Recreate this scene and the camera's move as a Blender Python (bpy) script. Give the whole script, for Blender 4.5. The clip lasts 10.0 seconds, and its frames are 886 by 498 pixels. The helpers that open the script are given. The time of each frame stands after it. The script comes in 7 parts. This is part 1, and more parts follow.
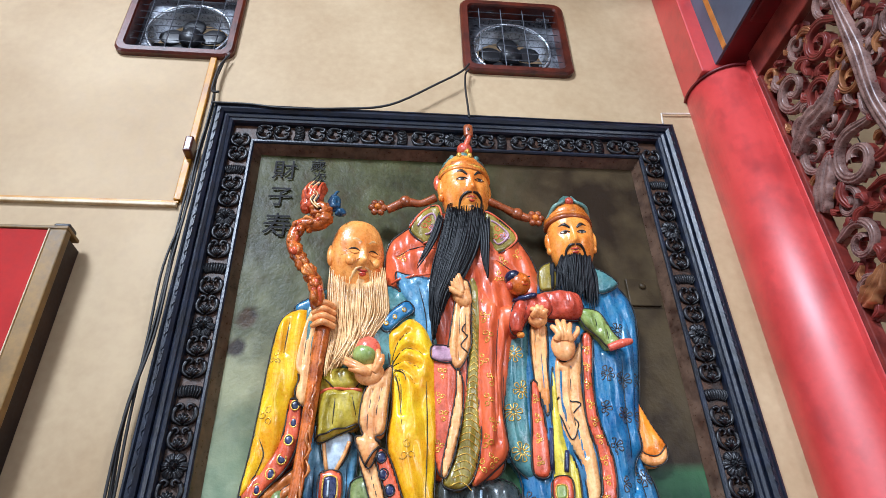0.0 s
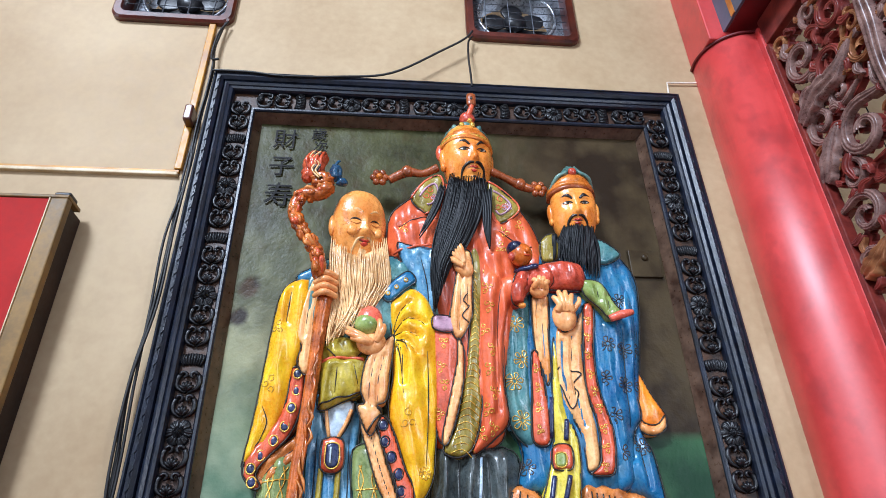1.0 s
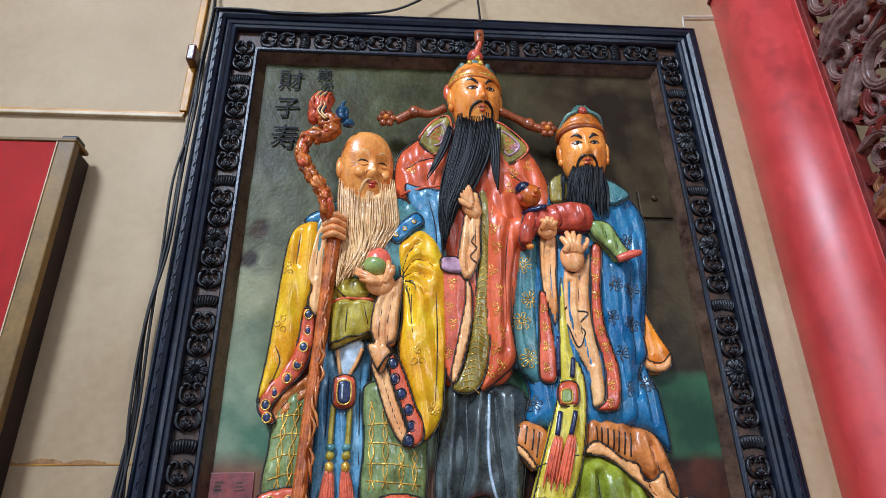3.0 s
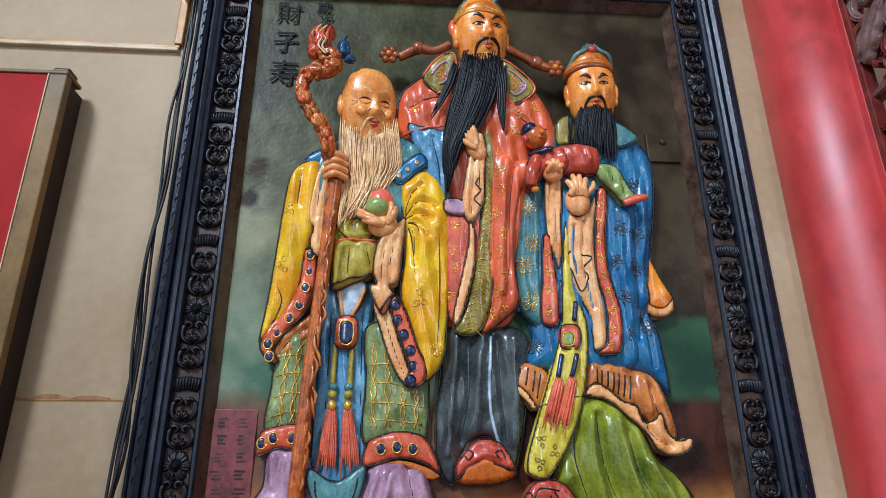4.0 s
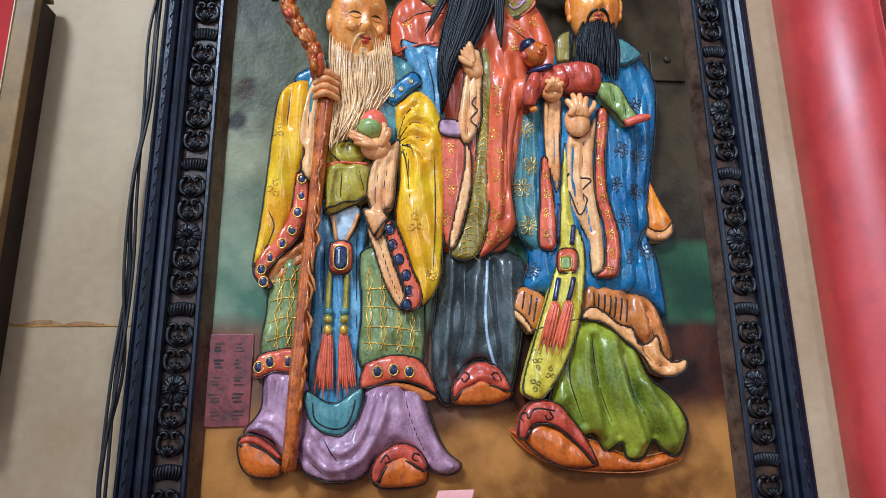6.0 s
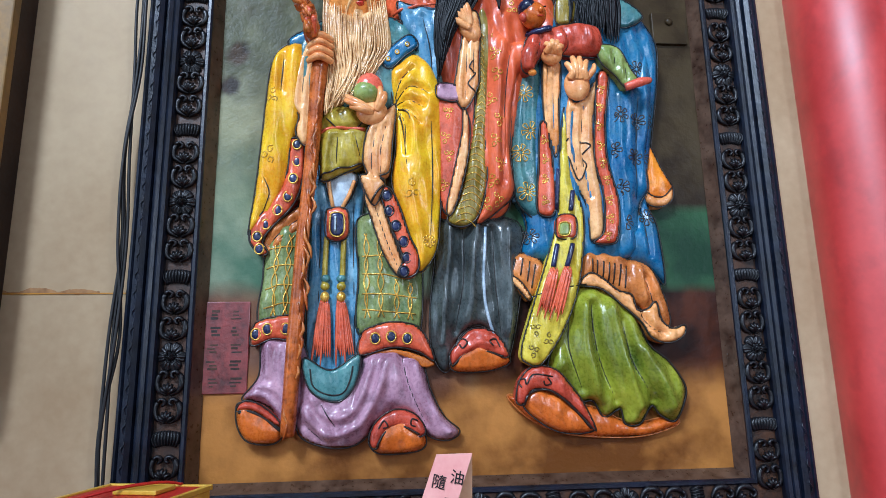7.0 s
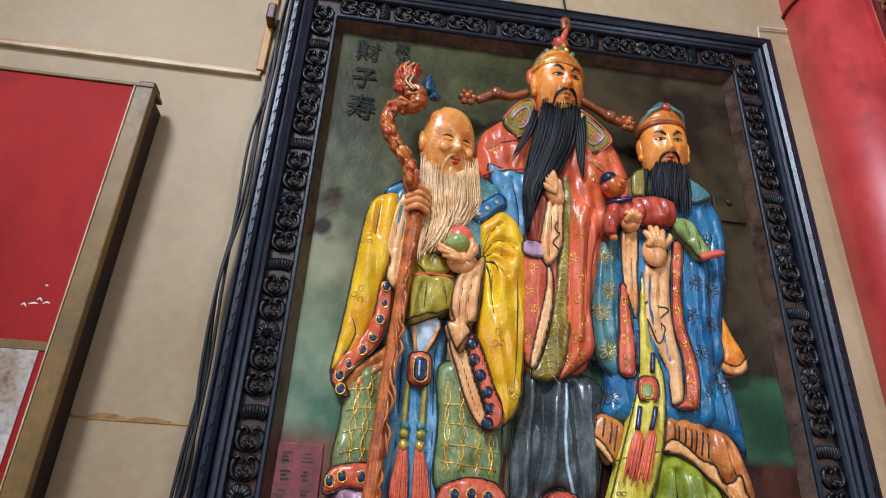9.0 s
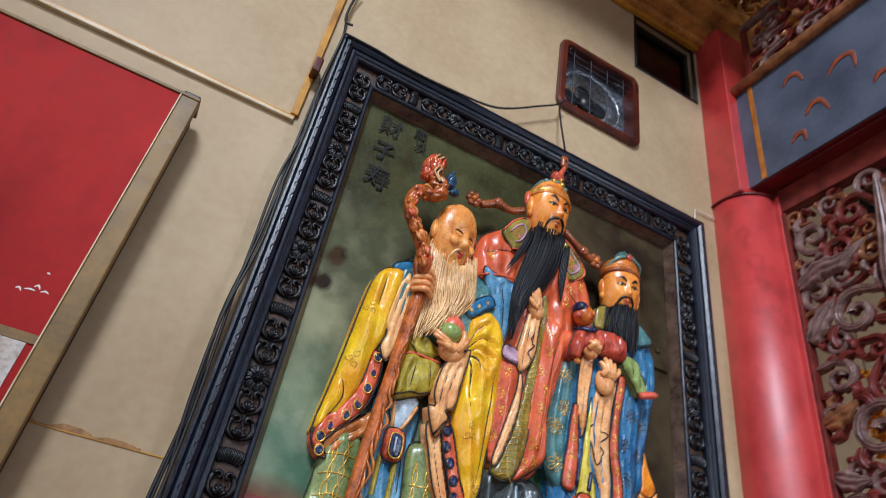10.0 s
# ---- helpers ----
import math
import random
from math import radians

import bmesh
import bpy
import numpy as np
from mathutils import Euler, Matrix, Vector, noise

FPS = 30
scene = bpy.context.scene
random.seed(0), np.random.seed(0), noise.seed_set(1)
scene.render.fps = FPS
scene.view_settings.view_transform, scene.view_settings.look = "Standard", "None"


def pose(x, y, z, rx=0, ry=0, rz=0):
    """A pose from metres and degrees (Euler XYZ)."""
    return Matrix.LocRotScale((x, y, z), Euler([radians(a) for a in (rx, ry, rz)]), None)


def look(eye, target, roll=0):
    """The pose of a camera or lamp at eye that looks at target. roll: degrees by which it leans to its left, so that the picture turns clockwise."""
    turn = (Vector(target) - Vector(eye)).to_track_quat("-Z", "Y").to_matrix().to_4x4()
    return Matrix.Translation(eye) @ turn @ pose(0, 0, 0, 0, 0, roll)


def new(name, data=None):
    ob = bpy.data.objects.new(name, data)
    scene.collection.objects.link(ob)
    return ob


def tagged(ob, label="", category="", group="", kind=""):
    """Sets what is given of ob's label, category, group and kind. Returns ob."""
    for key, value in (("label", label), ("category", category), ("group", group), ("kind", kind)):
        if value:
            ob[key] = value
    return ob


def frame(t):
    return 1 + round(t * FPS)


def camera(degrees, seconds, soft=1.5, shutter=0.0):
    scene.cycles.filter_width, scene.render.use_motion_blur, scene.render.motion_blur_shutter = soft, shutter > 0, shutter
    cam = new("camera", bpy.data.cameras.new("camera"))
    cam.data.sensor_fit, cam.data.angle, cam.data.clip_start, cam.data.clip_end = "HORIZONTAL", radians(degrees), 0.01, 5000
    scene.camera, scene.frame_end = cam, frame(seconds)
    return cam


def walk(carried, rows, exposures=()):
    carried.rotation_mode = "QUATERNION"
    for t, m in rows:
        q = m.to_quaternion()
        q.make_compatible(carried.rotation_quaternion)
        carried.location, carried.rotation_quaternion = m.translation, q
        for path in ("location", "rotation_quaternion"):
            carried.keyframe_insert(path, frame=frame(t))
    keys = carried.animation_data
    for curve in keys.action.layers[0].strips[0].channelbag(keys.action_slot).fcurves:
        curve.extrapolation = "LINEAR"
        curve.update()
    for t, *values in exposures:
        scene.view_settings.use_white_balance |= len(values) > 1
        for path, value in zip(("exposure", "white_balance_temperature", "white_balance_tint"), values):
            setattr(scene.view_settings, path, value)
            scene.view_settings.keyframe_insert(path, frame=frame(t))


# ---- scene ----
cam = camera(71.5, 10.0, soft=0.35, shutter=0.25)
PATH = [
    (0, (-0.22, 0.494, 1.521), (-0.042, 2.167, 2.601), -1.7),
    (0.5, (-0.208, 0.492, 1.521), (-0.045, 2.184, 2.574), -2.0),
    (1, (-0.217, 0.499, 1.521), (-0.045, 2.222, 2.522), -1.3),
    (1.5, (-0.213, 0.493, 1.521), (-0.049, 2.232, 2.494), -1.3),
    (2, (-0.218, 0.486, 1.519), (-0.06, 2.234, 2.477), -1.1),
    (3.5, (-0.209, 0.513, 1.514), (-0.07, 2.36, 2.267), -1.0),
    (4, (-0.224, 0.527, 1.511), (-0.071, 2.402, 2.191), -0.4),
    (4.5, (-0.218, 0.537, 1.498), (-0.069, 2.426, 2.139), -0.5),
    (5, (-0.223, 0.544, 1.501), (-0.061, 2.452, 2.078), -0.6),
    (5.5, (-0.22, 0.554, 1.5), (-0.057, 2.476, 2.027), -0.7),
    (7, (-0.212, 0.587, 1.478), (-0.043, 2.54, 1.872), -1.0),
    (7.5, (-0.21, 0.592, 1.448), (-0.05, 2.545, 1.85), -1.3),
    (8, (-0.218, 0.596, 1.436), (-0.069, 2.512, 1.991), 0.0),
    (8.5, (-0.276, 0.588, 1.446), (-0.149, 2.461, 2.136), 2.4),
    (9, (-0.488, 0.606, 1.458), (-0.279, 2.397, 2.323), 2.9),
    (9.5, (-0.678, 0.604, 1.42), (-0.33, 2.316, 2.393), 7.6),
    (10, (-0.934, 0.618, 1.407), (-0.317, 2.166, 2.513), 11.0),
]
walk(cam, [(t, look(eye, target, roll)) for t, eye, target, roll in PATH],
     [(0, 0.47, 5450, 9), (2.2, 0.28, 5300, 9), (3.5, -0.08, 5300, 8), (4.5, -0.1, 5250, 8), (5.5, -0.02, 5150, 7),
      (7.5, 0.15, 5100, 7), (8.5, -0.02, 5400, 9), (10, -0.11, 5600, 10)])

# ---- light ----
world = bpy.data.worlds.new("sky")
scene.world = world
world.use_nodes = True
wn = world.node_tree.nodes
sky = wn.new("ShaderNodeTexSky")
sky.sky_type, sky.sun_disc = "NISHITA", False
sky.sun_elevation, sky.sun_rotation = radians(46), radians(202)
wn["Background"].inputs["Strength"].default_value = 0.06
world.node_tree.links.new(sky.outputs["Color"], wn["Background"].inputs["Color"])


def area_lamp(name, eye, target, sx, sy, watts, colour):
    data = bpy.data.lights.new(name, "AREA")
    data.shape, data.size, data.size_y, data.energy, data.color = "RECTANGLE", sx, sy, watts, colour
    ob = new(name, data)
    ob.matrix_world = look(eye, target)
    return ob


# daylight: an added roof opening over the courtyard, the two open sides of the hall
area_lamp("courtyard_daylight", (-4.4, -5.8, 8.6), (0.1, 2.1, 2.4), 2.3, 2.2, 1150, (0.97, 0.985, 1.0))
area_lamp("west_daylight", (-5.9, -0.3, 2.3), (0.3, 1.6, 1.9), 3.2, 2.8, 50, (0.95, 0.98, 1.0))
area_lamp("south_daylight", (-1.9, -5.9, 2.6), (0.0, 2.1, 2.0), 5.0, 2.9, 58, (0.96, 0.97, 1.0))
# added fill with no source of its own, lifts beam, frieze and ceiling
area_lamp("bay_fill", (2.1, -1.6, 2.6), (1.0, 1.6, 4.0), 1.0, 1.6, 70, (1.0, 0.98, 0.97))

# ---- materials ----


def srgb(r, g, b):
    return tuple(((c / 255) / 12.92 if c < 10 else (((c / 255) + 0.055) / 1.055) ** 2.4) for c in (r, g, b))


def material(name, dark, light, rough=0.5, metal=0.0, scale=6.0, fine=90.0, bump=0.15, coat=0.0, patch=0.45, sheen_range=0.15, stain=None, brush=0.0):
    """Painted or worn surface: two colours mixed by broad patches and fine grain, with relief and uneven gloss."""
    m = bpy.data.materials.new(name)
    m.use_nodes = True
    nt = m.node_tree
    n, l = nt.nodes, nt.links
    bsdf = n["Principled BSDF"]
    geo = n.new("ShaderNodeNewGeometry")
    broad, grain, mixf = n.new("ShaderNodeTexNoise"), n.new("ShaderNodeTexNoise"), n.new("ShaderNodeMath")
    broad.inputs["Scale"].default_value, broad.inputs["Detail"].default_value = scale, 6
    grain.inputs["Scale"].default_value, grain.inputs["Detail"].default_value = fine, 4
    ramp, mix = n.new("ShaderNodeMapRange"), n.new("ShaderNodeMix")
    l.new(geo.outputs["Position"], broad.inputs["Vector"])
    l.new(geo.outputs["Position"], grain.inputs["Vector"])
    mixf.operation = "MULTIPLY_ADD"
    l.new(grain.outputs["Fac"], mixf.inputs[0])
    mixf.inputs[1].default_value = 0.35
    l.new(broad.outputs["Fac"], mixf.inputs[2])
    ramp.inputs["From Min"].default_value, ramp.inputs["From Max"].default_value = patch, patch + 0.42
    l.new(mixf.outputs[0], ramp.inputs["Value"])
    mix.data_type = "RGBA"
    l.new(ramp.outputs["Result"], mix.inputs["Factor"])
    mix.inputs["A"].default_value, mix.inputs["B"].default_value = (*srgb(*dark), 1), (*srgb(*light), 1)
    colour = mix.outputs["Result"]
    if stain:
        spots, cut, over, stretch = n.new("ShaderNodeTexNoise"), n.new("ShaderNodeMapRange"), n.new("ShaderNodeMix"), n.new("ShaderNodeMapping")
        stretch.inputs["Scale"].default_value = (1.0, 1.0, 0.7)
        l.new(geo.outputs["Position"], stretch.inputs["Vector"])
        l.new(stretch.outputs["Vector"], spots.inputs["Vector"])
        spots.inputs["Scale"].default_value, spots.inputs["Detail"].default_value = scale * 3.2, 8
        cut.inputs["From Min"].default_value, cut.inputs["From Max"].default_value = 0.5, 0.74
        cut.inputs["To Max"].default_value = 0.5
        l.new(spots.outputs["Fac"], cut.inputs["Value"])
        over.data_type = "RGBA"
        l.new(cut.outputs["Result"], over.inputs["Factor"])
        l.new(colour, over.inputs["A"])
        over.inputs["B"].default_value = (*srgb(*stain), 1)
        colour = over.outputs["Result"]
    l.new(colour, bsdf.inputs["Base Color"])
    gloss = n.new("ShaderNodeMapRange")
    gloss.inputs["To Min"].default_value, gloss.inputs["To Max"].default_value = max(rough - sheen_range, 0.03), min(rough + sheen_range, 1)
    l.new(grain.outputs["Fac"], gloss.inputs["Value"])
    l.new(gloss.outputs["Result"], bsdf.inputs["Roughness"])
    bsdf.inputs["Metallic"].default_value = metal
    bsdf.inputs["Coat Weight"].default_value, bsdf.inputs["Coat Roughness"].default_value = coat, 0.12
    if bump:
        b = n.new("ShaderNodeBump")
        b.inputs["Strength"].default_value, b.inputs["Distance"].default_value = bump, 0.004
        height = mixf.outputs[0]
        if brush:
            strokes, turn, total = n.new("ShaderNodeTexNoise"), n.new("ShaderNodeMapping"), n.new("ShaderNodeMath")
            turn.inputs["Scale"].default_value, turn.inputs["Rotation"].default_value = (1.0, 1.0, 0.3), (0, radians(12), 0)
            l.new(geo.outputs["Position"], turn.inputs["Vector"])
            l.new(turn.outputs["Vector"], strokes.inputs["Vector"])
            strokes.inputs["Scale"].default_value, strokes.inputs["Detail"].default_value = 130, 3
            total.operation = "MULTIPLY_ADD"
            l.new(strokes.outputs["Fac"], total.inputs[0])
            total.inputs[1].default_value = brush
            l.new(height, total.inputs[2])
            height = total.outputs[0]
        l.new(height, b.inputs["Height"])
        l.new(b.outputs["Normal"], bsdf.inputs["Normal"])
    return m


def glaze(name, dark, light, rough=0.29, **k):
    lift = lambda c: tuple(min(255, v * 1.12 + 3) for v in c)
    if max(light) > 100:
        dark, light = lift(dark), lift(light)
    k.setdefault("coat", 0.15)
    k.setdefault("scale", 14.0)
    k.setdefault("fine", 120.0)
    k.setdefault("bump", 0.55)
    k.setdefault("brush", 0.25)
    k.setdefault("stain", tuple(0.42 * v for v in dark))
    return material(name, dark, light, rough, **k)


CREAM = material("cream_wall_paint", (165, 139, 104), (188, 165, 130), 0.58, scale=2.2, fine=40, bump=0.12, sheen_range=0.16)
CREAM.node_tree.nodes["Principled BSDF"].inputs["Specular IOR Level"].default_value = 0.22
# for unseen walls, darker than the cream wall so that less light bounces
UNSEEN_PLASTER = material("unseen_darkened_plaster", (112, 92, 76), (138, 116, 98), 0.7, scale=1.3, fine=30)
GOLD_TRIM = material("mustard_trim_paint", (146, 94, 12), (200, 142, 28), 0.45, scale=9, fine=70)
WHITE_TRIM = material("white_trim_paint", (214, 204, 186), (236, 230, 216), 0.45, scale=9)
WORN_TRIM = material("worn_tan_trim", (170, 132, 70), (214, 198, 166), 0.5, scale=9, fine=90, bump=0.3)
CHIP = material("bare_chipped_board", (120, 84, 48), (176, 132, 84), 0.8, scale=30)
RED_LACQUER = material("red_column_lacquer", (176, 34, 31), (206, 58, 54), 0.5, scale=4.5, fine=50, bump=0.06, coat=0.0, sheen_range=0.1, stain=(120, 14, 18))
RED_LACQUER.node_tree.nodes["Principled BSDF"].inputs["Specular IOR Level"].default_value = 0.6
RED_LACQUER.node_tree.nodes["Principled BSDF"].inputs["Coat Weight"].default_value = 1.0
RED_LACQUER.node_tree.nodes["Principled BSDF"].inputs["Coat Roughness"].default_value = 0.45
DARK_RED = material("dark_red_beam_paint", (78, 12, 16), (118, 24, 28), 0.45, scale=5)
BEAM_GREY = material("grey_blue_beam_paint", (62, 68, 82), (94, 100, 116), 0.5, scale=4, fine=60)
ORANGE_PAINT = material("ochre_line_paint", (150, 84, 20), (196, 124, 44), 0.5, scale=14)
RUST_MARK = material("rust_brown_mark", (112, 52, 34), (160, 78, 44), 0.6, scale=18)
# blue in this black paints in the daylight sheen on the frame mouldings
BLACK_WOOD = material("black_wood_blue_sheen", (5, 7, 14), (22, 29, 46), 0.36, scale=22, fine=140, bump=0.35)
CARVE_BLACK = material("black_carved_relief", (6, 6, 8), (24, 24, 28), 0.4, scale=26, fine=150, bump=0.35)
BLACK_GROUND = material("carving_ground_brown", (26, 15, 9), (76, 46, 24), 0.55, scale=34, fine=160, bump=0.4)
BEVEL_GREY = material("worn_grey_bevel", (52, 34, 24), (98, 76, 60), 0.32, scale=24, fine=90, bump=0.3, coat=0.2)
WOOD_FRAME = material("red_brown_window_wood", (50, 18, 10), (96, 36, 18), 0.35, scale=12, coat=0.2)
IRON = material("grey_iron_bar", (40, 42, 48), (84, 88, 96), 0.4, metal=0.3)
STEEL = material("bright_fan_steel", (150, 155, 162), (206, 210, 216), 0.25, metal=0.7)
FAN_PLATE = material("dusty_grey_steel", (52, 54, 60), (134, 138, 146), 0.3, metal=0.5, scale=12, bump=0.2)
PLASTIC_DARK = material("dark_fan_plastic", (12, 12, 15), (28, 28, 32), 0.4)
CABLE = material("black_cable", (12, 11, 11), (30, 28, 28), 0.5, bump=0)
CARVE_RED = material("red_brown_carved_wood", (82, 26, 24), (132, 52, 42), 0.38, scale=18, fine=120, bump=0.25)
CARVE_GREY = material("silvered_carving", (78, 52, 48), (150, 118, 108), 0.3, scale=20, fine=120, bump=0.2)
CARVE_GILT = material("gilded_carving", (112, 66, 40), (176, 120, 76), 0.35, metal=0.3, scale=20, bump=0.2)
CEIL_BROWN = material("gilt_brown_ceiling_wood", (120, 70, 30), (214, 150, 72), 0.32, scale=9, fine=60, bump=0.3)
# unseen floor, kept pale as a reflector for the ceiling
BOUNCE_FLOOR = material("pale_bounce_floor", (146, 128, 116), (182, 164, 150), 0.5, scale=3)
# near-black colour stands in for the unlit depth of the next bay
BAY_SHADE = material("near_black_bay_shade", (10, 11, 9), (28, 31, 25), 0.7, scale=2)
BOARD_RED = material("faded_red_board", (142, 22, 20), (174, 40, 36), 0.72, scale=2.2, fine=60, bump=0.04, stain=(112, 14, 20))
BOARD_RED.node_tree.nodes["Principled BSDF"].inputs["Specular IOR Level"].default_value = 0.2
BOARD_GILT = material("tarnished_gilt_moulding", (84, 64, 30), (140, 106, 48), 0.5, metal=0.1, scale=7, fine=80)
# dark brown puts the shade of the board's unlit side into the colour
SHADED_BOX = material("shade_brown_board_back", (30, 18, 12), (58, 38, 24), 0.7, scale=8)
POSTER = material("pale_creased_poster", (150, 122, 92), (222, 214, 204), 0.3, scale=7, coat=0.4, stain=(120, 76, 40))
PAPER_PINK = material("pink_paper", (226, 150, 142), (240, 178, 166), 0.7, scale=8, bump=0.03)
PAPER_CREAM = material("cream_paper", (222, 186, 140), (238, 206, 164), 0.7, scale=8, bump=0.03)
INK = material("black_ink", (10, 9, 9), (22, 19, 18), 0.8, bump=0)
GIFT_RED = material("red_gift_card", (170, 26, 20), (200, 44, 30), 0.45, bump=0.05)
GIFT_GOLD = material("gold_gift_card", (196, 152, 34), (226, 190, 70), 0.4, bump=0.05)
ALTAR_RED = material("red_altar_lacquer", (110, 18, 18), (150, 30, 26), 0.4, scale=6)
MARIGOLD = material("marigold_petals", (226, 120, 6), (250, 168, 20), 0.7, scale=60)

# ---- helpers for shapes ----


def part(name, bm, mat, parent=None, label="", smooth=False):
    me = bpy.data.meshes.new(name)
    bm.to_mesh(me)
    bm.free()
    me.materials.append(mat)
    if smooth:
        me.shade_smooth()
    ob = new(name, me)
    ob.parent = parent
    return tagged(ob, label)


def empty(name, at=(0, 0, 0)):
    ob = new(name)
    ob.location = at
    ob.empty_display_size = 0.05
    return ob


def box_bm(x0, x1, y0, y1, z0, z1, bevel=0.0, bm=None, segs=2):
    bm = bm or bmesh.new()
    r = bmesh.ops.create_cube(bm, size=1, matrix=Matrix.Translation(((x0 + x1) / 2, (y0 + y1) / 2, (z0 + z1) / 2)) @ Matrix.Diagonal((x1 - x0, y1 - y0, z1 - z0, 1)))
    if bevel:
        es = list({e for v in r["verts"] for e in v.link_edges})
        bmesh.ops.bevel(bm, geom=es, offset=bevel, segments=segs, profile=0.5, affect="EDGES")
    return bm


def spline(pts, per=6, closed=False):
    """Catmull-Rom curve through the points."""
    p = np.array(pts, float)
    n = len(p)
    if n < 3 and not closed:
        return np.array([p[0] + (p[-1] - p[0]) * k / per for k in range(per + 1)])
    out = []
    for i in range(n if closed else n - 1):
        if closed:
            a, b, c, d = p[(i - 1) % n], p[i], p[(i + 1) % n], p[(i + 2) % n]
        else:
            a, b, c, d = p[max(i - 1, 0)], p[i], p[i + 1], p[min(i + 2, n - 1)]
        for k in range(per):
            t = k / per
            out.append(0.5 * (2 * b + (c - a) * t + (2 * a - 5 * b + 4 * c - d) * t * t + (3 * b - a - 3 * c + d) * t ** 3))
    if not closed:
        out.append(p[-1])
    return np.array(out)


def tube_data(pts, radii, sides=6, flat=1.0, normal=None):
    """Vertices and faces of a tapered tube along 3D points; flat squeezes it along the normal."""
    p = np.array(pts, float)
    n = len(p)
    r = np.full(n, radii) if np.isscalar(radii) else np.interp(np.linspace(0, 1, n), np.linspace(0, 1, len(radii)), radii)
    tan = np.gradient(p, axis=0)
    tan /= np.maximum(np.linalg.norm(tan, axis=1, keepdims=True), 1e-9)
    ref = np.array(normal if normal is not None else (0.0, -1.0, 0.0))
    side = np.cross(tan, ref)
    ln = np.linalg.norm(side, axis=1, keepdims=True)
    side = np.where(ln > 1e-3, side / np.maximum(ln, 1e-9), np.array((1.0, 0, 0)))
    up = np.cross(side, tan)
    ang = np.linspace(0, 2 * np.pi, sides, endpoint=False)
    ring = side[:, None] * np.cos(ang)[None, :, None] + up[:, None] * (flat * np.sin(ang))[None, :, None]
    v = (p[:, None] + ring * r[:, None, None]).reshape(-1, 3)
    f = [(i * sides + j, i * sides + (j + 1) % sides, (i + 1) * sides + (j + 1) % sides, (i + 1) * sides + j) for i in range(n - 1) for j in range(sides)]
    f.append(tuple(range(sides - 1, -1, -1)))
    f.append(tuple((n - 1) * sides + j for j in range(sides)))
    return v, f


def tube_bm(pts, radii, sides=6, flat=1.0, normal=None, bm=None):
    bm = bm or bmesh.new()
    v, f = tube_data(pts, radii, sides, flat, normal)
    vs = [bm.verts.new(c) for c in v]
    for q in f:
        bm.faces.new([vs[i] for i in q])
    return bm


def ball_data(centre, radii, turn=None, n=12, m=8):
    v, f = [], []
    for i in range(m + 1):
        la = math.pi * (i / m - 0.5)
        for j in range(n):
            lo = 2 * math.pi * j / n
            q = Vector((radii[0] * math.cos(la) * math.cos(lo), radii[1] * math.cos(la) * math.sin(lo), radii[2] * math.sin(la)))
            if turn is not None:
                q = turn @ q
            v.append((centre[0] + q.x, centre[1] + q.y, centre[2] + q.z))
    for i in range(m):
        for j in range(n):
            f.append((i * n + j, i * n + (j + 1) % n, (i + 1) * n + (j + 1) % n, (i + 1) * n + j))
    return np.array(v), f


def ball_bm(centre, radii, bm=None, turn=None, n=12, m=8):
    bm = bm or bmesh.new()
    v, f = ball_data(centre, radii, turn, n, m)
    vs = [bm.verts.new(c) for c in v]
    for q in f:
        bm.faces.new([vs[i] for i in q])
    bmesh.ops.remove_doubles(bm, verts=vs, dist=1e-5)
    return bm


def joined(list_of_data):
    bm = bmesh.new()
    for v, f in list_of_data:
        vs = [bm.verts.new(c) for c in v]
        for q in f:
            bm.faces.new([vs[i] for i in q])
    return bm


def sheet_wall(name, x0, x1, z0, z1, y_front, y_back, holes, mat, label):
    """A wall along x with rectangular openings that go through it."""
    xs = sorted({x0, x1, *[h[0] for h in holes], *[h[1] for h in holes]})
    zs = sorted({z0, z1, *[h[2] for h in holes], *[h[3] for h in holes]})
    solid = lambda i, k: 0 <= i < len(xs) - 1 and 0 <= k < len(zs) - 1 and not any(
        h[0] <= (xs[i] + xs[i + 1]) / 2 <= h[1] and h[2] <= (zs[k] + zs[k + 1]) / 2 <= h[3] for h in holes)
    bm = bmesh.new()
    quad = lambda *c: bm.faces.new([bm.verts.new(v) for v in c])
    for i in range(len(xs) - 1):
        for k in range(len(zs) - 1):
            if not solid(i, k):
                continue
            a, b, c, d = xs[i], xs[i + 1], zs[k], zs[k + 1]
            quad((a, y_front, c), (b, y_front, c), (b, y_front, d), (a, y_front, d))
            quad((b, y_back, c), (a, y_back, c), (a, y_back, d), (b, y_back, d))
            if not solid(i - 1, k):
                quad((a, y_back, c), (a, y_front, c), (a, y_front, d), (a, y_back, d))
            if not solid(i + 1, k):
                quad((b, y_front, c), (b, y_back, c), (b, y_back, d), (b, y_front, d))
            if not solid(i, k - 1):
                quad((a, y_back, c), (b, y_back, c), (b, y_front, c), (a, y_front, c))
            if not solid(i, k + 1):
                quad((a, y_front, d), (b, y_front, d), (b, y_back, d), (a, y_back, d))
    bmesh.ops.remove_doubles(bm, verts=bm.verts, dist=1e-5)
    return tagged(part(name, bm, mat), label, "wall", kind="structure")

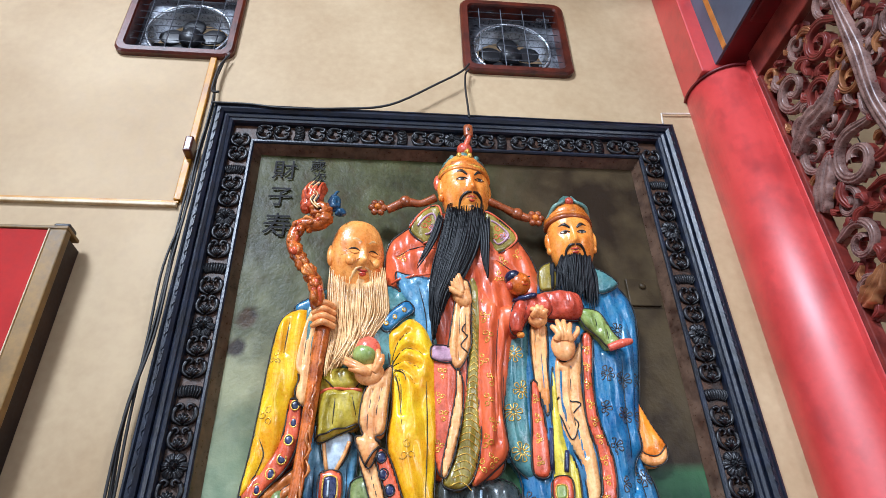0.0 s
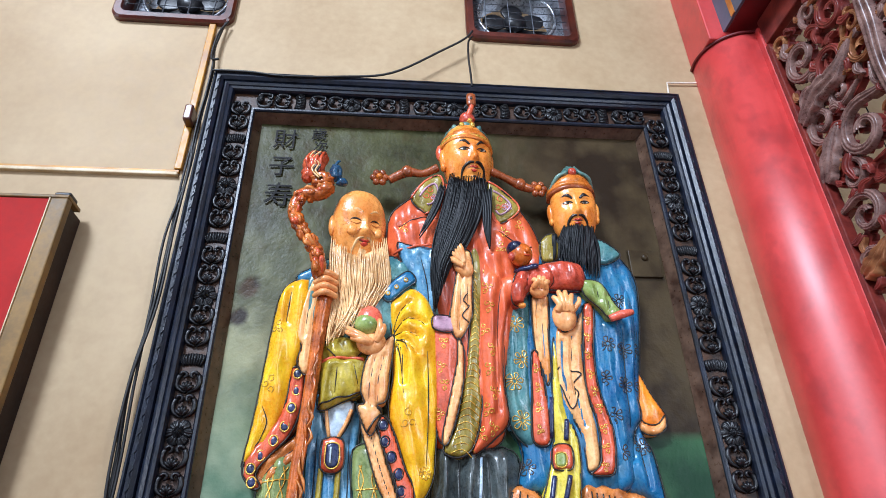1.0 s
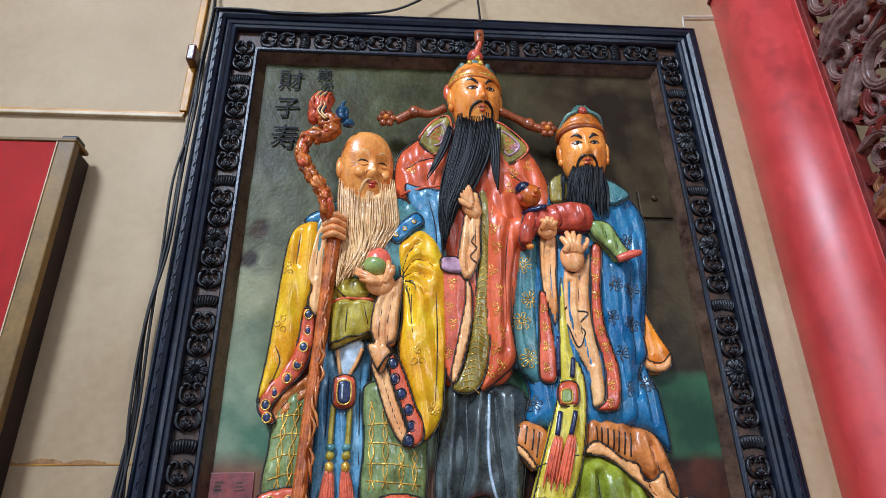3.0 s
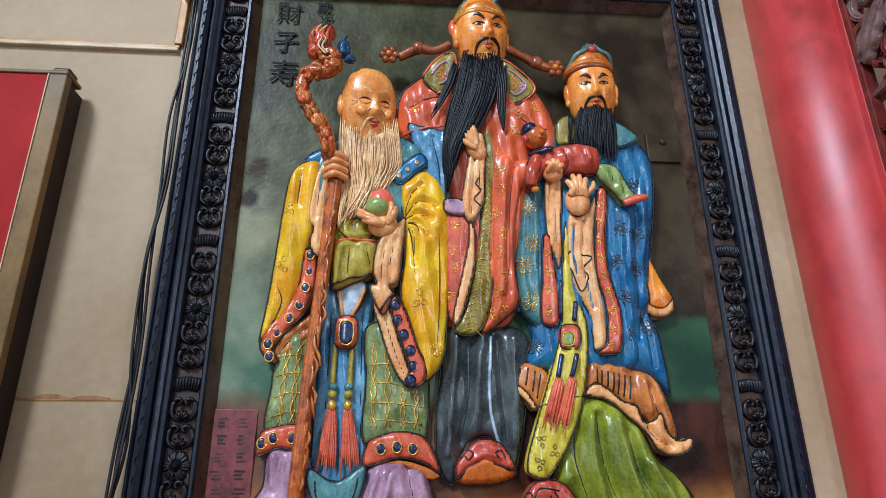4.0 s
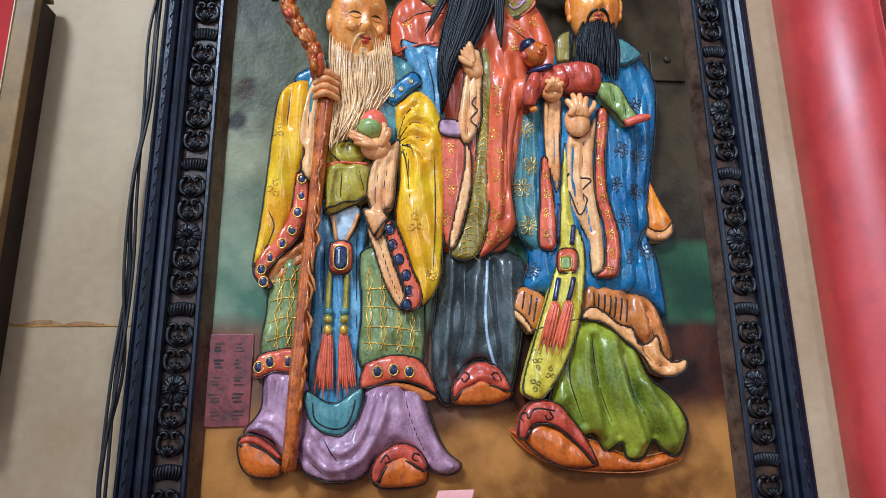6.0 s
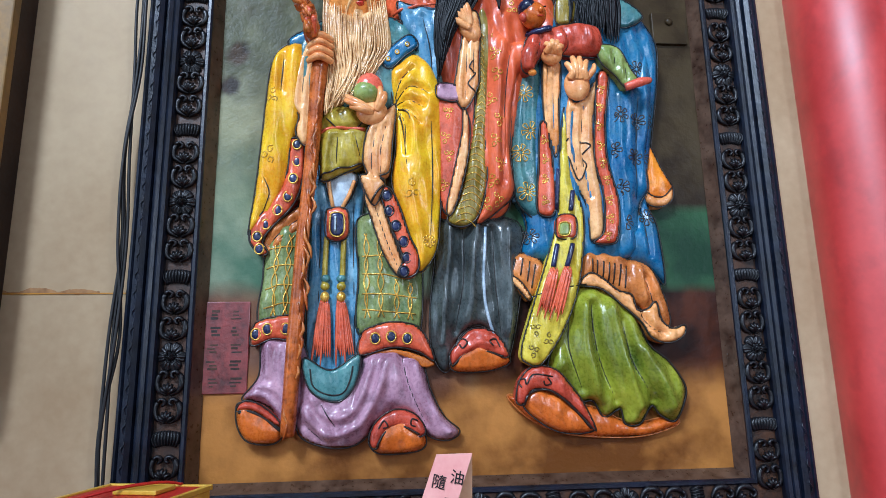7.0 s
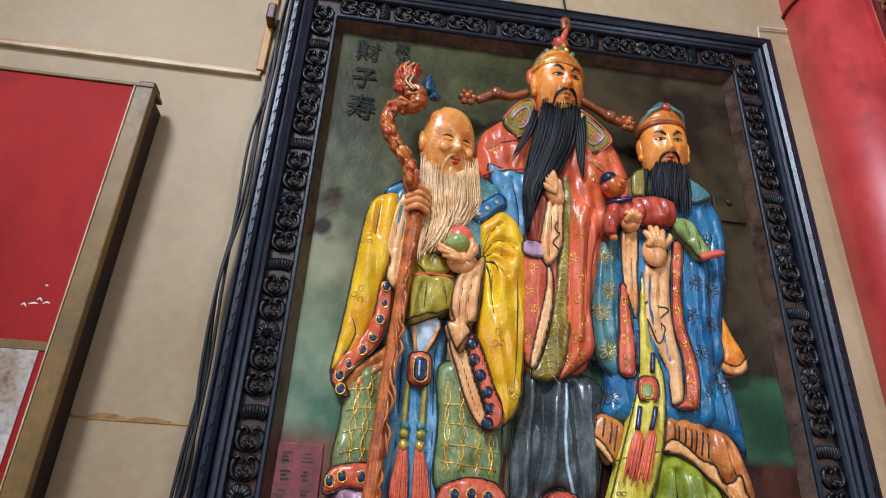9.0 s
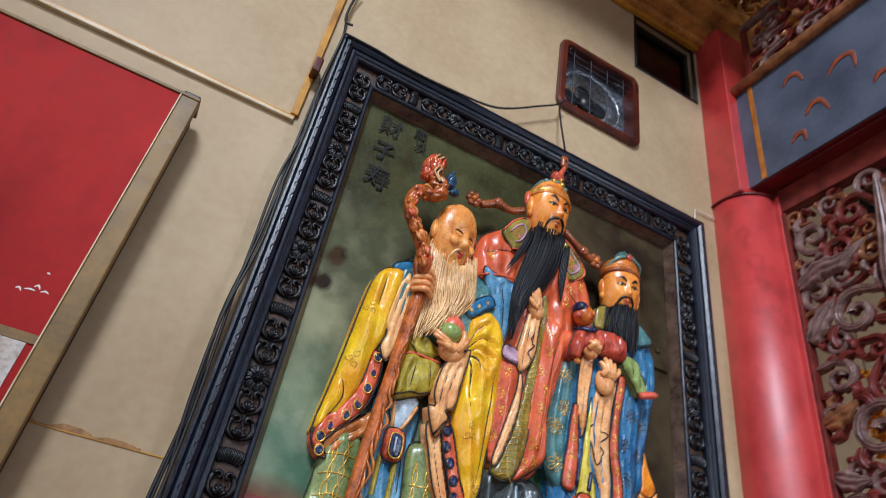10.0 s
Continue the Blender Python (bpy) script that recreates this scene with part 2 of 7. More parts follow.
# ---- the hall ----
WALL, PANEL = 2.165, 2.2
FANS = [(-1.28, -0.835), (0.06, 0.515)]
FAN_Z = (3.437, 3.888)
DARK = (0.51, 0.94, 4.01, 4.46)
sheet_wall("wall_north", -6.2, 5.0, 0, 4.7, WALL, 2.5,
           [(a + 0.02, b - 0.02, FAN_Z[0] + 0.02, FAN_Z[1] - 0.02) for a, b in FANS] + [(-0.76, 0.76, 1.14, 3.08), DARK], CREAM,
           "cream painted wall around the carved relief panel")
tagged(part("wall_niche", box_bm(-0.9, 0.9, 2.502, 2.56, 1.0, 3.2), UNSEEN_PLASTER), "plain plaster backing of the niche", "wall", kind="structure")
glow = bpy.data.materials.new("pale_daylight_sky")
glow.use_nodes = True
glow.node_tree.nodes["Principled BSDF"].inputs["Base Color"].default_value = (0.6, 0.65, 0.72, 1)
glow.node_tree.nodes["Principled BSDF"].inputs["Emission Color"].default_value = (0.9, 0.94, 1.0, 1)
glow.node_tree.nodes["Principled BSDF"].inputs["Emission Strength"].default_value = 2.5
tagged(part("backdrop", box_bm(-2.4, 1.6, 3.3, 3.32, 3.2, 6.2), glow), "pale daylight sky behind the wall fans", "sky", kind="structure")
bm = bmesh.new()
for y0, y1, z0, z1 in ((-6, -2.0, 0, 4.7), (1.6, 2.16, 0, 4.7), (-2.0, 1.6, 0, 0.7), (-2.0, 1.6, 3.7, 4.7)):
    box_bm(-6.2, -5.95, y0, y1, z0, z1, bm=bm)
tagged(part("wall_west", bm, UNSEEN_PLASTER), "unseen plaster wall with a wide opening, darkened to bounce less", "wall", kind="structure")
bm = bmesh.new()
for x0, x1, z0, z1 in ((-6.2, -4.5, 0, 4.7), (0.7, 5.0, 0, 4.7), (-4.5, 0.7, 0, 1.0), (-4.5, 0.7, 4.2, 4.7)):
    box_bm(x0, x1, -6.2, -5.95, z0, z1, bm=bm)
tagged(part("wall_south", bm, UNSEEN_PLASTER), "unseen plaster wall with a wide opening, darkened to bounce less", "wall", kind="structure")
# unseen parapet, added to bound the light that falls through the roof opening
bm = bmesh.new()
for x0, x1, y0, y1 in ((-4.15, -4.0, -5.5, 1.5), (0.75, 0.9, -5.5, 1.5), (-4.0, 0.75, -5.5, -5.35), (-4.0, 0.75, 1.35, 1.5)):
    box_bm(x0, x1, y0, y1, 4.801, 6.3, bm=bm)
tagged(part("wall_unseen_parapet", bm, UNSEEN_PLASTER), "unseen parapet added round the roof opening", "wall", kind="structure")
tagged(part("wall_east", box_bm(4.75, 5.0, -5.95, 2.16, 0, 4.7), BAY_SHADE), "wall of the next bay, its dimness painted near-black", "wall", kind="structure")
tagged(part("floor", box_bm(-6.2, 5.0, -6.2, 2.5, -0.1, 0), BOUNCE_FLOOR), "unseen temple floor, lightened to bounce light to the ceiling", "floor", kind="structure")

# ceiling of coffers with carved ribs
bm = box_bm(0.6, 5.0, -6.2, 2.5, 4.7, 4.8)
# opening added out of view; its west edge shades the left of the wall
for x0, x1, y0, y1 in ((-6.2, -2.8, -6.2, 2.5), (-2.8, 0.6, -6.2, -4.2), (-2.8, 0.6, 1.12, 2.5)):
    box_bm(x0, x1, y0, y1, 4.7, 4.8, bm=bm)
for k in range(11):
    box_bm(-3.5 + 0.7 * k, -3.38 + 0.7 * k, 1.26, 2.165, 4.56, 4.7, 0.02, bm)
for y in (1.32, 2.0):
    box_bm(-6.0, 4.7, y - 0.06, y + 0.06, 4.55, 4.7, 0.02, bm)
box_bm(-3.9, 1.0, 2.03, 2.164, 4.5, 4.55, 0.012, bm)
box_bm(-3.9, 1.0, 2.10, 2.164, 4.46, 4.5, 0.012, bm)
rng = random.Random(3)
for k in range(150):
    cx, cy = rng.uniform(-1.5, 2.6), rng.uniform(1.3, 1.98)
    a = rng.uniform(0, 6.28)
    arc = [(cx + 0.07 * math.cos(a + s * 0.8) * (1 - s * 0.12), cy + 0.07 * math.sin(a + s * 0.8) * (1 - s * 0.12), 4.69 - 0.012) for s in range(6)]
    tube_bm(arc, [0.006, 0.022, 0.008], 5, bm=bm)
for k in range(110):
    cx, cy = rng.uniform(-0.5, 1.0), rng.uniform(1.4, 1.94)
    a = rng.uniform(0, 6.28)
    arc = [(cx + 0.05 * math.cos(a + s * 0.85) * (1 - s * 0.13), cy + 0.05 * math.sin(a + s * 0.85) * (1 - s * 0.13), 4.6) for s in range(6)]
    tube_bm(arc, [0.005, 0.02, 0.016, 0.006], 6, bm=bm)
tagged(part("ceiling", bm, CEIL_BROWN), "gilt brown carved coffered ceiling", "ceiling", kind="structure")
tagged(part("trim_ceiling", box_bm(-3.9, 0.95, 2.13, 2.163, 4.43, 4.462, 0.008), GOLD_TRIM), "gilt moulding under the ceiling", "trim", kind="structure")

# board joints on the wall
tagged(part("trim_rail", box_bm(-3.9, -0.90, 2.155, 2.166, 2.742, 2.752, 0.002), GOLD_TRIM), "thin mustard painted rail on the wall", "trim", kind="structure")
tagged(part("trim_rail_white", box_bm(-3.9, -0.902, 2.149, 2.166, 2.728, 2.741, 0.003), WORN_TRIM), "worn tan strip under a mustard rail", "trim", kind="structure")
tagged(part("trim_upright", box_bm(-0.917, -0.893, 2.15, 2.166, 2.753, 3.436, 0.003), GOLD_TRIM), "mustard painted upright batten", "trim", kind="structure")
bm = bmesh.new()
rng = random.Random(8)
top, low = [], []
for k in range(75):
    x = -1.24 + 0.0042 * k
    swell = max(0.05, noise.noise(Vector((k * 0.11, 2.0, 0.5))) + 0.55) * min(1.0, (75 - k) / 20)
    top.append((x, 1.6875 + 0.011 * swell + rng.uniform(0, 0.0022)))
    low.append((x, 1.685 - 0.005 * max(0.0, noise.noise(Vector((k * 0.17, 9.0, 0.5)))) - rng.uniform(0, 0.0012)))
front = [[bm.verts.new((x, 2.1635, z)) for x, z in edge] for edge in (low, top)]
for k in range(74):
    bm.faces.new((front[0][k], front[0][k + 1], front[1][k + 1], front[1][k]))
slab = bmesh.ops.extrude_face_region(bm, geom=bm.faces[:])
bmesh.ops.translate(bm, vec=(0, 0.003, 0), verts=[e for e in slab["geom"] if isinstance(e, bmesh.types.BMVert)])
bmesh.ops.recalc_face_normals(bm, faces=bm.faces[:])
tagged(part("trim_joint_chip", bm, CHIP), "chipped bare board along a wall joint", "trim", kind="structure")
tagged(part("trim_joint", box_bm(-3.9, -0.86, 2.1625, 2.166, 1.683, 1.686), GOLD_TRIM), "narrow board joint", "trim", kind="structure")

# round red column half sunk in the wall, post above it
COLX, COLY, COLR = 1.105, 2.115, 0.152


def column():
    th = empty("column", (COLX, COLY, 0))
    tagged(th, "glossy red lacquered round column against the wall", "column")
    ring = [(COLX + COLR * math.cos(a), COLY + COLR * math.sin(a)) for a in np.linspace(0, 2 * np.pi, 64, endpoint=False)]
    bm = bmesh.new()
    rows = [[bm.verts.new((x - COLX, y - COLY, z)) for x, y in ring] for z in (0, 1.2, 2.2, 3.34)]
    for a, b in zip(rows, rows[1:]):
        for i in range(64):
            bm.faces.new((a[i], a[(i + 1) % 64], b[(i + 1) % 64], b[i]))
    bm.faces.new(rows[-1])
    part("shaft", bm, RED_LACQUER, th, smooth=True)
    loop = [((COLR + 0.004) * math.cos(a), (COLR + 0.004) * math.sin(a), 3.336) for a in np.linspace(0, 2 * np.pi, 49)]
    part("collar", tube_bm(loop, 0.006, 6, normal=(0, 0, 1)), DARK_RED, th, "dark red line at the column top", smooth=True)
    part("fillet", box_bm(0.002, 0.03, -COLR - 0.022, -COLR + 0.012, 0.0, 3.34, 0.004), RED_LACQUER, th)
    part("post", box_bm(-0.148, 0.19, -0.11, 0.049, 3.34, 4.5, 0.004), RED_LACQUER, th)


column()


def beam():
    th = empty("beam", (1.02, 2.0, 3.38))
    tagged(th, "grey-blue painted roof beam with ochre lines and worn marks", "beam")
    part("side_face", box_bm(0, 0.01, -5.9, 0.16, 0.0, 0.6), BEAM_GREY, th)
    part("core", box_bm(0.011, 0.3, -5.9, 0.16, 0.0, 0.6, 0.004), DARK_RED, th, "dark red underside")
    part("soffit_edge", box_bm(0.03, 0.1, -5.9, -0.2, -0.012, -0.001, 0.002), DARK_RED, th)
    part("crown_moulding", tube_bm([(-0.012, 0.05 - 0.3 * k, 0.622) for k in range(20)], 0.028, 10), CARVE_GILT, th, "worn gilt rounded moulding", smooth=True)
    for y in (-0.075, -1.4):
        part("ochre_line", box_bm(-0.003, 0.0005, y - 0.012, y + 0.012, 0.003, 0.597), ORANGE_PAINT, th, "ochre painted line")
    rng = random.Random(5)
    for (y, z, s) in ((-0.28, 0.42, 0.05), (-0.36, 0.17, 0.06), (-0.5, 0.3, 0.07), (-0.62, 0.12, 0.045), (-0.8, 0.4, 0.06), (-0.26, 0.08, 0.04)):
        pts = spline([(-0.0015, y + s * math.cos(a) * rng.uniform(0.6, 1.1), z + s * 1.2 * math.sin(a)) for a in (0.4, 1.3, 2.2, 3.4)], 5)
        part("mark", tube_bm(pts, [0.004, 0.016, 0.012, 0.003], 6, flat=0.12, normal=(-1, 0, 0)), RUST_MARK, th, "rust-brown brushed mark", smooth=True)


beam()


def foliage(path, widths, x, lobes=0, depth=0.5):
    """A fluted carved leaf along a (y, z) path: domed, grooved lengthwise, with lobed edges; one mesh."""
    p = np.array(path, float)
    n = len(p)
    w = np.interp(np.linspace(0, 1, n), np.linspace(0, 1, len(widths)), widths)
    tan = np.gradient(p, axis=0)
    tan /= np.maximum(np.linalg.norm(tan, axis=1, keepdims=True), 1e-9)
    nor = np.stack([-tan[:, 1], tan[:, 0]], 1)
    u = np.linspace(-1, 1, 13)
    v, f = [], []
    for i in range(n):
        s = i / (n - 1)
        edge = 1 + (0.3 * abs(math.sin(math.pi * lobes * s)) - 0.15 if lobes else 0)
        for k, q in enumerate(u):
            rise = w[i] * depth * (1 - q * q) ** 0.5 + w[i] * 0.16 * math.cos(3 * math.pi * q) * (1 - abs(q)) ** 0.3
            if k in (0, 12):
                rise = -0.012
            back = 0.35 * w[i] * abs(q) if lobes else 0.0
            c = p[i] + nor[i] * q * w[i] * edge - tan[i] * back
            v.append((x - rise, c[0], c[1]))
    for i in range(n - 1):
        for k in range(12):
            a = i * 13 + k
            f.append((a, a + 1, a + 14, a + 13))
    return np.array(v), f


def curl(cy, cz, r, start, turns, hand):
    n = int(22 * turns) + 4
    s = np.linspace(0, 1, n)
    a = start + hand * turns * 2 * math.pi * s
    q = r * (1 - 0.82 * s ** 0.85)
    return np.stack([cy + q * np.cos(a), cz + q * np.sin(a)], 1)


def pierced_board(paths, reach, y0, y1, z0, z1, inside, x0, x1, step=0.012):
    """A board that follows the carved lines and is cut through between them."""
    ny, nz = int((y1 - y0) / step) + 1, int((z1 - z0) / step) + 1
    gy, gz = np.meshgrid(y0 + step * np.arange(ny), z0 + step * np.arange(nz), indexing="ij")
    pts = np.stack([gy.ravel(), gz.ravel()], 1)
    dots = np.vstack(paths)
    near = np.min(np.stack([np.linalg.norm(pts - d, axis=1) for d in dots]), axis=0)
    field = reach - near
    field = np.minimum(field, [0.02 if inside(y, z, 0.0) else -0.02 for y, z in pts]).reshape(ny, nz)
    keys, v, f = {}, [], []

    def vert(key, y, z):
        if key not in keys:
            keys[key] = len(v)
            v.append((y, z))
        return keys[key]
    for i in range(ny - 1):
        for k in range(nz - 1):
            cs = [(i, k), (i + 1, k), (i + 1, k + 1), (i, k + 1)]
            g = [field[c] for c in cs]
            if max(g) <= 0:
                continue
            poly = []
            for m in range(4):
                a, b, ga, gb = cs[m], cs[(m + 1) % 4], g[m], g[(m + 1) % 4]
                if ga > 0:
                    poly.append(vert(a, y0 + step * a[0], z0 + step * a[1]))
                if (ga > 0) != (gb > 0):
                    t = ga / (ga - gb)
                    poly.append(vert((min(a, b), max(a, b)), y0 + step * (a[0] + t * (b[0] - a[0])), z0 + step * (a[1] + t * (b[1] - a[1]))))
            if len(poly) > 2:
                f.append(tuple(poly))
    n = len(v)
    sides = {}
    for q in f:
        for a, b in zip(q, q[1:] + q[:1]):
            sides[(a, b)] = sides.get((a, b), 0) + 1
    out = list(f) + [tuple(i + n for i in q[::-1]) for q in f]
    out += [(b, a, a + n, b + n) for a, b in sides if (b, a) not in sides]
    return np.array([(x0, y, z) for y, z in v] + [(x1, y, z) for y, z in v]), out


def openwork(name, y0, y1, z0, z1, inside, x, seed, count, label, r_lo, r_hi, fixed=(), sprigs=()):
    """Pierced carving in a plane across x: fluted scrolls and lobed leaves over a cut-through board."""
    th = empty(name, (x, y1, z1))
    tagged(th, label, "carving")
    rng = random.Random(seed)
    o = np.array((x, y1, z1))
    placed, paths, tries = [f[:3] for f in fixed], [], 0
    while len(placed) < count and tries < 6000:
        tries += 1
        r = rng.uniform(r_lo, r_hi)
        y, z = rng.uniform(y0 + r, y1 - r * 0.9), rng.uniform(z0 + r, z1 - r * 0.9)
        if inside(y, z, r) and all((y - a) ** 2 + (z - b) ** 2 > (0.9 * (r + c)) ** 2 for a, b, c in placed):
            placed.append((y, z, r))
    for i, (y, z, r) in enumerate(placed):
        st, hand = (fixed[i][3], fixed[i][4]) if i < len(fixed) else (rng.uniform(0, 6.28), rng.choice((-1, 1)))
        path = curl(y, z, r, st, 1.3, hand)
        tail = path[0] + np.array([[math.cos(st - hand * 1.2), math.sin(st - hand * 1.2)]]) * r * np.linspace(0.9, 0.1, 6)[:, None]
        path = np.vstack([tail, path])
        paths.append(path[::2])
        v, f = foliage(path, [r * 0.05, r * 0.17, r * 0.2, r * 0.17, r * 0.13, r * 0.11, r * 0.18], x - 0.004)
        part("scroll", joined([(v - o, f)]), rng.choice((CARVE_GREY, CARVE_RED, CARVE_GREY, CARVE_GILT)), th, smooth=True)
        for k in range(3):
            a = st + hand * (1.1 + 1.75 * k) + rng.uniform(-0.3, 0.3)
            q0 = np.array((y + r * 0.85 * math.cos(a), z + r * 0.85 * math.sin(a)))
            d = np.array((math.cos(a + hand * 0.75), math.sin(a + hand * 0.75)))
            e = np.array((-d[1], d[0])) * hand
            ln = r * rng.uniform(0.6, 0.9)
            path = spline([q0, q0 + d * ln * 0.5 - e * ln * 0.1, q0 + d * ln + e * ln * 0.25], 6)
            if not inside(path[-1][0], path[-1][1], 0.0) or path[-1][0] > y1 or path[-1][1] > z1:
                continue
            paths.append(path[::3])
            v, f = foliage(path, [r * 0.1, r * 0.2, r * 0.17, r * 0.03], x - 0.008, 3)
            part("leaf", joined([(v - o, f)]), rng.choice((CARVE_GREY, CARVE_RED, CARVE_RED, CARVE_GILT)), th, smooth=True)
    for pts, w, lobes, mat in sprigs:
        path = spline(pts, 8)
        paths.append(path[::2])
        v, f = foliage(path, [w * 0.5, w, w * 0.85, w * 0.1] if lobes else [w * 0.3, w, w * 0.8, w], x - 0.014, lobes, 0.35)
        part("leaf", joined([(v - o, f)]), mat, th, "large lobed leaf" if lobes else "", smooth=True)
    v, f = pierced_board(paths, r_lo * 0.3, y0, y1, z0, z1, inside, x + 0.006, x + 0.03)
    part("board", joined([(v - o, f)]), CARVE_RED, th, "red-brown pierced board")
    return th, placed


def bracket_zone(y, z, r):
    arch = 1.58 + 0.16 * max(0, 2.35 - z)                       # inner edge beside the column
    if z > 2.95:
        return True
    if z > 2.6:
        arch = 1.58 - 0.9 * ((z - 2.6) / 0.35) ** 2
    return y - r * 0.7 > arch


bracket, spots = openwork("carved_bracket", 0.3, 1.945, 1.75, 3.25, bracket_zone, 1.13, 11, 120,
                          "pierced red-brown and gilt scrollwork bracket under the beam", 0.04, 0.07,
                          fixed=[(1.84, 3.07, 0.08, 4.4, 1), (1.74, 2.68, 0.095, 2.2, -1), (1.85, 2.46, 0.07, 1.0, 1), (1.75, 2.25, 0.1, 2.4, -1), (1.86, 2.0, 0.065, 0.8, 1), (1.67, 3.1, 0.075, 2.8, -1)],
                          sprigs=[([(1.92, 2.86), (1.83, 2.9), (1.74, 2.9), (1.65, 2.95)], 0.045, 5, CARVE_GREY), ([(1.92, 2.62), (1.86, 2.7), (1.8, 2.76)], 0.04, 4, CARVE_GREY),
                                  ([(1.55, 3.2), (1.57, 2.95), (1.6, 2.75), (1.57, 2.5)], 0.03, 0, CARVE_GREY), ([(1.92, 2.3), (1.86, 2.32), (1.8, 2.36)], 0.035, 4, CARVE_GILT),
                                  ([(1.92, 2.12), (1.87, 2.1), (1.81, 2.1)], 0.035, 4, CARVE_GREY)])
part("top_strip", box_bm(-0.014, 0.02, -1.7, 0.0, -0.0, 0.12, 0.004), CARVE_RED, bracket, "dark red top rail")
part("side_strip", box_bm(-0.02, 0.02, -0.02, 0.012, -1.6, -0.012, 0.004), CARVE_RED, bracket)
arch_line = spline([(0, -0.40, -1.6), (0, -0.37, -0.9), (0, -0.42, -0.66), (0, -0.66, -0.47), (0, -1.1, -0.42), (0, -1.65, -0.42)], 6)
part("arch_edge", tube_bm(arch_line, 0.017, 8, normal=(1, 0, 0)), CARVE_RED, bracket, smooth=True)
frieze, _ = openwork("carved_frieze", 0.6, 1.93, 4.0, 4.48, lambda y, z, r: True, 1.06, 21, 34, "pierced gilt and red scroll frieze above the beam", 0.055, 0.09)
part("end_strip", box_bm(-0.012, 0.015, -0.01, 0.02, -0.5, 0.0, 0.004), CARVE_RED, frieze)
part("top_strip", box_bm(-0.014, 0.02, -1.4, 0.02, -0.02, 0.02, 0.004), CARVE_GREY, frieze)
# shade seen through the openwork is put into this partition's colour
tagged(part("bay_partition", box_bm(2.2, 2.25, -3.9, 2.164, 0, 4.55), BAY_SHADE), "grey-green partition of the next bay, its dimness painted near-black", "partition", kind="structure")

# dark glazed opening under the ceiling
th = tagged(empty("dark_window", (0.725, 2.3, 4.235)), "small black unlit window under the ceiling", "window")
part("pane", box_bm(-0.215, 0.215, -0.09, -0.085, -0.225, 0.225), material("black_glass", (6, 5, 6), (14, 10, 10), 0.12, bump=0), th)
part("frame", joined([tube_data([(a, -0.13, b), (c, -0.13, d)], 0.012, 4) for a, b, c, d in ((-0.205, -0.215, 0.205, -0.215), (-0.205, 0.215, 0.205, 0.215), (-0.205, -0.21, -0.205, 0.21), (0.205, -0.21, 0.205, 0.21))]), PLASTIC_DARK, th)


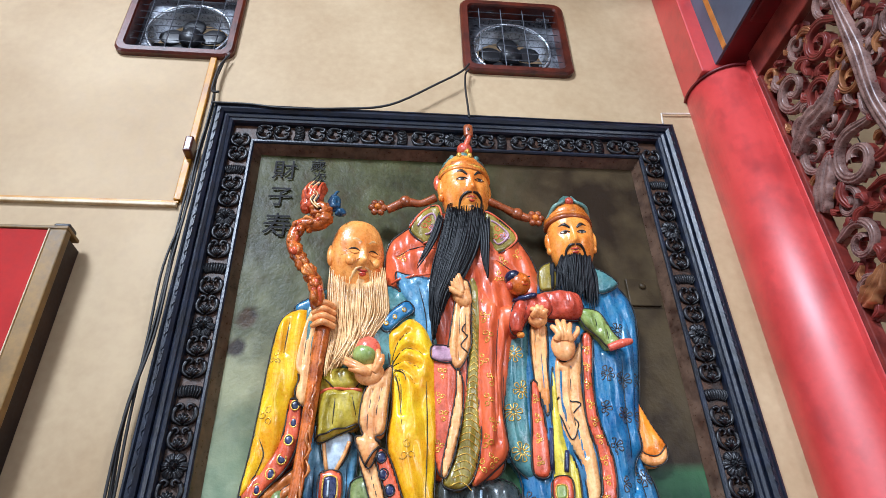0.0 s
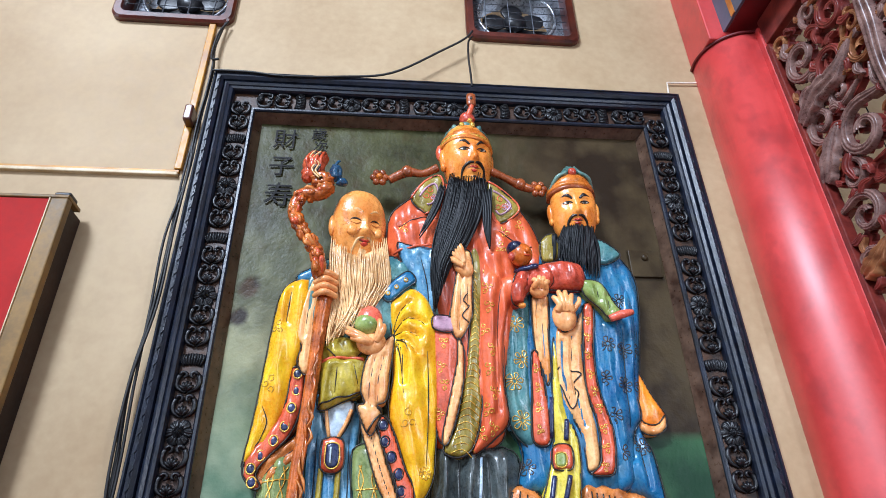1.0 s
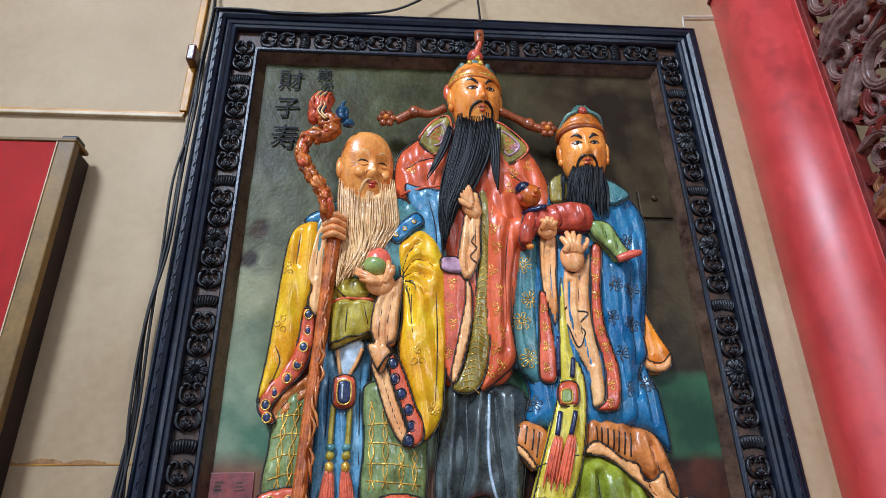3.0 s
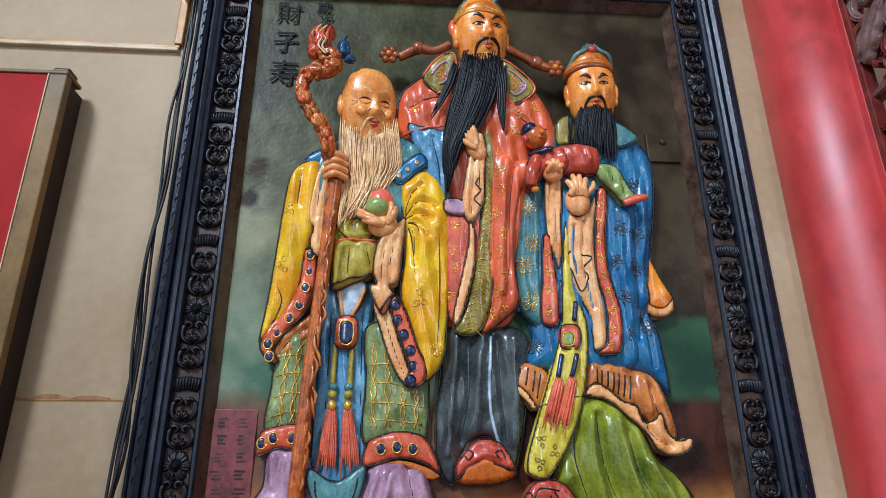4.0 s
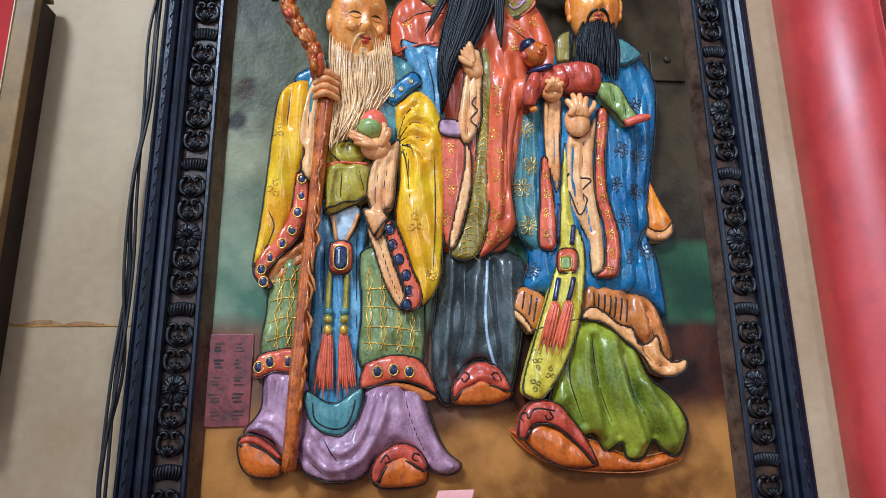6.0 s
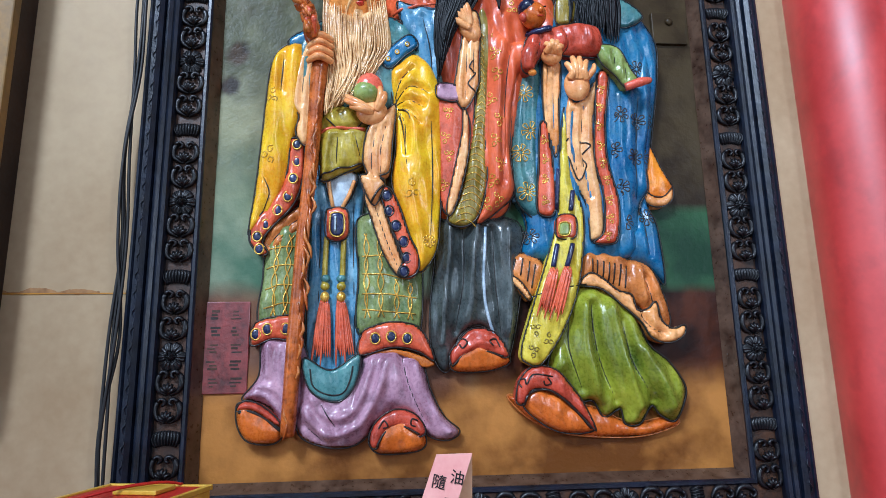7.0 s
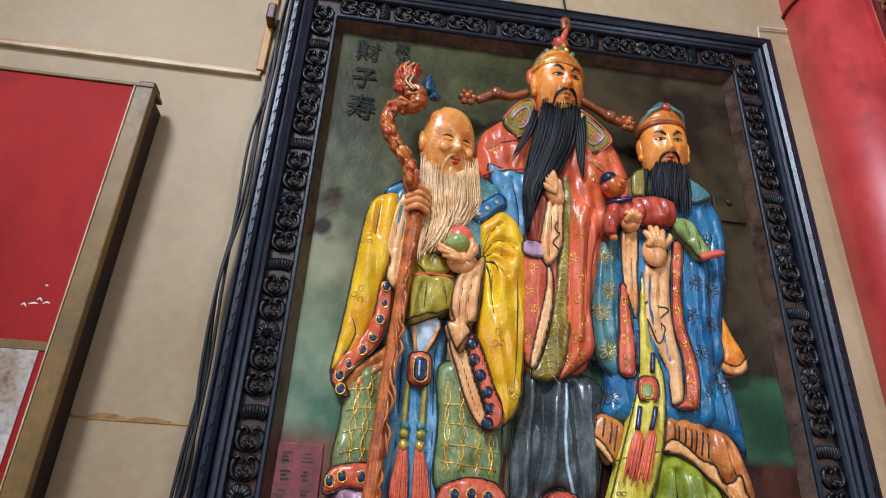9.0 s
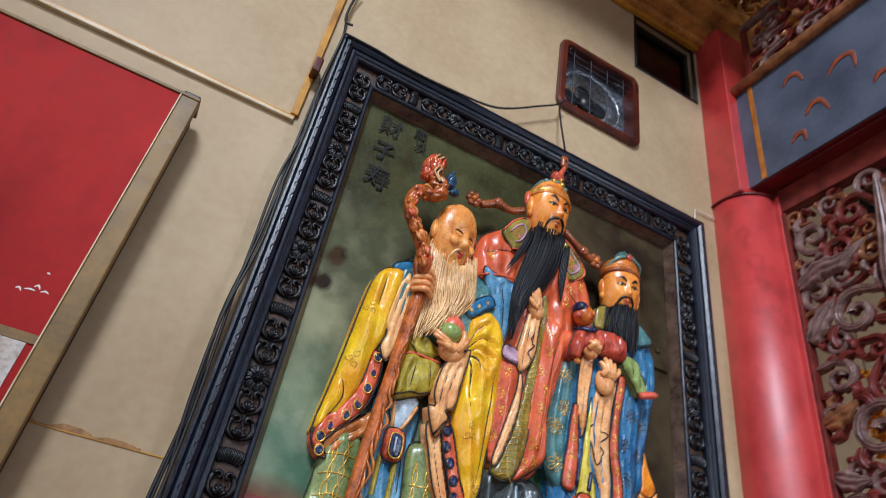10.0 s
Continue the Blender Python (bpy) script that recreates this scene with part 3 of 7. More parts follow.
def fan_window(x0, x1, z0, z1):
    cx, cz, hw, hh = (x0 + x1) / 2, (z0 + z1) / 2, (x1 - x0) / 2, (z1 - z0) / 2
    th = tagged(empty("fan_window", (cx, WALL, cz)), "square wall fan behind a wire grille in a red-brown wooden frame", "wall fan", "fans in the upper wall")

    def rounded(hw, hh, r, y):
        out = []
        for sx, sz, a0 in ((1, 1, 0), (-1, 1, 90), (-1, -1, 180), (1, -1, 270)):
            for k in range(6):
                a = radians(a0 + 18 * k)
                out.append((sx * (hw - r) + r * math.cos(a), y, sz * (hh - r) + r * math.sin(a)))
        return out
    bm = bmesh.new()
    rings = [rounded(hw, hh, 0.045, 0.004), rounded(hw, hh, 0.045, -0.018), rounded(hw - 0.008, hh - 0.008, 0.04, -0.026),
             rounded(hw - 0.03, hh - 0.03, 0.03, -0.026), rounded(hw - 0.034, hh - 0.034, 0.028, -0.018), rounded(hw - 0.034, hh - 0.034, 0.028, 0.1)]
    vs = [[bm.verts.new(c) for c in r] for r in rings]
    for a, b in zip(vs, vs[1:]):
        for i in range(24):
            bm.faces.new((a[i], a[(i + 1) % 24], b[(i + 1) % 24], b[i]))
    part("frame", bm, WOOD_FRAME, th)
    inner = hw - 0.036
    for k in range(9):
        z = -inner + 2 * inner * (k + 0.5) / 9
        part("grille_bar", tube_bm([(-inner, 0.0, z), (inner, 0.0, z)], 0.0018, 5), IRON, th)
    for k in range(4):
        x = -inner + 2 * inner * (k + 0.5) / 4
        part("grille_bar", tube_bm([(x, -0.004, -inner), (x, -0.004, inner)], 0.0024, 5), IRON, th)
    # steel plate with a round opening, its rolled rim, and the fan inside it
    bm = bmesh.new()
    n, ro = 48, 0.165
    ring, edge = [], []
    for k in range(n):
        a = 2 * math.pi * k / n
        c, q = math.cos(a), math.sin(a)
        e = 0.21 / max(abs(c), abs(q))
        ring.append((ro * c, 0.055, ro * q))
        edge.append((e * c, 0.05, e * q))
    rows = [[bm.verts.new(p) for p in line] for line in (edge, ring, [(0.985 * x, 0.15, 0.985 * z) for x, y, z in ring])]
    for a, b in zip(rows, rows[1:]):
        for k in range(n):
            bm.faces.new((a[k], a[(k + 1) % n], b[(k + 1) % n], b[k]))
    part("shroud", bm, FAN_PLATE, th, "dusty grey steel shroud")
    loop = [(ro * math.cos(a), 0.052, ro * math.sin(a)) for a in np.linspace(0, 2 * np.pi, 49)]
    part("fan_ring", tube_bm(loop, [0.006] * 2, 8), STEEL, th, "bright steel rim", smooth=True)
    part("hub", ball_bm((0, 0.085, 0), (0.05, 0.03, 0.05)), PLASTIC_DARK, th, smooth=True)
    for k in range(5):
        a = 2 * math.pi * k / 5 + 0.3
        pts = [(r * math.cos(a + 0.9 * r), 0.105, r * math.sin(a + 0.9 * r)) for r in np.linspace(0.03, 0.138, 7)]
        part("blade", tube_bm(pts, [0.02, 0.036, 0.046, 0.05, 0.04, 0.016], 10, flat=0.12), PLASTIC_DARK, th, "dusty dark fan blade", smooth=True)
    for x, z in ((-0.12, -0.19), (0.13, -0.185), (0.15, 0.19)):
        part("bracket", box_bm(x - 0.03, x + 0.03, 0.03, 0.05, z - 0.008, z + 0.008, 0.003), STEEL, th, "bright bent steel bracket")
    part("motor_bar", box_bm(-0.17, 0.17, 0.13, 0.145, -0.012, 0.012, 0.003), PLASTIC_DARK, th)


for a, b in FANS:
    fan_window(a, b, *FAN_Z)



def marigold_garland():
    th = tagged(empty("marigold_garland", (1.3, 1.8, 2.55)), "string of orange marigolds hanging behind the carved bracket", "garland")
    rng = random.Random(31)
    spots = [(0.06, -0.02), (0.05, -0.09), (0.075, -0.14), (0.05, -0.17), (0.08, -0.2), (0.055, -0.24), (0.03, -0.27), (0.06, -0.31), (0.03, -0.36), (-0.01, -0.14), (-0.02, -0.22), (-0.01, -0.3), (-0.05, -0.18), (-0.05, -0.27), (-0.03, -0.38)]
    for y, z in spots:
        data = []
        for k in range(14):
            a, b = rng.uniform(0, 6.28), rng.uniform(-1, 1)
            q = math.sqrt(1 - b * b) * 0.016
            data.append(ball_data((0.015 * b, y + q * math.cos(a), z + q * math.sin(a)), (0.011, 0.011, 0.008), n=6, m=4))
        part("flower", joined(data), MARIGOLD, th, smooth=True)
    part("string", tube_bm(spline([(0, y, z) for y, z in ((0.06, 0.84), (0.06, 0.3), (0.05, -0.09), (0.055, -0.24), (0.03, -0.36), (-0.02, -0.22), (-0.05, -0.27), (-0.03, -0.4))], 5), 0.002, 5), CABLE, th)


marigold_garland()

# ---- carved frame and painted ground ----
LIPX, LIP0, LIP1 = 0.70, 1.20, 3.02


def ground_material():
    """Old oil-painted ground: olive sky, green field, brown earth and a red inscription block, all blotched and
    crackled, with a sheen painted in at the lower left.
    """
    m = material("painted_relief_ground", (42, 41, 22), (80, 80, 47), 0.43, scale=6, fine=70, bump=1.0, coat=0.0, patch=0.45, sheen_range=0.12, stain=(58, 36, 16))
    nt = m.node_tree
    n, l = nt.nodes, nt.links
    bsdf = n["Principled BSDF"]
    bsdf.inputs["Specular IOR Level"].default_value = 0.16
    base = bsdf.inputs["Base Color"].links[0].from_socket
    geo, sep, wob = n.new("ShaderNodeNewGeometry"), n.new("ShaderNodeSeparateXYZ"), n.new("ShaderNodeTexNoise")
    wob.inputs["Scale"].default_value, wob.inputs["Detail"].default_value = 7, 5
    l.new(geo.outputs["Position"], sep.inputs[0])
    l.new(geo.outputs["Position"], wob.inputs["Vector"])

    def calc(op, a, b=0.0, c=0.0):
        q = n.new("ShaderNodeMath")
        q.operation = op
        for i, v in enumerate((a, b, c)):
            if isinstance(v, (int, float)):
                q.inputs[i].default_value = v
            else:
                l.new(v, q.inputs[i])
        return q.outputs[0]

    def over(fac, under, dark, light, scale):
        tex, mx, top = n.new("ShaderNodeTexNoise"), n.new("ShaderNodeMix"), n.new("ShaderNodeMix")
        tex.inputs["Scale"].default_value, tex.inputs["Detail"].default_value = scale, 6
        l.new(geo.outputs["Position"], tex.inputs["Vector"])
        mx.data_type = top.data_type = "RGBA"
        sharp = n.new("ShaderNodeMapRange")
        sharp.inputs["From Min"].default_value, sharp.inputs["From Max"].default_value = 0.4, 0.62
        l.new(tex.outputs["Fac"], sharp.inputs["Value"])
        l.new(sharp.outputs["Result"], mx.inputs["Factor"])
        mx.inputs["A"].default_value, mx.inputs["B"].default_value = (*srgb(*dark), 1), (*srgb(*light), 1)
        l.new(fac, top.inputs["Factor"])
        l.new(under, top.inputs["A"])
        l.new(mx.outputs["Result"], top.inputs["B"])
        return top.outputs["Result"]

    def below(z0, soft, wave):
        return calc("MULTIPLY_ADD", calc("ADD", calc("SUBTRACT", z0, sep.outputs["Z"]), calc("MULTIPLY", calc("SUBTRACT", wob.outputs["Fac"], 0.5), wave)), 1 / soft, 0.5)

    def clamp(v):
        q = n.new("ShaderNodeClamp")
        l.new(v, q.inputs["Value"])
        return q.outputs[0]
    east = clamp(calc("MULTIPLY_ADD", sep.outputs["X"], 20, 0.5))
    west = clamp(calc("MULTIPLY_ADD", calc("ADD", sep.outputs["X"], calc("MULTIPLY", calc("SUBTRACT", wob.outputs["Fac"], 0.5), 0.5)), -2.5, 0.35))
    col = over(clamp(calc("MULTIPLY_ADD", calc("ADD", sep.outputs["X"], calc("MULTIPLY", wob.outputs["Fac"], 0.5)), 3.0, -0.7)), base, (40, 29, 17), (70, 58, 38), 7)
    # painted sheen: lower left lightened to grey-green where the ground reflects daylight
    col = over(calc("MULTIPLY", west, clamp(below(2.4, 0.5, 0.4))), col, (92, 94, 70), (146, 146, 112), 8)
    col = over(calc("MULTIPLY", east, clamp(below(1.92, 0.03, 0.01))), col, (30, 58, 38), (58, 92, 60), 6)
    col = over(calc("MULTIPLY", calc("SUBTRACT", 1.0, east), clamp(below(1.98, 0.3, 0.2))), col, (78, 108, 84), (136, 150, 122), 6)
    col = over(calc("MULTIPLY", east, clamp(below(1.695, 0.03, 0.01))), col, (34, 14, 8), (74, 36, 18), 9)
    col = over(clamp(calc("SUBTRACT", clamp(below(1.69, 0.05, 0.06)), east)), col, (92, 62, 50), (122, 88, 66), 9)
    col = over(clamp(below(1.45, 0.1, 0.12)), col, (104, 62, 22), (182, 124, 58), 6)
    for sx, sz, rad in ((-0.635, 2.36, 0.03), (0.45, 1.75, 0.08), (-0.645, 2.26, 0.025)):
        near = n.new("ShaderNodeVectorMath")
        near.operation = "DISTANCE"
        l.new(geo.outputs["Position"], near.inputs[0])
        near.inputs[1].default_value = (sx, PANEL, sz)
        col = over(clamp(calc("MULTIPLY_ADD", calc("SUBTRACT", calc("MULTIPLY_ADD", wob.outputs["Fac"], 0.16, rad - 0.08), near.outputs["Value"]), 40, 0.0)), col, (36, 24, 11), (66, 48, 26), 18)
    l.new(col, bsdf.inputs["Base Color"])
    return m


GROUND = ground_material()
INSCRIPTION = material("faded_red_inscription", (84, 28, 28), (140, 54, 50), 0.4, scale=18, fine=90, bump=0.8, coat=0.2, stain=(40, 26, 20))

panel = tagged(empty("wall_picture", (0, 0, 0)), "painted relief picture in a black carved wooden frame", "picture")
bm = bmesh.new()
nx, nz = 120, 150
gv = [[bm.verts.new((-0.72 + 1.44 * i / nx, PANEL + 0.0025 * (noise.noise(Vector((i * 0.11, k * 0.09, 3))) + 0.5 * noise.noise(Vector((i * 0.4, k * 0.3, 7)))), 1.18 + 1.86 * k / nz))
       for i in range(nx + 1)] for k in range(nz + 1)]
for k in range(nz):
    for i in range(nx):
        bm.faces.new((gv[k][i], gv[k][i + 1], gv[k + 1][i + 1], gv[k + 1][i]))
ground = part("ground", bm, GROUND, panel, "dark olive and brown painted ground", smooth=True)
part("backing", box_bm(-0.75, 0.75, 2.22, 2.3, 1.15, 3.07), BLACK_WOOD, panel)
part("inscription", box_bm(-0.688, -0.57, 2.1945, 2.21, 1.435, 1.665, 0.002), INSCRIPTION, panel, "faded red inscription block")
rng = random.Random(2)
for c in range(2):
    for k in range(5):
        for j in range(3):
            x, z = -0.67 + 0.055 * c + rng.uniform(-0.003, 0.003), 1.452 + 0.042 * k + 0.009 * j
            part("writing_bar", box_bm(x + rng.uniform(0, 0.006), x + rng.uniform(0.014, 0.03), 2.1935, 2.1955, z, z + rng.uniform(0.003, 0.0062)), BLACK_GROUND, ground)
part("plaque", box_bm(0.56, 0.665, 2.188, 2.21, 2.42, 2.52, 0.003), GROUND, panel, "dark painted square plaque")
part("plaque_knob", ball_bm((0.612, 2.186, 2.49), (0.012, 0.008, 0.012)), GROUND, panel, smooth=True)


def frame_side(th, name, profile, mat, smooth=False):
    """A mitred moulding round the opening: profile of (distance out from the lip, y)."""
    bm = bmesh.new()
    rings = []
    for o, y in profile:
        rings.append([bm.verts.new((sx * (LIPX + o), y, LIP1 + o if sz > 0 else LIP0 - o)) for sx, sz in ((-1, -1), (1, -1), (1, 1), (-1, 1))])
    for a, b in zip(rings, rings[1:]):
        for i in range(4):
            bm.faces.new((a[i], b[i], b[(i + 1) % 4], a[(i + 1) % 4]))
    return part(name, bm, mat, th, smooth=smooth)


frame_th = panel
frame_side(frame_th, "bevel", [(-0.024, 2.1985), (-0.007, 2.166), (-0.004, 2.16)], BEVEL_GREY).data.materials.append(BLACK_GROUND)
frame_side(frame_th, "lip", [(-0.004, 2.17), (-0.004, 2.154), (0.0, 2.15), (0.007, 2.15), (0.011, 2.155), (0.011, 2.175)], BLACK_WOOD)
carving = frame_side(frame_th, "carved_band", [(0.01, 2.158), (0.08, 2.158)], BLACK_GROUND)
frame_side(frame_th, "inner_ridge", [(0.074, 2.17), (0.074, 2.142), (0.078, 2.134), (0.086, 2.131), (0.091, 2.135), (0.093, 2.131), (0.101, 2.127), (0.108, 2.131), (0.111, 2.139)], BLACK_WOOD)
frame_side(frame_th, "outer_moulding", [(0.1112, 2.139), (0.114, 2.128), (0.124, 2.12), (0.136, 2.122), (0.14, 2.13), (0.144, 2.124), (0.15, 2.126), (0.154, 2.14), (0.156, 2.2)], BLACK_WOOD)


def motif_scroll():
    data = []
    for s in (-1, 1):
        arc = [(s * 0.024 * math.sin(a) * (1.0 if a < 2.4 else 0.8), 0, 0.026 * math.cos(a) + 0.004) for a in np.linspace(0.35, 3.05, 12)]
        data.append(tube_data(arc, [0.0025, 0.006, 0.0066, 0.005, 0.0025], 6, 0.8))
        curl = [(s * (0.011 + 0.007 * math.cos(a)), -0.003, 0.020 + 0.007 * math.sin(a)) for a in np.linspace(0, 4.6, 8)]
        data.append(tube_data(curl, [0.004, 0.0045, 0.003], 5))
    for k in range(5):
        a = radians(-56 + 28 * k)
        data.append(tube_data([(0, -0.002, -0.02), (0.011 * math.sin(a), -0.008, -0.02 + 0.014 * math.cos(a)), (0.017 * math.sin(a), -0.005, -0.02 + 0.023 * math.cos(a))], [0.002, 0.0046, 0.0024], 5))
    bm = joined(data)
    me = bpy.data.meshes.new("scroll_carving")
    bm.to_mesh(me)
    me.materials.append(CARVE_BLACK)
    me.shade_smooth()
    return me


def relief_mesh(name, rows):
    """One closed-front carved piece from rows of points."""
    bm = bmesh.new()
    vs = [[bm.verts.new(c) for c in line] for line in rows]
    for a, b in zip(vs, vs[1:]):
        for k in range(len(a) - 1):
            bm.faces.new((a[k], a[k + 1], b[k + 1], b[k]))
    bmesh.ops.remove_doubles(bm, verts=bm.verts, dist=1e-6)
    bmesh.ops.recalc_face_normals(bm, faces=bm.faces[:])
    me = bpy.data.meshes.new(name)
    bm.to_mesh(me)
    bm.free()
    me.materials.append(CARVE_BLACK)
    me.shade_smooth()
    return me


def motif_rosette():
    rows = []
    for i in range(19):
        q = i / 18
        line = []
        for j in range(73):
            a = 2 * math.pi * j / 72
            lobe = abs(math.cos(3 * a)) ** 0.5
            rad = 0.031 * q * (0.72 + 0.28 * lobe) * (1 + 0.18 * abs(math.sin(a)) ** 8)
            petal = (0.005 + 0.004 * math.sin(math.pi * min(1, q * 1.15)) * lobe + 0.0012 * math.cos(18 * a)) * (1 if q < 0.94 else 0.2)
            heart = 0.007 * math.exp(-(q / 0.2) ** 2) - 0.004 * math.exp(-((q - 0.3) / 0.07) ** 2)
            line.append((rad * math.cos(a), 0.004 - petal - heart if i < 18 else 0.006, rad * math.sin(a)))
        rows.append(line)
    return relief_mesh("rosette_carving", rows)


def motif_shell():
    rows = []
    for i in range(13):
        v = i / 12
        half = 0.02 + 0.009 * math.sin(math.pi * v * 0.8)
        rows.append([(half * (j / 27 - 1), (0.004 - (0.004 + 0.005 * math.sin(math.pi * v)) * (0.45 + 0.55 * abs(math.sin(math.pi * j / 6)))) if 0 < i < 12 and 0 < j < 54 else 0.006,
                      -0.017 + 0.034 * v + 0.004 * (1 - (j / 27 - 1) ** 2)) for j in range(55)])
    return relief_mesh("shell_carving", rows)


MOTIFS = [motif_scroll(), motif_scroll(), motif_shell(), motif_scroll(), motif_scroll(), motif_rosette()]
rng = random.Random(6)
BAND = 0.043


def motif_run(n, at):
    for k in range(n):
        me = MOTIFS[k % 6]
        ob = new(me.name.split(".")[0], me)
        ob.parent = carving
        ob.matrix_basis = at((k + 0.5) / n) @ Matrix.Diagonal((rng.uniform(1.16, 1.3), 1.5, rng.uniform(1.05, 1.16), 1))


motif_run(29, lambda s: pose(-LIPX - BAND, 2.152, LIP0 - 0.03 + (LIP1 - LIP0 + 0.06) * s))
motif_run(29, lambda s: pose(LIPX + BAND, 2.152, LIP0 - 0.03 + (LIP1 - LIP0 + 0.06) * s))
motif_run(23, lambda s: pose(-LIPX + 2 * LIPX * s, 2.152, LIP1 + BAND, 0, 90, 0))
motif_run(23, lambda s: pose(-LIPX + 2 * LIPX * s, 2.152, LIP0 - BAND, 0, 90, 0))

# incised wave along the outer moulding
bm = bmesh.new()
for k in range(46):
    z = 1.08 + 0.045 * k
    for s in (-1, 1):
        arc = spline([(s * (LIPX + 0.126), 2.1205, z), (s * (LIPX + 0.131), 2.119, z + 0.012), (s * (LIPX + 0.124), 2.119, z + 0.024), (s * (LIPX + 0.129), 2.1205, z + 0.036)], 3)
        tube_bm(arc, [0.0008, 0.0018, 0.0008], 5, bm=bm)
tagged(part("wave_carving", bm, BLACK_WOOD, frame_th, smooth=True), kind="stuff")

# ---- relief statues ----


def lean(z):
    return 0.09 * np.maximum(0, np.asarray(z, float) - 1.9)


def nearest(p, poly, closed):
    a = poly
    b = np.roll(poly, -1, axis=0) if closed else poly[1:]
    a = a if closed else poly[:-1]
    ab = b - a
    t = np.clip(((p[:, None] - a[None]) * ab[None]).sum(2) / np.maximum((ab ** 2).sum(1), 1e-12)[None], 0, 1)
    q = a[None] + t[..., None] * ab[None]
    d = np.linalg.norm(p[:, None] - q, axis=2)
    i = d.argmin(1)
    r = np.arange(len(p))
    return d[r, i], q[r, i]


def within(p, poly):
    a, b = poly, np.roll(poly, -1, axis=0)
    up = (a[None, :, 1] > p[:, None, 1]) != (b[None, :, 1] > p[:, None, 1])
    dz = np.where(np.abs(b[:, 1] - a[:, 1]) < 1e-12, 1e-12, b[:, 1] - a[:, 1])
    xs = a[None, :, 0] + (p[:, None, 1] - a[None, :, 1]) * ((b[:, 0] - a[:, 0]) / dz)[None]
    return (up & (p[:, None, 0] < xs)).sum(1) % 2 == 1


class Relief:
    """Collects the modelled pieces of one statue into a single mesh with several paints."""

    def __init__(self):
        self.v, self.f, self.m, self.mats, self.n = [], [], [], [], 0

    def put(self, v, f, mat):
        if mat not in self.mats:
            self.mats.append(mat)
        self.v.append(np.asarray(v, float))
        self.f += [tuple(i + self.n for i in q) for q in f]
        self.m += [self.mats.index(mat)] * len(f)
        self.n += len(v)

    def piece(self, pts, mat, h, d, r=0.03, folds=(), rim=None, rim_r=0.0022, step=0.006, drop=0.035, tilt=(0, 0), drape=None):
        """A swelling piece inside an outline (x, z): its edge h out from the ground, its middle d further. folds: (line, height, width)."""
        out = spline(pts, 6, True)
        mid = out.mean(0)
        fl = [(spline(a, 5), b, c) for a, b, c in folds]
        size = min(np.ptp(out, axis=0))
        nxt = np.roll(out, -1, axis=0)
        area = abs(0.5 * (out[:, 0] * nxt[:, 1] - nxt[:, 0] * out[:, 1]).sum())
        broadness = 2 * area / np.linalg.norm(nxt - out, axis=1).sum()
        flat = d * min(1.0, max(0.5, broadness / 0.06))
        h, d = h + 0.8 * (d - flat), flat
        amp0 = drape if drape is not None else (0.003 if size > 0.12 else 0.0014 if size > 0.06 else 0.0)

        def height(x, z):
            p = np.stack([np.atleast_1d(np.asarray(x, float)), np.atleast_1d(np.asarray(z, float))], 1)
            s, _ = nearest(p, out, True)
            s = np.where(within(p, out), s, 0)
            q = np.clip(s / (0.6 * r), 0, 1)
            broad = np.clip(s / (1.8 * r), 0, 1)
            g = lean(p[:, 1]) + h + d * (0.72 * np.sqrt(np.maximum(0, 1 - (1 - q) ** 2)) + 0.34 * broad) + tilt[0] * (p[:, 0] - mid[0]) + tilt[1] * (p[:, 1] - mid[1])
            soft = np.clip(s / 0.012, 0, 1)
            if amp0:
                x_, z_ = p[:, 0], p[:, 1]
                wv = np.sin(x_ * 140 + 1.8 * np.sin(z_ * 9 + h * 300) + z_ * 16) + 0.6 * np.sin(x_ * 83 - z_ * 41 + 2.1 * np.sin(z_ * 17))
                g = g + amp0 * wv * soft
            for line, amp, wid in fl:
                e, _ = nearest(p, line, False)
                g = g + 1.35 * amp * np.exp(-(e / wid) ** 2) * soft
            return g
        lo, hi = out.min(0) - step, out.max(0) + step
        nx, nz = int((hi[0] - lo[0]) / step) + 2, int((hi[1] - lo[1]) / step) + 2
        gx, gz = np.meshgrid(lo[0] + step * np.arange(nx), lo[1] + step * np.arange(nz), indexing="ij")
        p = np.stack([gx.ravel(), gz.ravel()], 1)
        ins = within(p, out)
        g = height(p[:, 0], p[:, 1])
        _, q = nearest(p, out, True)
        p = np.where(ins[:, None], p, q)
        g = np.where(ins, g, lean(p[:, 1]) + h - drop)
        idx = lambda i, k: i * nz + k
        quads = [(idx(i, k), idx(i + 1, k), idx(i + 1, k + 1), idx(i, k + 1)) for i in range(nx - 1) for k in range(nz - 1)
                 if ins[idx(i, k)] or ins[idx(i + 1, k)] or ins[idx(i + 1, k + 1)] or ins[idx(i, k + 1)]]
        used = sorted({i for c in quads for i in c})
        back = {o: i for i, o in enumerate(used)}
        v = np.stack([p[used, 0], PANEL - g[used], p[used, 1]], 1)
        self.put(v, [tuple(back[i] for i in c) for c in quads], mat)
        for line, amp, wid in fl:
            if amp < -0.004:
                self.put(*tube_data(np.stack([line[:, 0], PANEL - height(line[:, 0], line[:, 1]) - 0.0012, line[:, 1]], 1), [0.0005, 0.0018, 0.0015, 0.0004], 5), OUTLINE)
        if rim:
            ring = np.vstack([out, out[:1]])
            self.put(*tube_data(np.stack([ring[:, 0], PANEL - (lean(ring[:, 1]) + h + 0.25 * d), ring[:, 1]], 1), rim_r, 5), rim)
        return height

    def line(self, pts, height, rad, mat, lift=0.0, per=6, sides=5, flat=1.0):
        c = spline(pts, per)
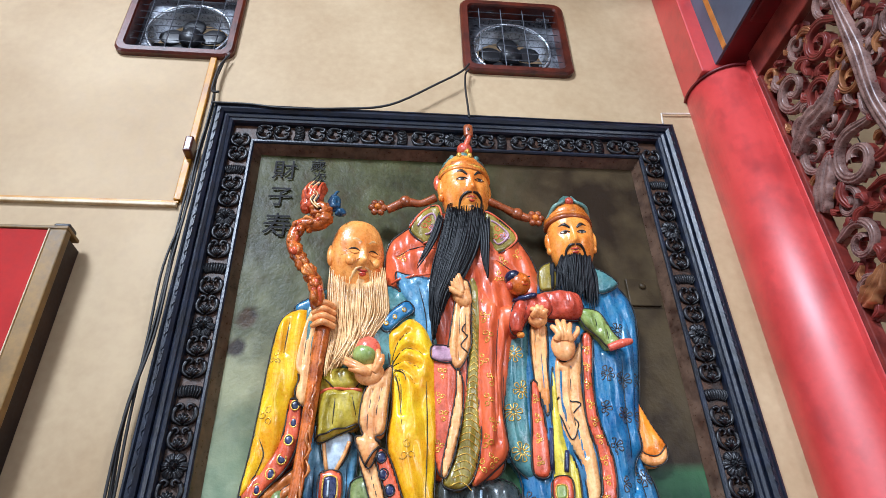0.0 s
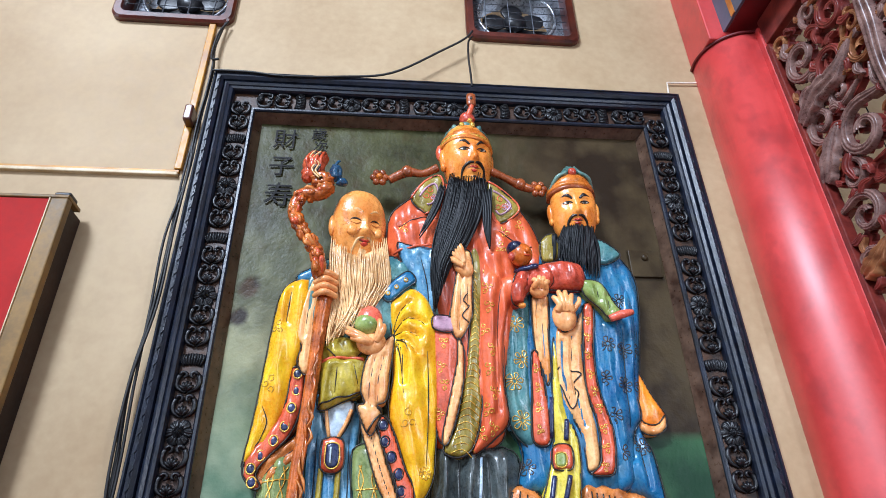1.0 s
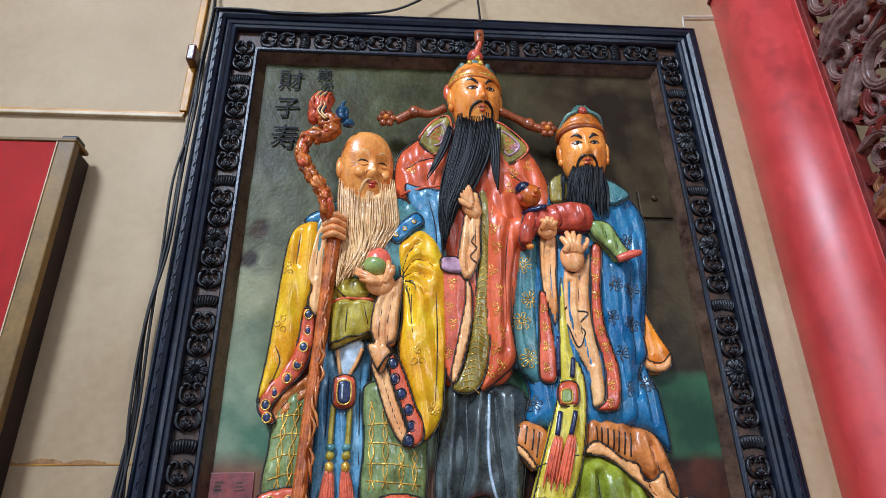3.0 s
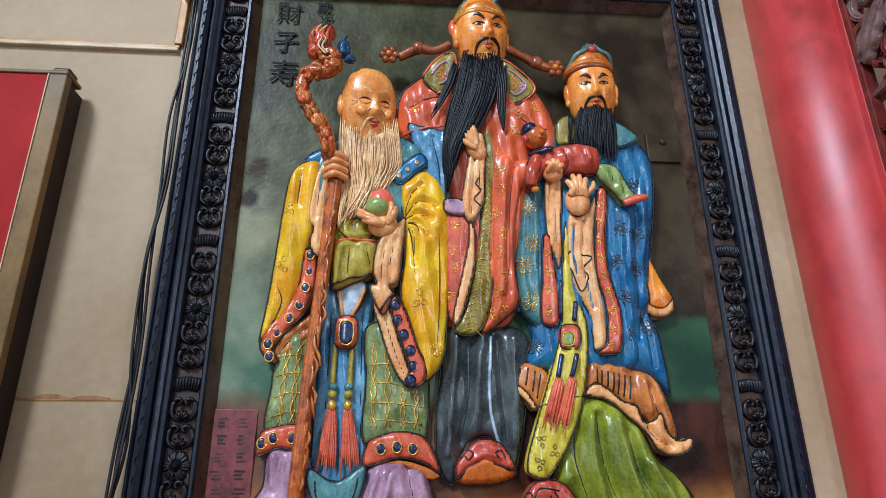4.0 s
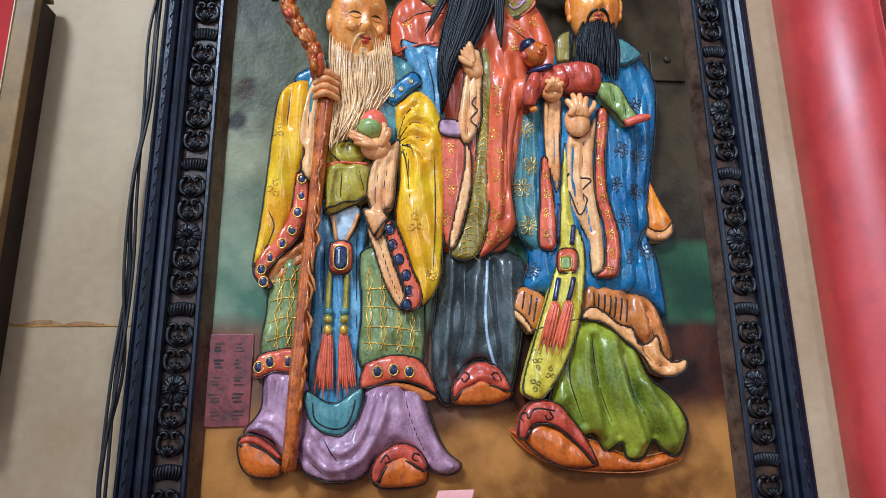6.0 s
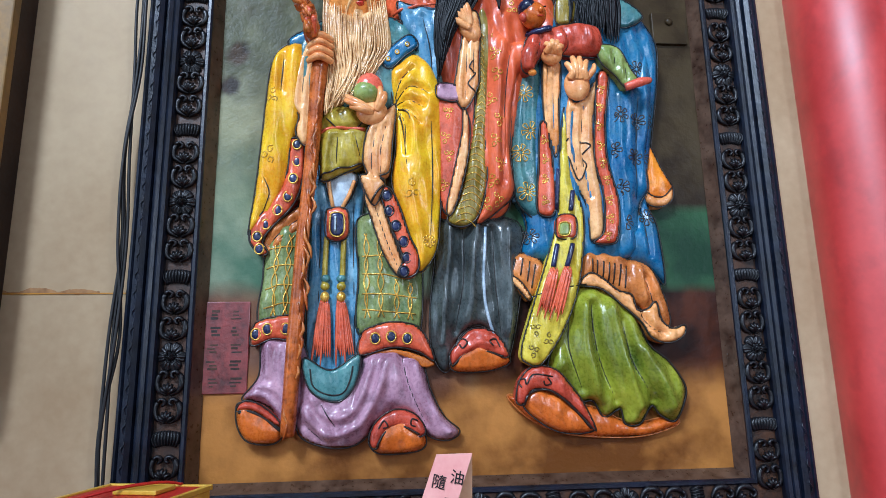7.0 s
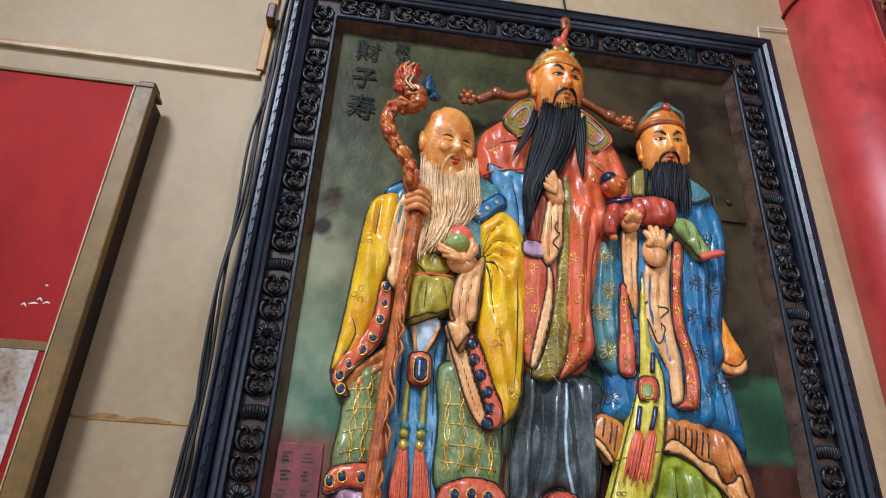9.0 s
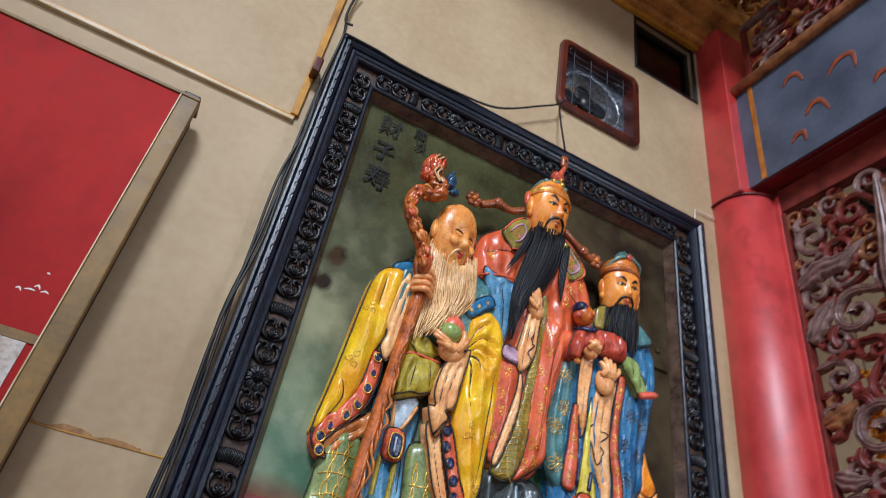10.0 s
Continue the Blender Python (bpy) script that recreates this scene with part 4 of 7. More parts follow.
        self.put(*tube_data(np.stack([c[:, 0], PANEL - height(c[:, 0], c[:, 1]) - lift, c[:, 1]], 1), rad, sides, flat), mat)

    def tube(self, pts, rad, mat, sides=8, per=6, flat=1.0):
        """A free tube; points (x, z, height out from the ground)."""
        c = spline(pts, per)
        self.put(*tube_data(np.stack([c[:, 0], PANEL - c[:, 2], c[:, 1]], 1), rad, sides, flat), mat)

    def ball(self, x, z, g, radii, mat, turn=None, n=14, m=10):
        self.put(*ball_data((x, PANEL - g, z), radii, turn, n, m), mat)

    def lump(self, x, z, g, radii, mat, amp=0.005, freq=45.0, n=28, m=20):
        """A knotty carved mass: an ellipsoid with ridged relief."""
        v, f = ball_data((x, PANEL - g, z), radii, None, n, m)
        mid = np.array((x, PANEL - g, z))
        out = []
        for c in v:
            d = c - mid
            ridge = 1 - 2.2 * abs(noise.noise(Vector(c * freq))) + 0.5 * noise.noise(Vector(c * freq * 2.1 + 7))
            out.append(c + d / max(np.linalg.norm(d), 1e-6) * amp * ridge)
        self.put(out, f, mat)

    def strands(self, left, right, n, rad, mat, g_top, g_end, bulge=0.02, sides=5, seed=1, wave=0.0, dip=0.0):
        """Carved hair: tapered strands spread between two lines of (x, z)."""
        a, b = spline(left, 6), spline(right, 6)
        k = min(len(a), len(b))
        pick = lambda c: np.stack([np.interp(np.linspace(0, 1, 22), np.linspace(0, 1, len(c)), c[:, i]) for i in (0, 1)], 1)
        a, b = pick(a), pick(b)
        rnd = random.Random(seed)
        s = np.linspace(0, 1, 22)
        for i in range(n):
            f = (i + 0.5) / n
            c = a * (1 - f) + b * f
            c[:, 0] += wave * np.sin(s * 9 + rnd.uniform(0, 6)) * s
            g = g_top + (g_end - g_top) * s + bulge * math.sin(math.pi * f) + rnd.uniform(-0.002, 0.002)
            stop, go = 22 - rnd.randint(0, 5), int(22 * dip * math.sin(math.pi * f) ** 0.7 + rnd.uniform(0, 1.6))
            self.put(*tube_data(np.stack([c[:, 0], PANEL - g, c[:, 1]], 1)[go:stop], [rad * 0.3, rad, rad, rad * 0.95, rad * 0.8, rad * 0.3], sides), mat)

    def flower(self, x, z, height, s, mat, n=6):
        for k in range(n):
            a = 2 * math.pi * k / n + x * 40
            self.line([(x + 0.2 * s * math.cos(a), z + 0.2 * s * math.sin(a)), (x + s * math.cos(a - 0.2), z + s * math.sin(a - 0.2)), (x + s * math.cos(a + 0.3), z + s * math.sin(a + 0.3)), (x + 0.25 * s * math.cos(a + 0.3), z + 0.25 * s * math.sin(a + 0.3))], height, 0.0018, mat, per=3, sides=4)

    def curls(self, x, z, height, s, mat):
        for k in range(3):
            a0 = 2.1 * k + x * 30
            cx, cz = x + 0.5 * s * math.cos(a0), z + 0.8 * s * math.sin(a0)
            self.line([(cx + 0.5 * s * (1 - 0.1 * j) * math.cos(a0 + j), cz + 0.5 * s * (1 - 0.1 * j) * math.sin(a0 + j)) for j in range(7)], height, 0.0018, mat, per=3, sides=4)

    def stud(self, x, z, height, ring, dark, r=0.012):
        g = float(height(x, z)[0])
        loop = [(x + r * math.cos(a), PANEL - g, z + r * 1.15 * math.sin(a)) for a in np.linspace(0, 2 * np.pi, 15)]
        self.put(*tube_data(loop, 0.0022, 5), ring)
        self.ball(x, z, g - 0.001, (r * 0.95, 0.0028, r * 1.1), dark, n=12, m=6)

    def build(self, name, label):
        me = bpy.data.meshes.new(name)
        me.from_pydata([tuple(c) for c in np.vstack(self.v)], [], self.f)
        for m in self.mats:
            me.materials.append(m)
        me.polygons.foreach_set("material_index", self.m)
        me.validate()
        me.update()
        me.shade_smooth()
        return tagged(new(name, me), label, "statue", "statues of the relief")

    def head(self, edge, g, depth, turn, nod, roll, skin, white, ink, lip, smile=0.0, ears=True, brow=None, jaw=0.2):
        """A modelled head; edge: its left, right, top and bottom points. Returns a function that gives places on the face."""
        (x0, _), (x1, _), (_, z1), (_, z0) = edge
        cx, cz, w, hh = (x0 + x1) / 2, (z0 + z1) / 2, (x1 - x0) / 2, (z1 - z0) / 2
        ty, tp, tr = radians(turn), radians(nod), radians(roll)
        ga = lambda a, b, a0, b0, sa, sb: math.exp(-((a - a0) / sa) ** 2 - ((b - b0) / sb) ** 2)

        def swell(a, b):
            t = 0.3 * ga(a, b, 0, -0.13, 0.14, 0.13) + 0.13 * ga(a, b, 0, 0.1, 0.09, 0.22) + 0.07 * (ga(a, b, -0.13, -0.17, 0.08, 0.07) + ga(a, b, 0.13, -0.17, 0.08, 0.07))
            for s in (-1, 1):
                t += -0.09 * ga(a, b, s * 0.36, 0.14, 0.19, 0.11) + 0.06 * ga(a, b, s * 0.36, 0.34, 0.24, 0.08) + (0.07 + smile * 0.06) * ga(a, b, s * 0.47, -0.15, 0.22, 0.2)
                t -= 0.035 * ga(a, b, s * 0.27, -0.33, 0.06, 0.12)
            return t + 0.07 * ga(a, b, 0, -0.42, 0.24, 0.12) - 0.04 * ga(a, b, 0, -0.58, 0.2, 0.06) + 0.1 * ga(a, b, 0, -0.78, 0.22, 0.14)

        def world(a, b, c):
            a *= 1 - jaw * max(0, -b) ** 1.5
            a, b, c = a * w, b * hh, c * depth
            a, c = a * math.cos(ty) + c * math.sin(ty), -a * math.sin(ty) + c * math.cos(ty)
            b, c = b * math.cos(tp) - c * math.sin(tp), b * math.sin(tp) + c * math.cos(tp)
            a, b = a * math.cos(tr) - b * math.sin(tr), a * math.sin(tr) + b * math.cos(tr)
            return (cx + a, PANEL - g - c, cz + b)

        def face(a, b, up=0.0):
            c = math.sqrt(max(0.02, 1 - a * a - b * b))
            return world(a, b, c + swell(a, b) + up)
        v, f, nl, nb = [], [], 64, 56
        for i in range(nb + 1):
            la = math.pi * (i / nb - 0.5)
            for j in range(nl + 1):
                lo = radians(-130 + 260 * j / nl)
                cl, sl = max(math.cos(la), 0) ** 0.74, math.copysign(abs(math.sin(la)) ** 0.92, la)
                a, b, c = cl * math.sin(lo), sl, cl * math.cos(lo)
                v.append(world(a, b, c + (swell(a, b) * max(0, c) ** 0.5 if c > 0 else 0)))
        for i in range(nb):
            for j in range(nl):
                k = i * (nl + 1) + j
                f.append((k, k + 1, k + nl + 2, k + nl + 1))
        self.put(v, f, skin)
        put = lambda pts, rad, mat, up=0.01, flat=1.0: self.put(*tube_data(spline([face(a, b, up) for a, b in pts], 5), rad, 6, flat), mat)
        for s in (-1, 1):
            ex, ez = s * 0.36, 0.13
            if smile > 0.5:
                put([(ex - 0.2, ez - 0.03), (ex - 0.08, ez + 0.03), (ex + 0.08, ez + 0.03), (ex + 0.2, ez - 0.03)], [0.001, 0.0034, 0.0034, 0.001], ink, 0.0, 0.6)
                put([(ex - 0.17, ez - 0.06), (ex, ez - 0.1), (ex + 0.17, ez - 0.06)], [0.0008, 0.003, 0.0008], skin, 0.02)
                put([(s * 0.12, 0.33), (s * 0.36, 0.4), (s * 0.66, 0.28)], [0.003, 0.006, 0.002], brow, 0.0, 0.5)
                c = world(s * 0.97, 0.0, -0.05)
                self.put(*ball_data(c, (0.14 * w, 0.26 * depth, 0.3 * hh), n=12, m=8), skin)
                self.put(*ball_data(face(s * 0.46, -0.14, -0.12), (0.2 * w, 0.2 * depth, 0.15 * hh), n=14, m=10), skin)
                continue
            e = face(ex, ez, 0.0)
            self.put(*ball_data(e, (0.15 * w, 0.05 * depth, (0.036 - 0.02 * smile) * hh), n=14, m=8), white)
            p = face(ex + 0.02, ez, 0.055)
            self.put(*ball_data(p, (0.075 * w, 0.022 * depth, (0.034 - 0.018 * smile) * hh), n=10, m=6), ink)
            put([(ex - 0.2, ez - 0.01), (ex - 0.06, ez + 0.04), (ex + 0.1, ez + 0.036), (ex + 0.21, ez - 0.005)], [0.0012, 0.0024, 0.0012], ink, 0.03)
            put([(ex - 0.2, ez - 0.01), (ex, ez - 0.042), (ex + 0.2, ez - 0.01)], 0.0008, ink, 0.012)
            if brow:
                put([(s * 0.14, 0.25 + 0.12 * smile), (s * 0.36, 0.36 + 0.02 * smile), (s * 0.64, 0.3 - 0.08 * smile)], [0.0035, 0.0068, 0.0018], brow, 0.0, 0.5)
            put([(s * 0.2, -0.1), (s * 0.3, -0.25), (s * 0.34, -0.42)], 0.0009, ink, -0.004)
            if ears:
                c = world(s * 0.97, 0.0, -0.05)
                self.put(*ball_data(c, (0.16 * w, 0.3 * depth, 0.3 * hh), n=12, m=8), skin)
                self.put(*ball_data((c[0], c[1], c[2] - 0.28 * hh), (0.12 * w, 0.2 * depth, 0.13 * hh), n=10, m=6), skin)
        put([(-0.24, -0.4 + 0.05 * smile), (-0.08, -0.37), (0, -0.385), (0.08, -0.37), (0.24, -0.4 + 0.05 * smile)], [0.001, 0.0042, 0.0035, 0.0042, 0.001], lip, 0.0)
        put([(-0.19, -0.43), (0, -0.475), (0.19, -0.43)], [0.001, 0.0058, 0.001], lip, 0.0)
        put([(-0.23, -0.405 + 0.04 * smile), (0, -0.42), (0.23, -0.405 + 0.04 * smile)], 0.001, ink, 0.03)
        return face


SKIN_PALE = glaze("ruddy_face_glaze", (192, 108, 36), (230, 158, 80), stain=(160, 76, 20))
SKIN = glaze("orange_face_glaze", (200, 106, 28), (234, 150, 62), stain=(168, 80, 20))
HAND_SKIN = glaze("flesh_hand_glaze", (200, 120, 60), (234, 172, 112), stain=(176, 92, 40))
HAIR_WHITE = glaze("ivory_beard_glaze", (172, 126, 72), (226, 188, 132), stain=(138, 88, 42))
HAIR_BLACK = glaze("black_beard_glaze", (2, 3, 5), (9, 10, 15), rough=0.42, coat=0.0, bump=0.15)
HAIR_BLACK.node_tree.nodes["Principled BSDF"].inputs["Specular IOR Level"].default_value = 0.25
EYE_WHITE = glaze("eye_white_glaze", (200, 190, 170), (232, 226, 212))
LIP_RED = glaze("lip_red_glaze", (150, 38, 24), (184, 58, 38))
OUTLINE = glaze("black_outline_glaze", (12, 10, 9), (34, 27, 22), rough=0.4)
DARK_MARK = glaze("dark_brown_pattern_glaze", (36, 32, 34), (78, 62, 46))
YELLOW = glaze("golden_yellow_glaze", (206, 130, 0), (246, 190, 14), scale=7, stain=(176, 98, 0))
OLIVE = glaze("olive_yellow_glaze", (124, 106, 18), (178, 158, 52))
CREAM_GLAZE = glaze("cream_lining_glaze", (196, 122, 60), (232, 182, 122), scale=10, stain=(168, 84, 34))
CORAL = glaze("coral_band_glaze", (166, 62, 34), (204, 94, 58))
RED_ROBE = glaze("vermilion_robe_glaze", (164, 60, 26), (206, 96, 52), rough=0.36, scale=8, stain=(120, 30, 14))
TEAL = glaze("teal_robe_glaze", (40, 84, 92), (88, 130, 126), stain=(60, 62, 36))
BLUE_ROBE = glaze("blue_robe_glaze", (14, 68, 112), (48, 110, 146), scale=8, stain=(58, 78, 60))
SKY_BLUE = glaze("sky_blue_glaze", (44, 98, 136), (108, 152, 174), stain=(70, 80, 66))
PALE_BLUE = glaze("pale_blue_sash_glaze", (118, 140, 158), (196, 208, 214))
GREEN_ROBE = glaze("sage_green_glaze", (74, 92, 52), (136, 146, 86), stain=(56, 50, 24))
PURPLE = glaze("mauve_skirt_glaze", (124, 88, 106), (180, 142, 158))
GREY_ROBE = glaze("slate_skirt_glaze", (40, 44, 44), (90, 98, 96), stain=(52, 48, 28))
LEAF_GREEN = glaze("leaf_green_glaze", (58, 76, 14), (146, 152, 40), scale=7, stain=(70, 52, 10))
SASH_YELLOW = glaze("lemon_sash_glaze", (172, 150, 28), (214, 196, 70))
BROWN_FRILL = glaze("brown_frill_glaze", (140, 76, 28), (202, 126, 60), stain=(96, 48, 14))
TAN_FRILL = glaze("tan_frill_glaze", (190, 120, 58), (226, 168, 104))
SHOE_SOLE = glaze("orange_sole_glaze", (150, 68, 14), (204, 106, 30))
SHOE_RED = glaze("red_shoe_glaze", (140, 46, 30), (186, 76, 52))
STAFF_WOOD = glaze("red_brown_staff_glaze", (112, 46, 8), (190, 100, 34), stain=(44, 16, 4), scale=24)
DRAGON = glaze("dragon_red_glaze", (144, 46, 24), (202, 92, 52), stain=(60, 20, 10), scale=24)
STUD_BLUE = glaze("navy_stud_glaze", (16, 20, 44), (38, 48, 92))
STUD_TEAL = glaze("deep_blue_crest_glaze", (14, 40, 66), (44, 84, 112), stain=(30, 26, 22))
GILT = glaze("gilt_line", (176, 128, 36), (230, 186, 82), metal=0.5)
OLIVE_BAND = glaze("olive_gold_band_glaze", (96, 82, 22), (142, 124, 48))
HAT_GOLD = glaze("amber_hat_glaze", (150, 74, 16), (206, 122, 40))
HAT_BROWN = glaze("brown_wing_glaze", (98, 44, 18), (150, 78, 38))
HAT_TEAL = glaze("teal_hat_glaze", (54, 88, 84), (112, 138, 124))
PEACH = glaze("peach_glaze", (186, 66, 48), (216, 108, 82))
PEACH_GREEN = glaze("peach_green_glaze", (104, 124, 58), (148, 160, 88))
ORANGE = glaze("orange_tail_glaze", (196, 96, 12), (230, 140, 30))

# --- old man with the dragon staff ---
r = Relief()
h_leg = r.piece([(-0.493, 1.864), (-0.533, 1.796), (-0.539, 1.721), (-0.543, 1.605), (-0.443, 1.604), (-0.429, 1.84)], GREEN_ROBE, 0.012, 0.03, 0.05, rim=OUTLINE)
h_leg2 = r.piece([(-0.3, 1.878), (-0.296, 1.734), (-0.296, 1.58), (-0.206, 1.585), (-0.141, 1.57), (-0.129, 1.717), (-0.142, 1.808), (-0.219, 1.886)], GREEN_ROBE, 0.012, 0.034, 0.05, rim=OUTLINE)
mid = r.piece([(-0.414, 2.018), (-0.424, 1.811), (-0.426, 1.49), (-0.361, 1.472), (-0.293, 1.508), (-0.291, 1.81), (-0.294, 2.011)], SKY_BLUE, 0.006, 0.016, 0.03, folds=[([(-0.396, 1.918), (-0.398, 1.518)], -0.006, 0.006), ([(-0.312, 1.918), (-0.304, 1.53)], -0.006, 0.006)], rim=OUTLINE)
for pts in ([(-0.502, 1.624), (-0.509, 1.668), (-0.499, 1.711), (-0.508, 1.755), (-0.495, 1.799), (-0.501, 1.834)], [(-0.513, 1.625), (-0.503, 1.667), (-0.514, 1.711), (-0.498, 1.755), (-0.507, 1.8), (-0.489, 1.834)],
            [(-0.471, 1.627), (-0.482, 1.667), (-0.469, 1.711), (-0.48, 1.755), (-0.465, 1.799), (-0.472, 1.834)], [(-0.482, 1.627), (-0.471, 1.667), (-0.482, 1.711), (-0.466, 1.755), (-0.477, 1.799), (-0.459, 1.834)]):
    r.line(pts, h_leg, 0.002, GILT, 0.001)
r.line([(-0.53, 1.643), (-0.484, 1.657), (-0.449, 1.654)], h_leg, 0.0018, GILT, 0.001)
r.line([(-0.53, 1.692), (-0.486, 1.704), (-0.447, 1.7)], h_leg, 0.0018, GILT, 0.001)
r.line([(-0.528, 1.745), (-0.487, 1.755), (-0.446, 1.752)], h_leg, 0.0018, GILT, 0.001)
r.line([(-0.521, 1.795), (-0.484, 1.802), (-0.441, 1.801)], h_leg, 0.0018, GILT, 0.001)
for pts in ([(-0.278, 1.617), (-0.271, 1.665), (-0.281, 1.709), (-0.271, 1.753), (-0.281, 1.798), (-0.275, 1.836)], [(-0.264, 1.617), (-0.278, 1.665), (-0.267, 1.709), (-0.28, 1.753), (-0.268, 1.798), (-0.281, 1.836)],
            [(-0.244, 1.619), (-0.232, 1.664), (-0.245, 1.708), (-0.234, 1.753), (-0.247, 1.798), (-0.24, 1.836)], [(-0.229, 1.619), (-0.243, 1.664), (-0.23, 1.708), (-0.245, 1.753), (-0.234, 1.798), (-0.249, 1.836)],
            [(-0.203, 1.616), (-0.191, 1.656), (-0.203, 1.69), (-0.195, 1.715)], [(-0.19, 1.615), (-0.203, 1.656), (-0.191, 1.69), (-0.201, 1.715)], [(-0.169, 1.612), (-0.158, 1.656), (-0.168, 1.69), (-0.159, 1.707)], [(-0.156, 1.612), (-0.168, 1.656), (-0.156, 1.69), (-0.165, 1.707)]):
    r.line(pts, h_leg2, 0.002, GILT, 0.001)
r.line([(-0.285, 1.639), (-0.22, 1.633), (-0.148, 1.626)], h_leg2, 0.0018, GILT, 0.001)
r.line([(-0.285, 1.679), (-0.22, 1.677), (-0.145, 1.667)], h_leg2, 0.0018, GILT, 0.001)
r.line([(-0.285, 1.731), (-0.22, 1.727), (-0.176, 1.715)], h_leg2, 0.0018, GILT, 0.001)
r.line([(-0.286, 1.776), (-0.249, 1.778), (-0.22, 1.775)], h_leg2, 0.0018, GILT, 0.001)
r.piece([(-0.532, 1.565), (-0.539, 1.478), (-0.577, 1.425), (-0.552, 1.418), (-0.508, 1.398), (-0.473, 1.348), (-0.446, 1.347), (-0.424, 1.421), (-0.422, 1.535), (-0.47, 1.572)], PURPLE, 0.012, 0.04, 0.05,
        folds=[([(-0.567, 1.433), (-0.519, 1.43), (-0.477, 1.389)], 0.008, 0.006), ([(-0.551, 1.454), (-0.499, 1.447), (-0.464, 1.408)], 0.007, 0.006), ([(-0.516, 1.547), (-0.516, 1.478)], 0.006, 0.008)], rim=OUTLINE)
r.piece([(-0.426, 1.49), (-0.445, 1.421), (-0.438, 1.337), (-0.377, 1.305), (-0.312, 1.303), (-0.271, 1.326), (-0.253, 1.355), (-0.205, 1.385), (-0.154, 1.376), (-0.117, 1.324), (-0.068, 1.313), (-0.04, 1.335), (-0.078, 1.371), (-0.111, 1.434), (-0.138, 1.512), (-0.207, 1.539), (-0.278, 1.526), (-0.306, 1.487)], PURPLE, 0.012, 0.045, 0.06,
        folds=[([(-0.402, 1.42), (-0.36, 1.376), (-0.305, 1.388), (-0.271, 1.458), (-0.257, 1.521)], 0.012, 0.01), ([(-0.422, 1.394), (-0.367, 1.336), (-0.291, 1.357), (-0.247, 1.43), (-0.221, 1.513)], 0.012, 0.011), ([(-0.422, 1.36), (-0.373, 1.315)], -0.01, 0.008),
               ([(-0.186, 1.524), (-0.165, 1.442), (-0.124, 1.352)], -0.012, 0.008), ([(-0.15, 1.498), (-0.109, 1.399), (-0.068, 1.337)], 0.01, 0.009), ([(-0.207, 1.52), (-0.205, 1.416)], 0.008, 0.012), ([(-0.381, 1.406), (-0.346, 1.351)], -0.008, 0.01)], rim=OUTLINE)
ap = r.piece([(-0.423, 1.52), (-0.423, 1.476), (-0.402, 1.434), (-0.36, 1.414), (-0.325, 1.419), (-0.297, 1.459), (-0.29, 1.526), (-0.359, 1.488)], TEAL, 0.052, 0.014, 0.02, rim=OUTLINE, step=0.003)
r.line([(-0.408, 1.492), (-0.399, 1.45), (-0.36, 1.43), (-0.327, 1.435), (-0.311, 1.466), (-0.305, 1.498)], ap, 0.002, OUTLINE, 0.001)
for pts, studs in (([(-0.549, 1.605), (-0.56, 1.561), (-0.547, 1.551), (-0.504, 1.568), (-0.456, 1.567), (-0.454, 1.622), (-0.509, 1.621)], [(-0.544, 1.579), (-0.517, 1.591), (-0.473, 1.592)]),
                   ([(-0.286, 1.577), (-0.29, 1.525), (-0.207, 1.543), (-0.143, 1.531), (-0.105, 1.508), (-0.11, 1.539), (-0.142, 1.593), (-0.206, 1.607), (-0.26, 1.595)], [(-0.251, 1.565), (-0.211, 1.569), (-0.171, 1.564)])):
    hb = r.piece(pts, CORAL, 0.034, 0.018, 0.02, rim=OUTLINE)
    for q in studs:
        r.stud(*q, hb, GILT, STUD_BLUE)
r.piece([(-0.27, 1.525), (-0.207, 1.539), (-0.143, 1.525), (-0.101, 1.501), (-0.129, 1.491), (-0.157, 1.509), (-0.207, 1.527)], HAT_GOLD, 0.03, 0.01, 0.01, step=0.0025)
for sole, upper, line in (([(-0.587, 1.405), (-0.582, 1.358), (-0.555, 1.322), (-0.495, 1.316), (-0.469, 1.346), (-0.497, 1.382), (-0.545, 1.41), (-0.573, 1.415)], [(-0.583, 1.396), (-0.569, 1.418), (-0.532, 1.413), (-0.491, 1.383), (-0.467, 1.348), (-0.487, 1.359), (-0.534, 1.39), (-0.561, 1.397)], [(-0.577, 1.392), (-0.552, 1.394), (-0.518, 1.379), (-0.477, 1.347)]),
                          ([(-0.264, 1.312), (-0.247, 1.351), (-0.208, 1.383), (-0.159, 1.379), (-0.13, 1.339), (-0.129, 1.298), (-0.181, 1.285), (-0.243, 1.287)], [(-0.266, 1.317), (-0.249, 1.363), (-0.202, 1.392), (-0.153, 1.38), (-0.127, 1.344), (-0.142, 1.326), (-0.186, 1.351), (-0.222, 1.341), (-0.247, 1.3)], [(-0.246, 1.305), (-0.225, 1.339), (-0.186, 1.352), (-0.143, 1.332)])):
    hs = r.piece(sole, SHOE_SOLE, 0.02, 0.04, 0.035, rim=OUTLINE)
    hu = r.piece(upper, SHOE_RED, 0.04, 0.022, 0.02, rim=OUTLINE)
    r.line(line, hu, 0.003, OUTLINE, 0.002)
r.line([(-0.242, 1.348), (-0.229, 1.366), (-0.219, 1.352), (-0.231, 1.348)], hu, 0.002, OUTLINE, 0.001)
r.line([(-0.146, 1.364), (-0.16, 1.369), (-0.163, 1.356), (-0.152, 1.351)], hu, 0.002, OUTLINE, 0.001)
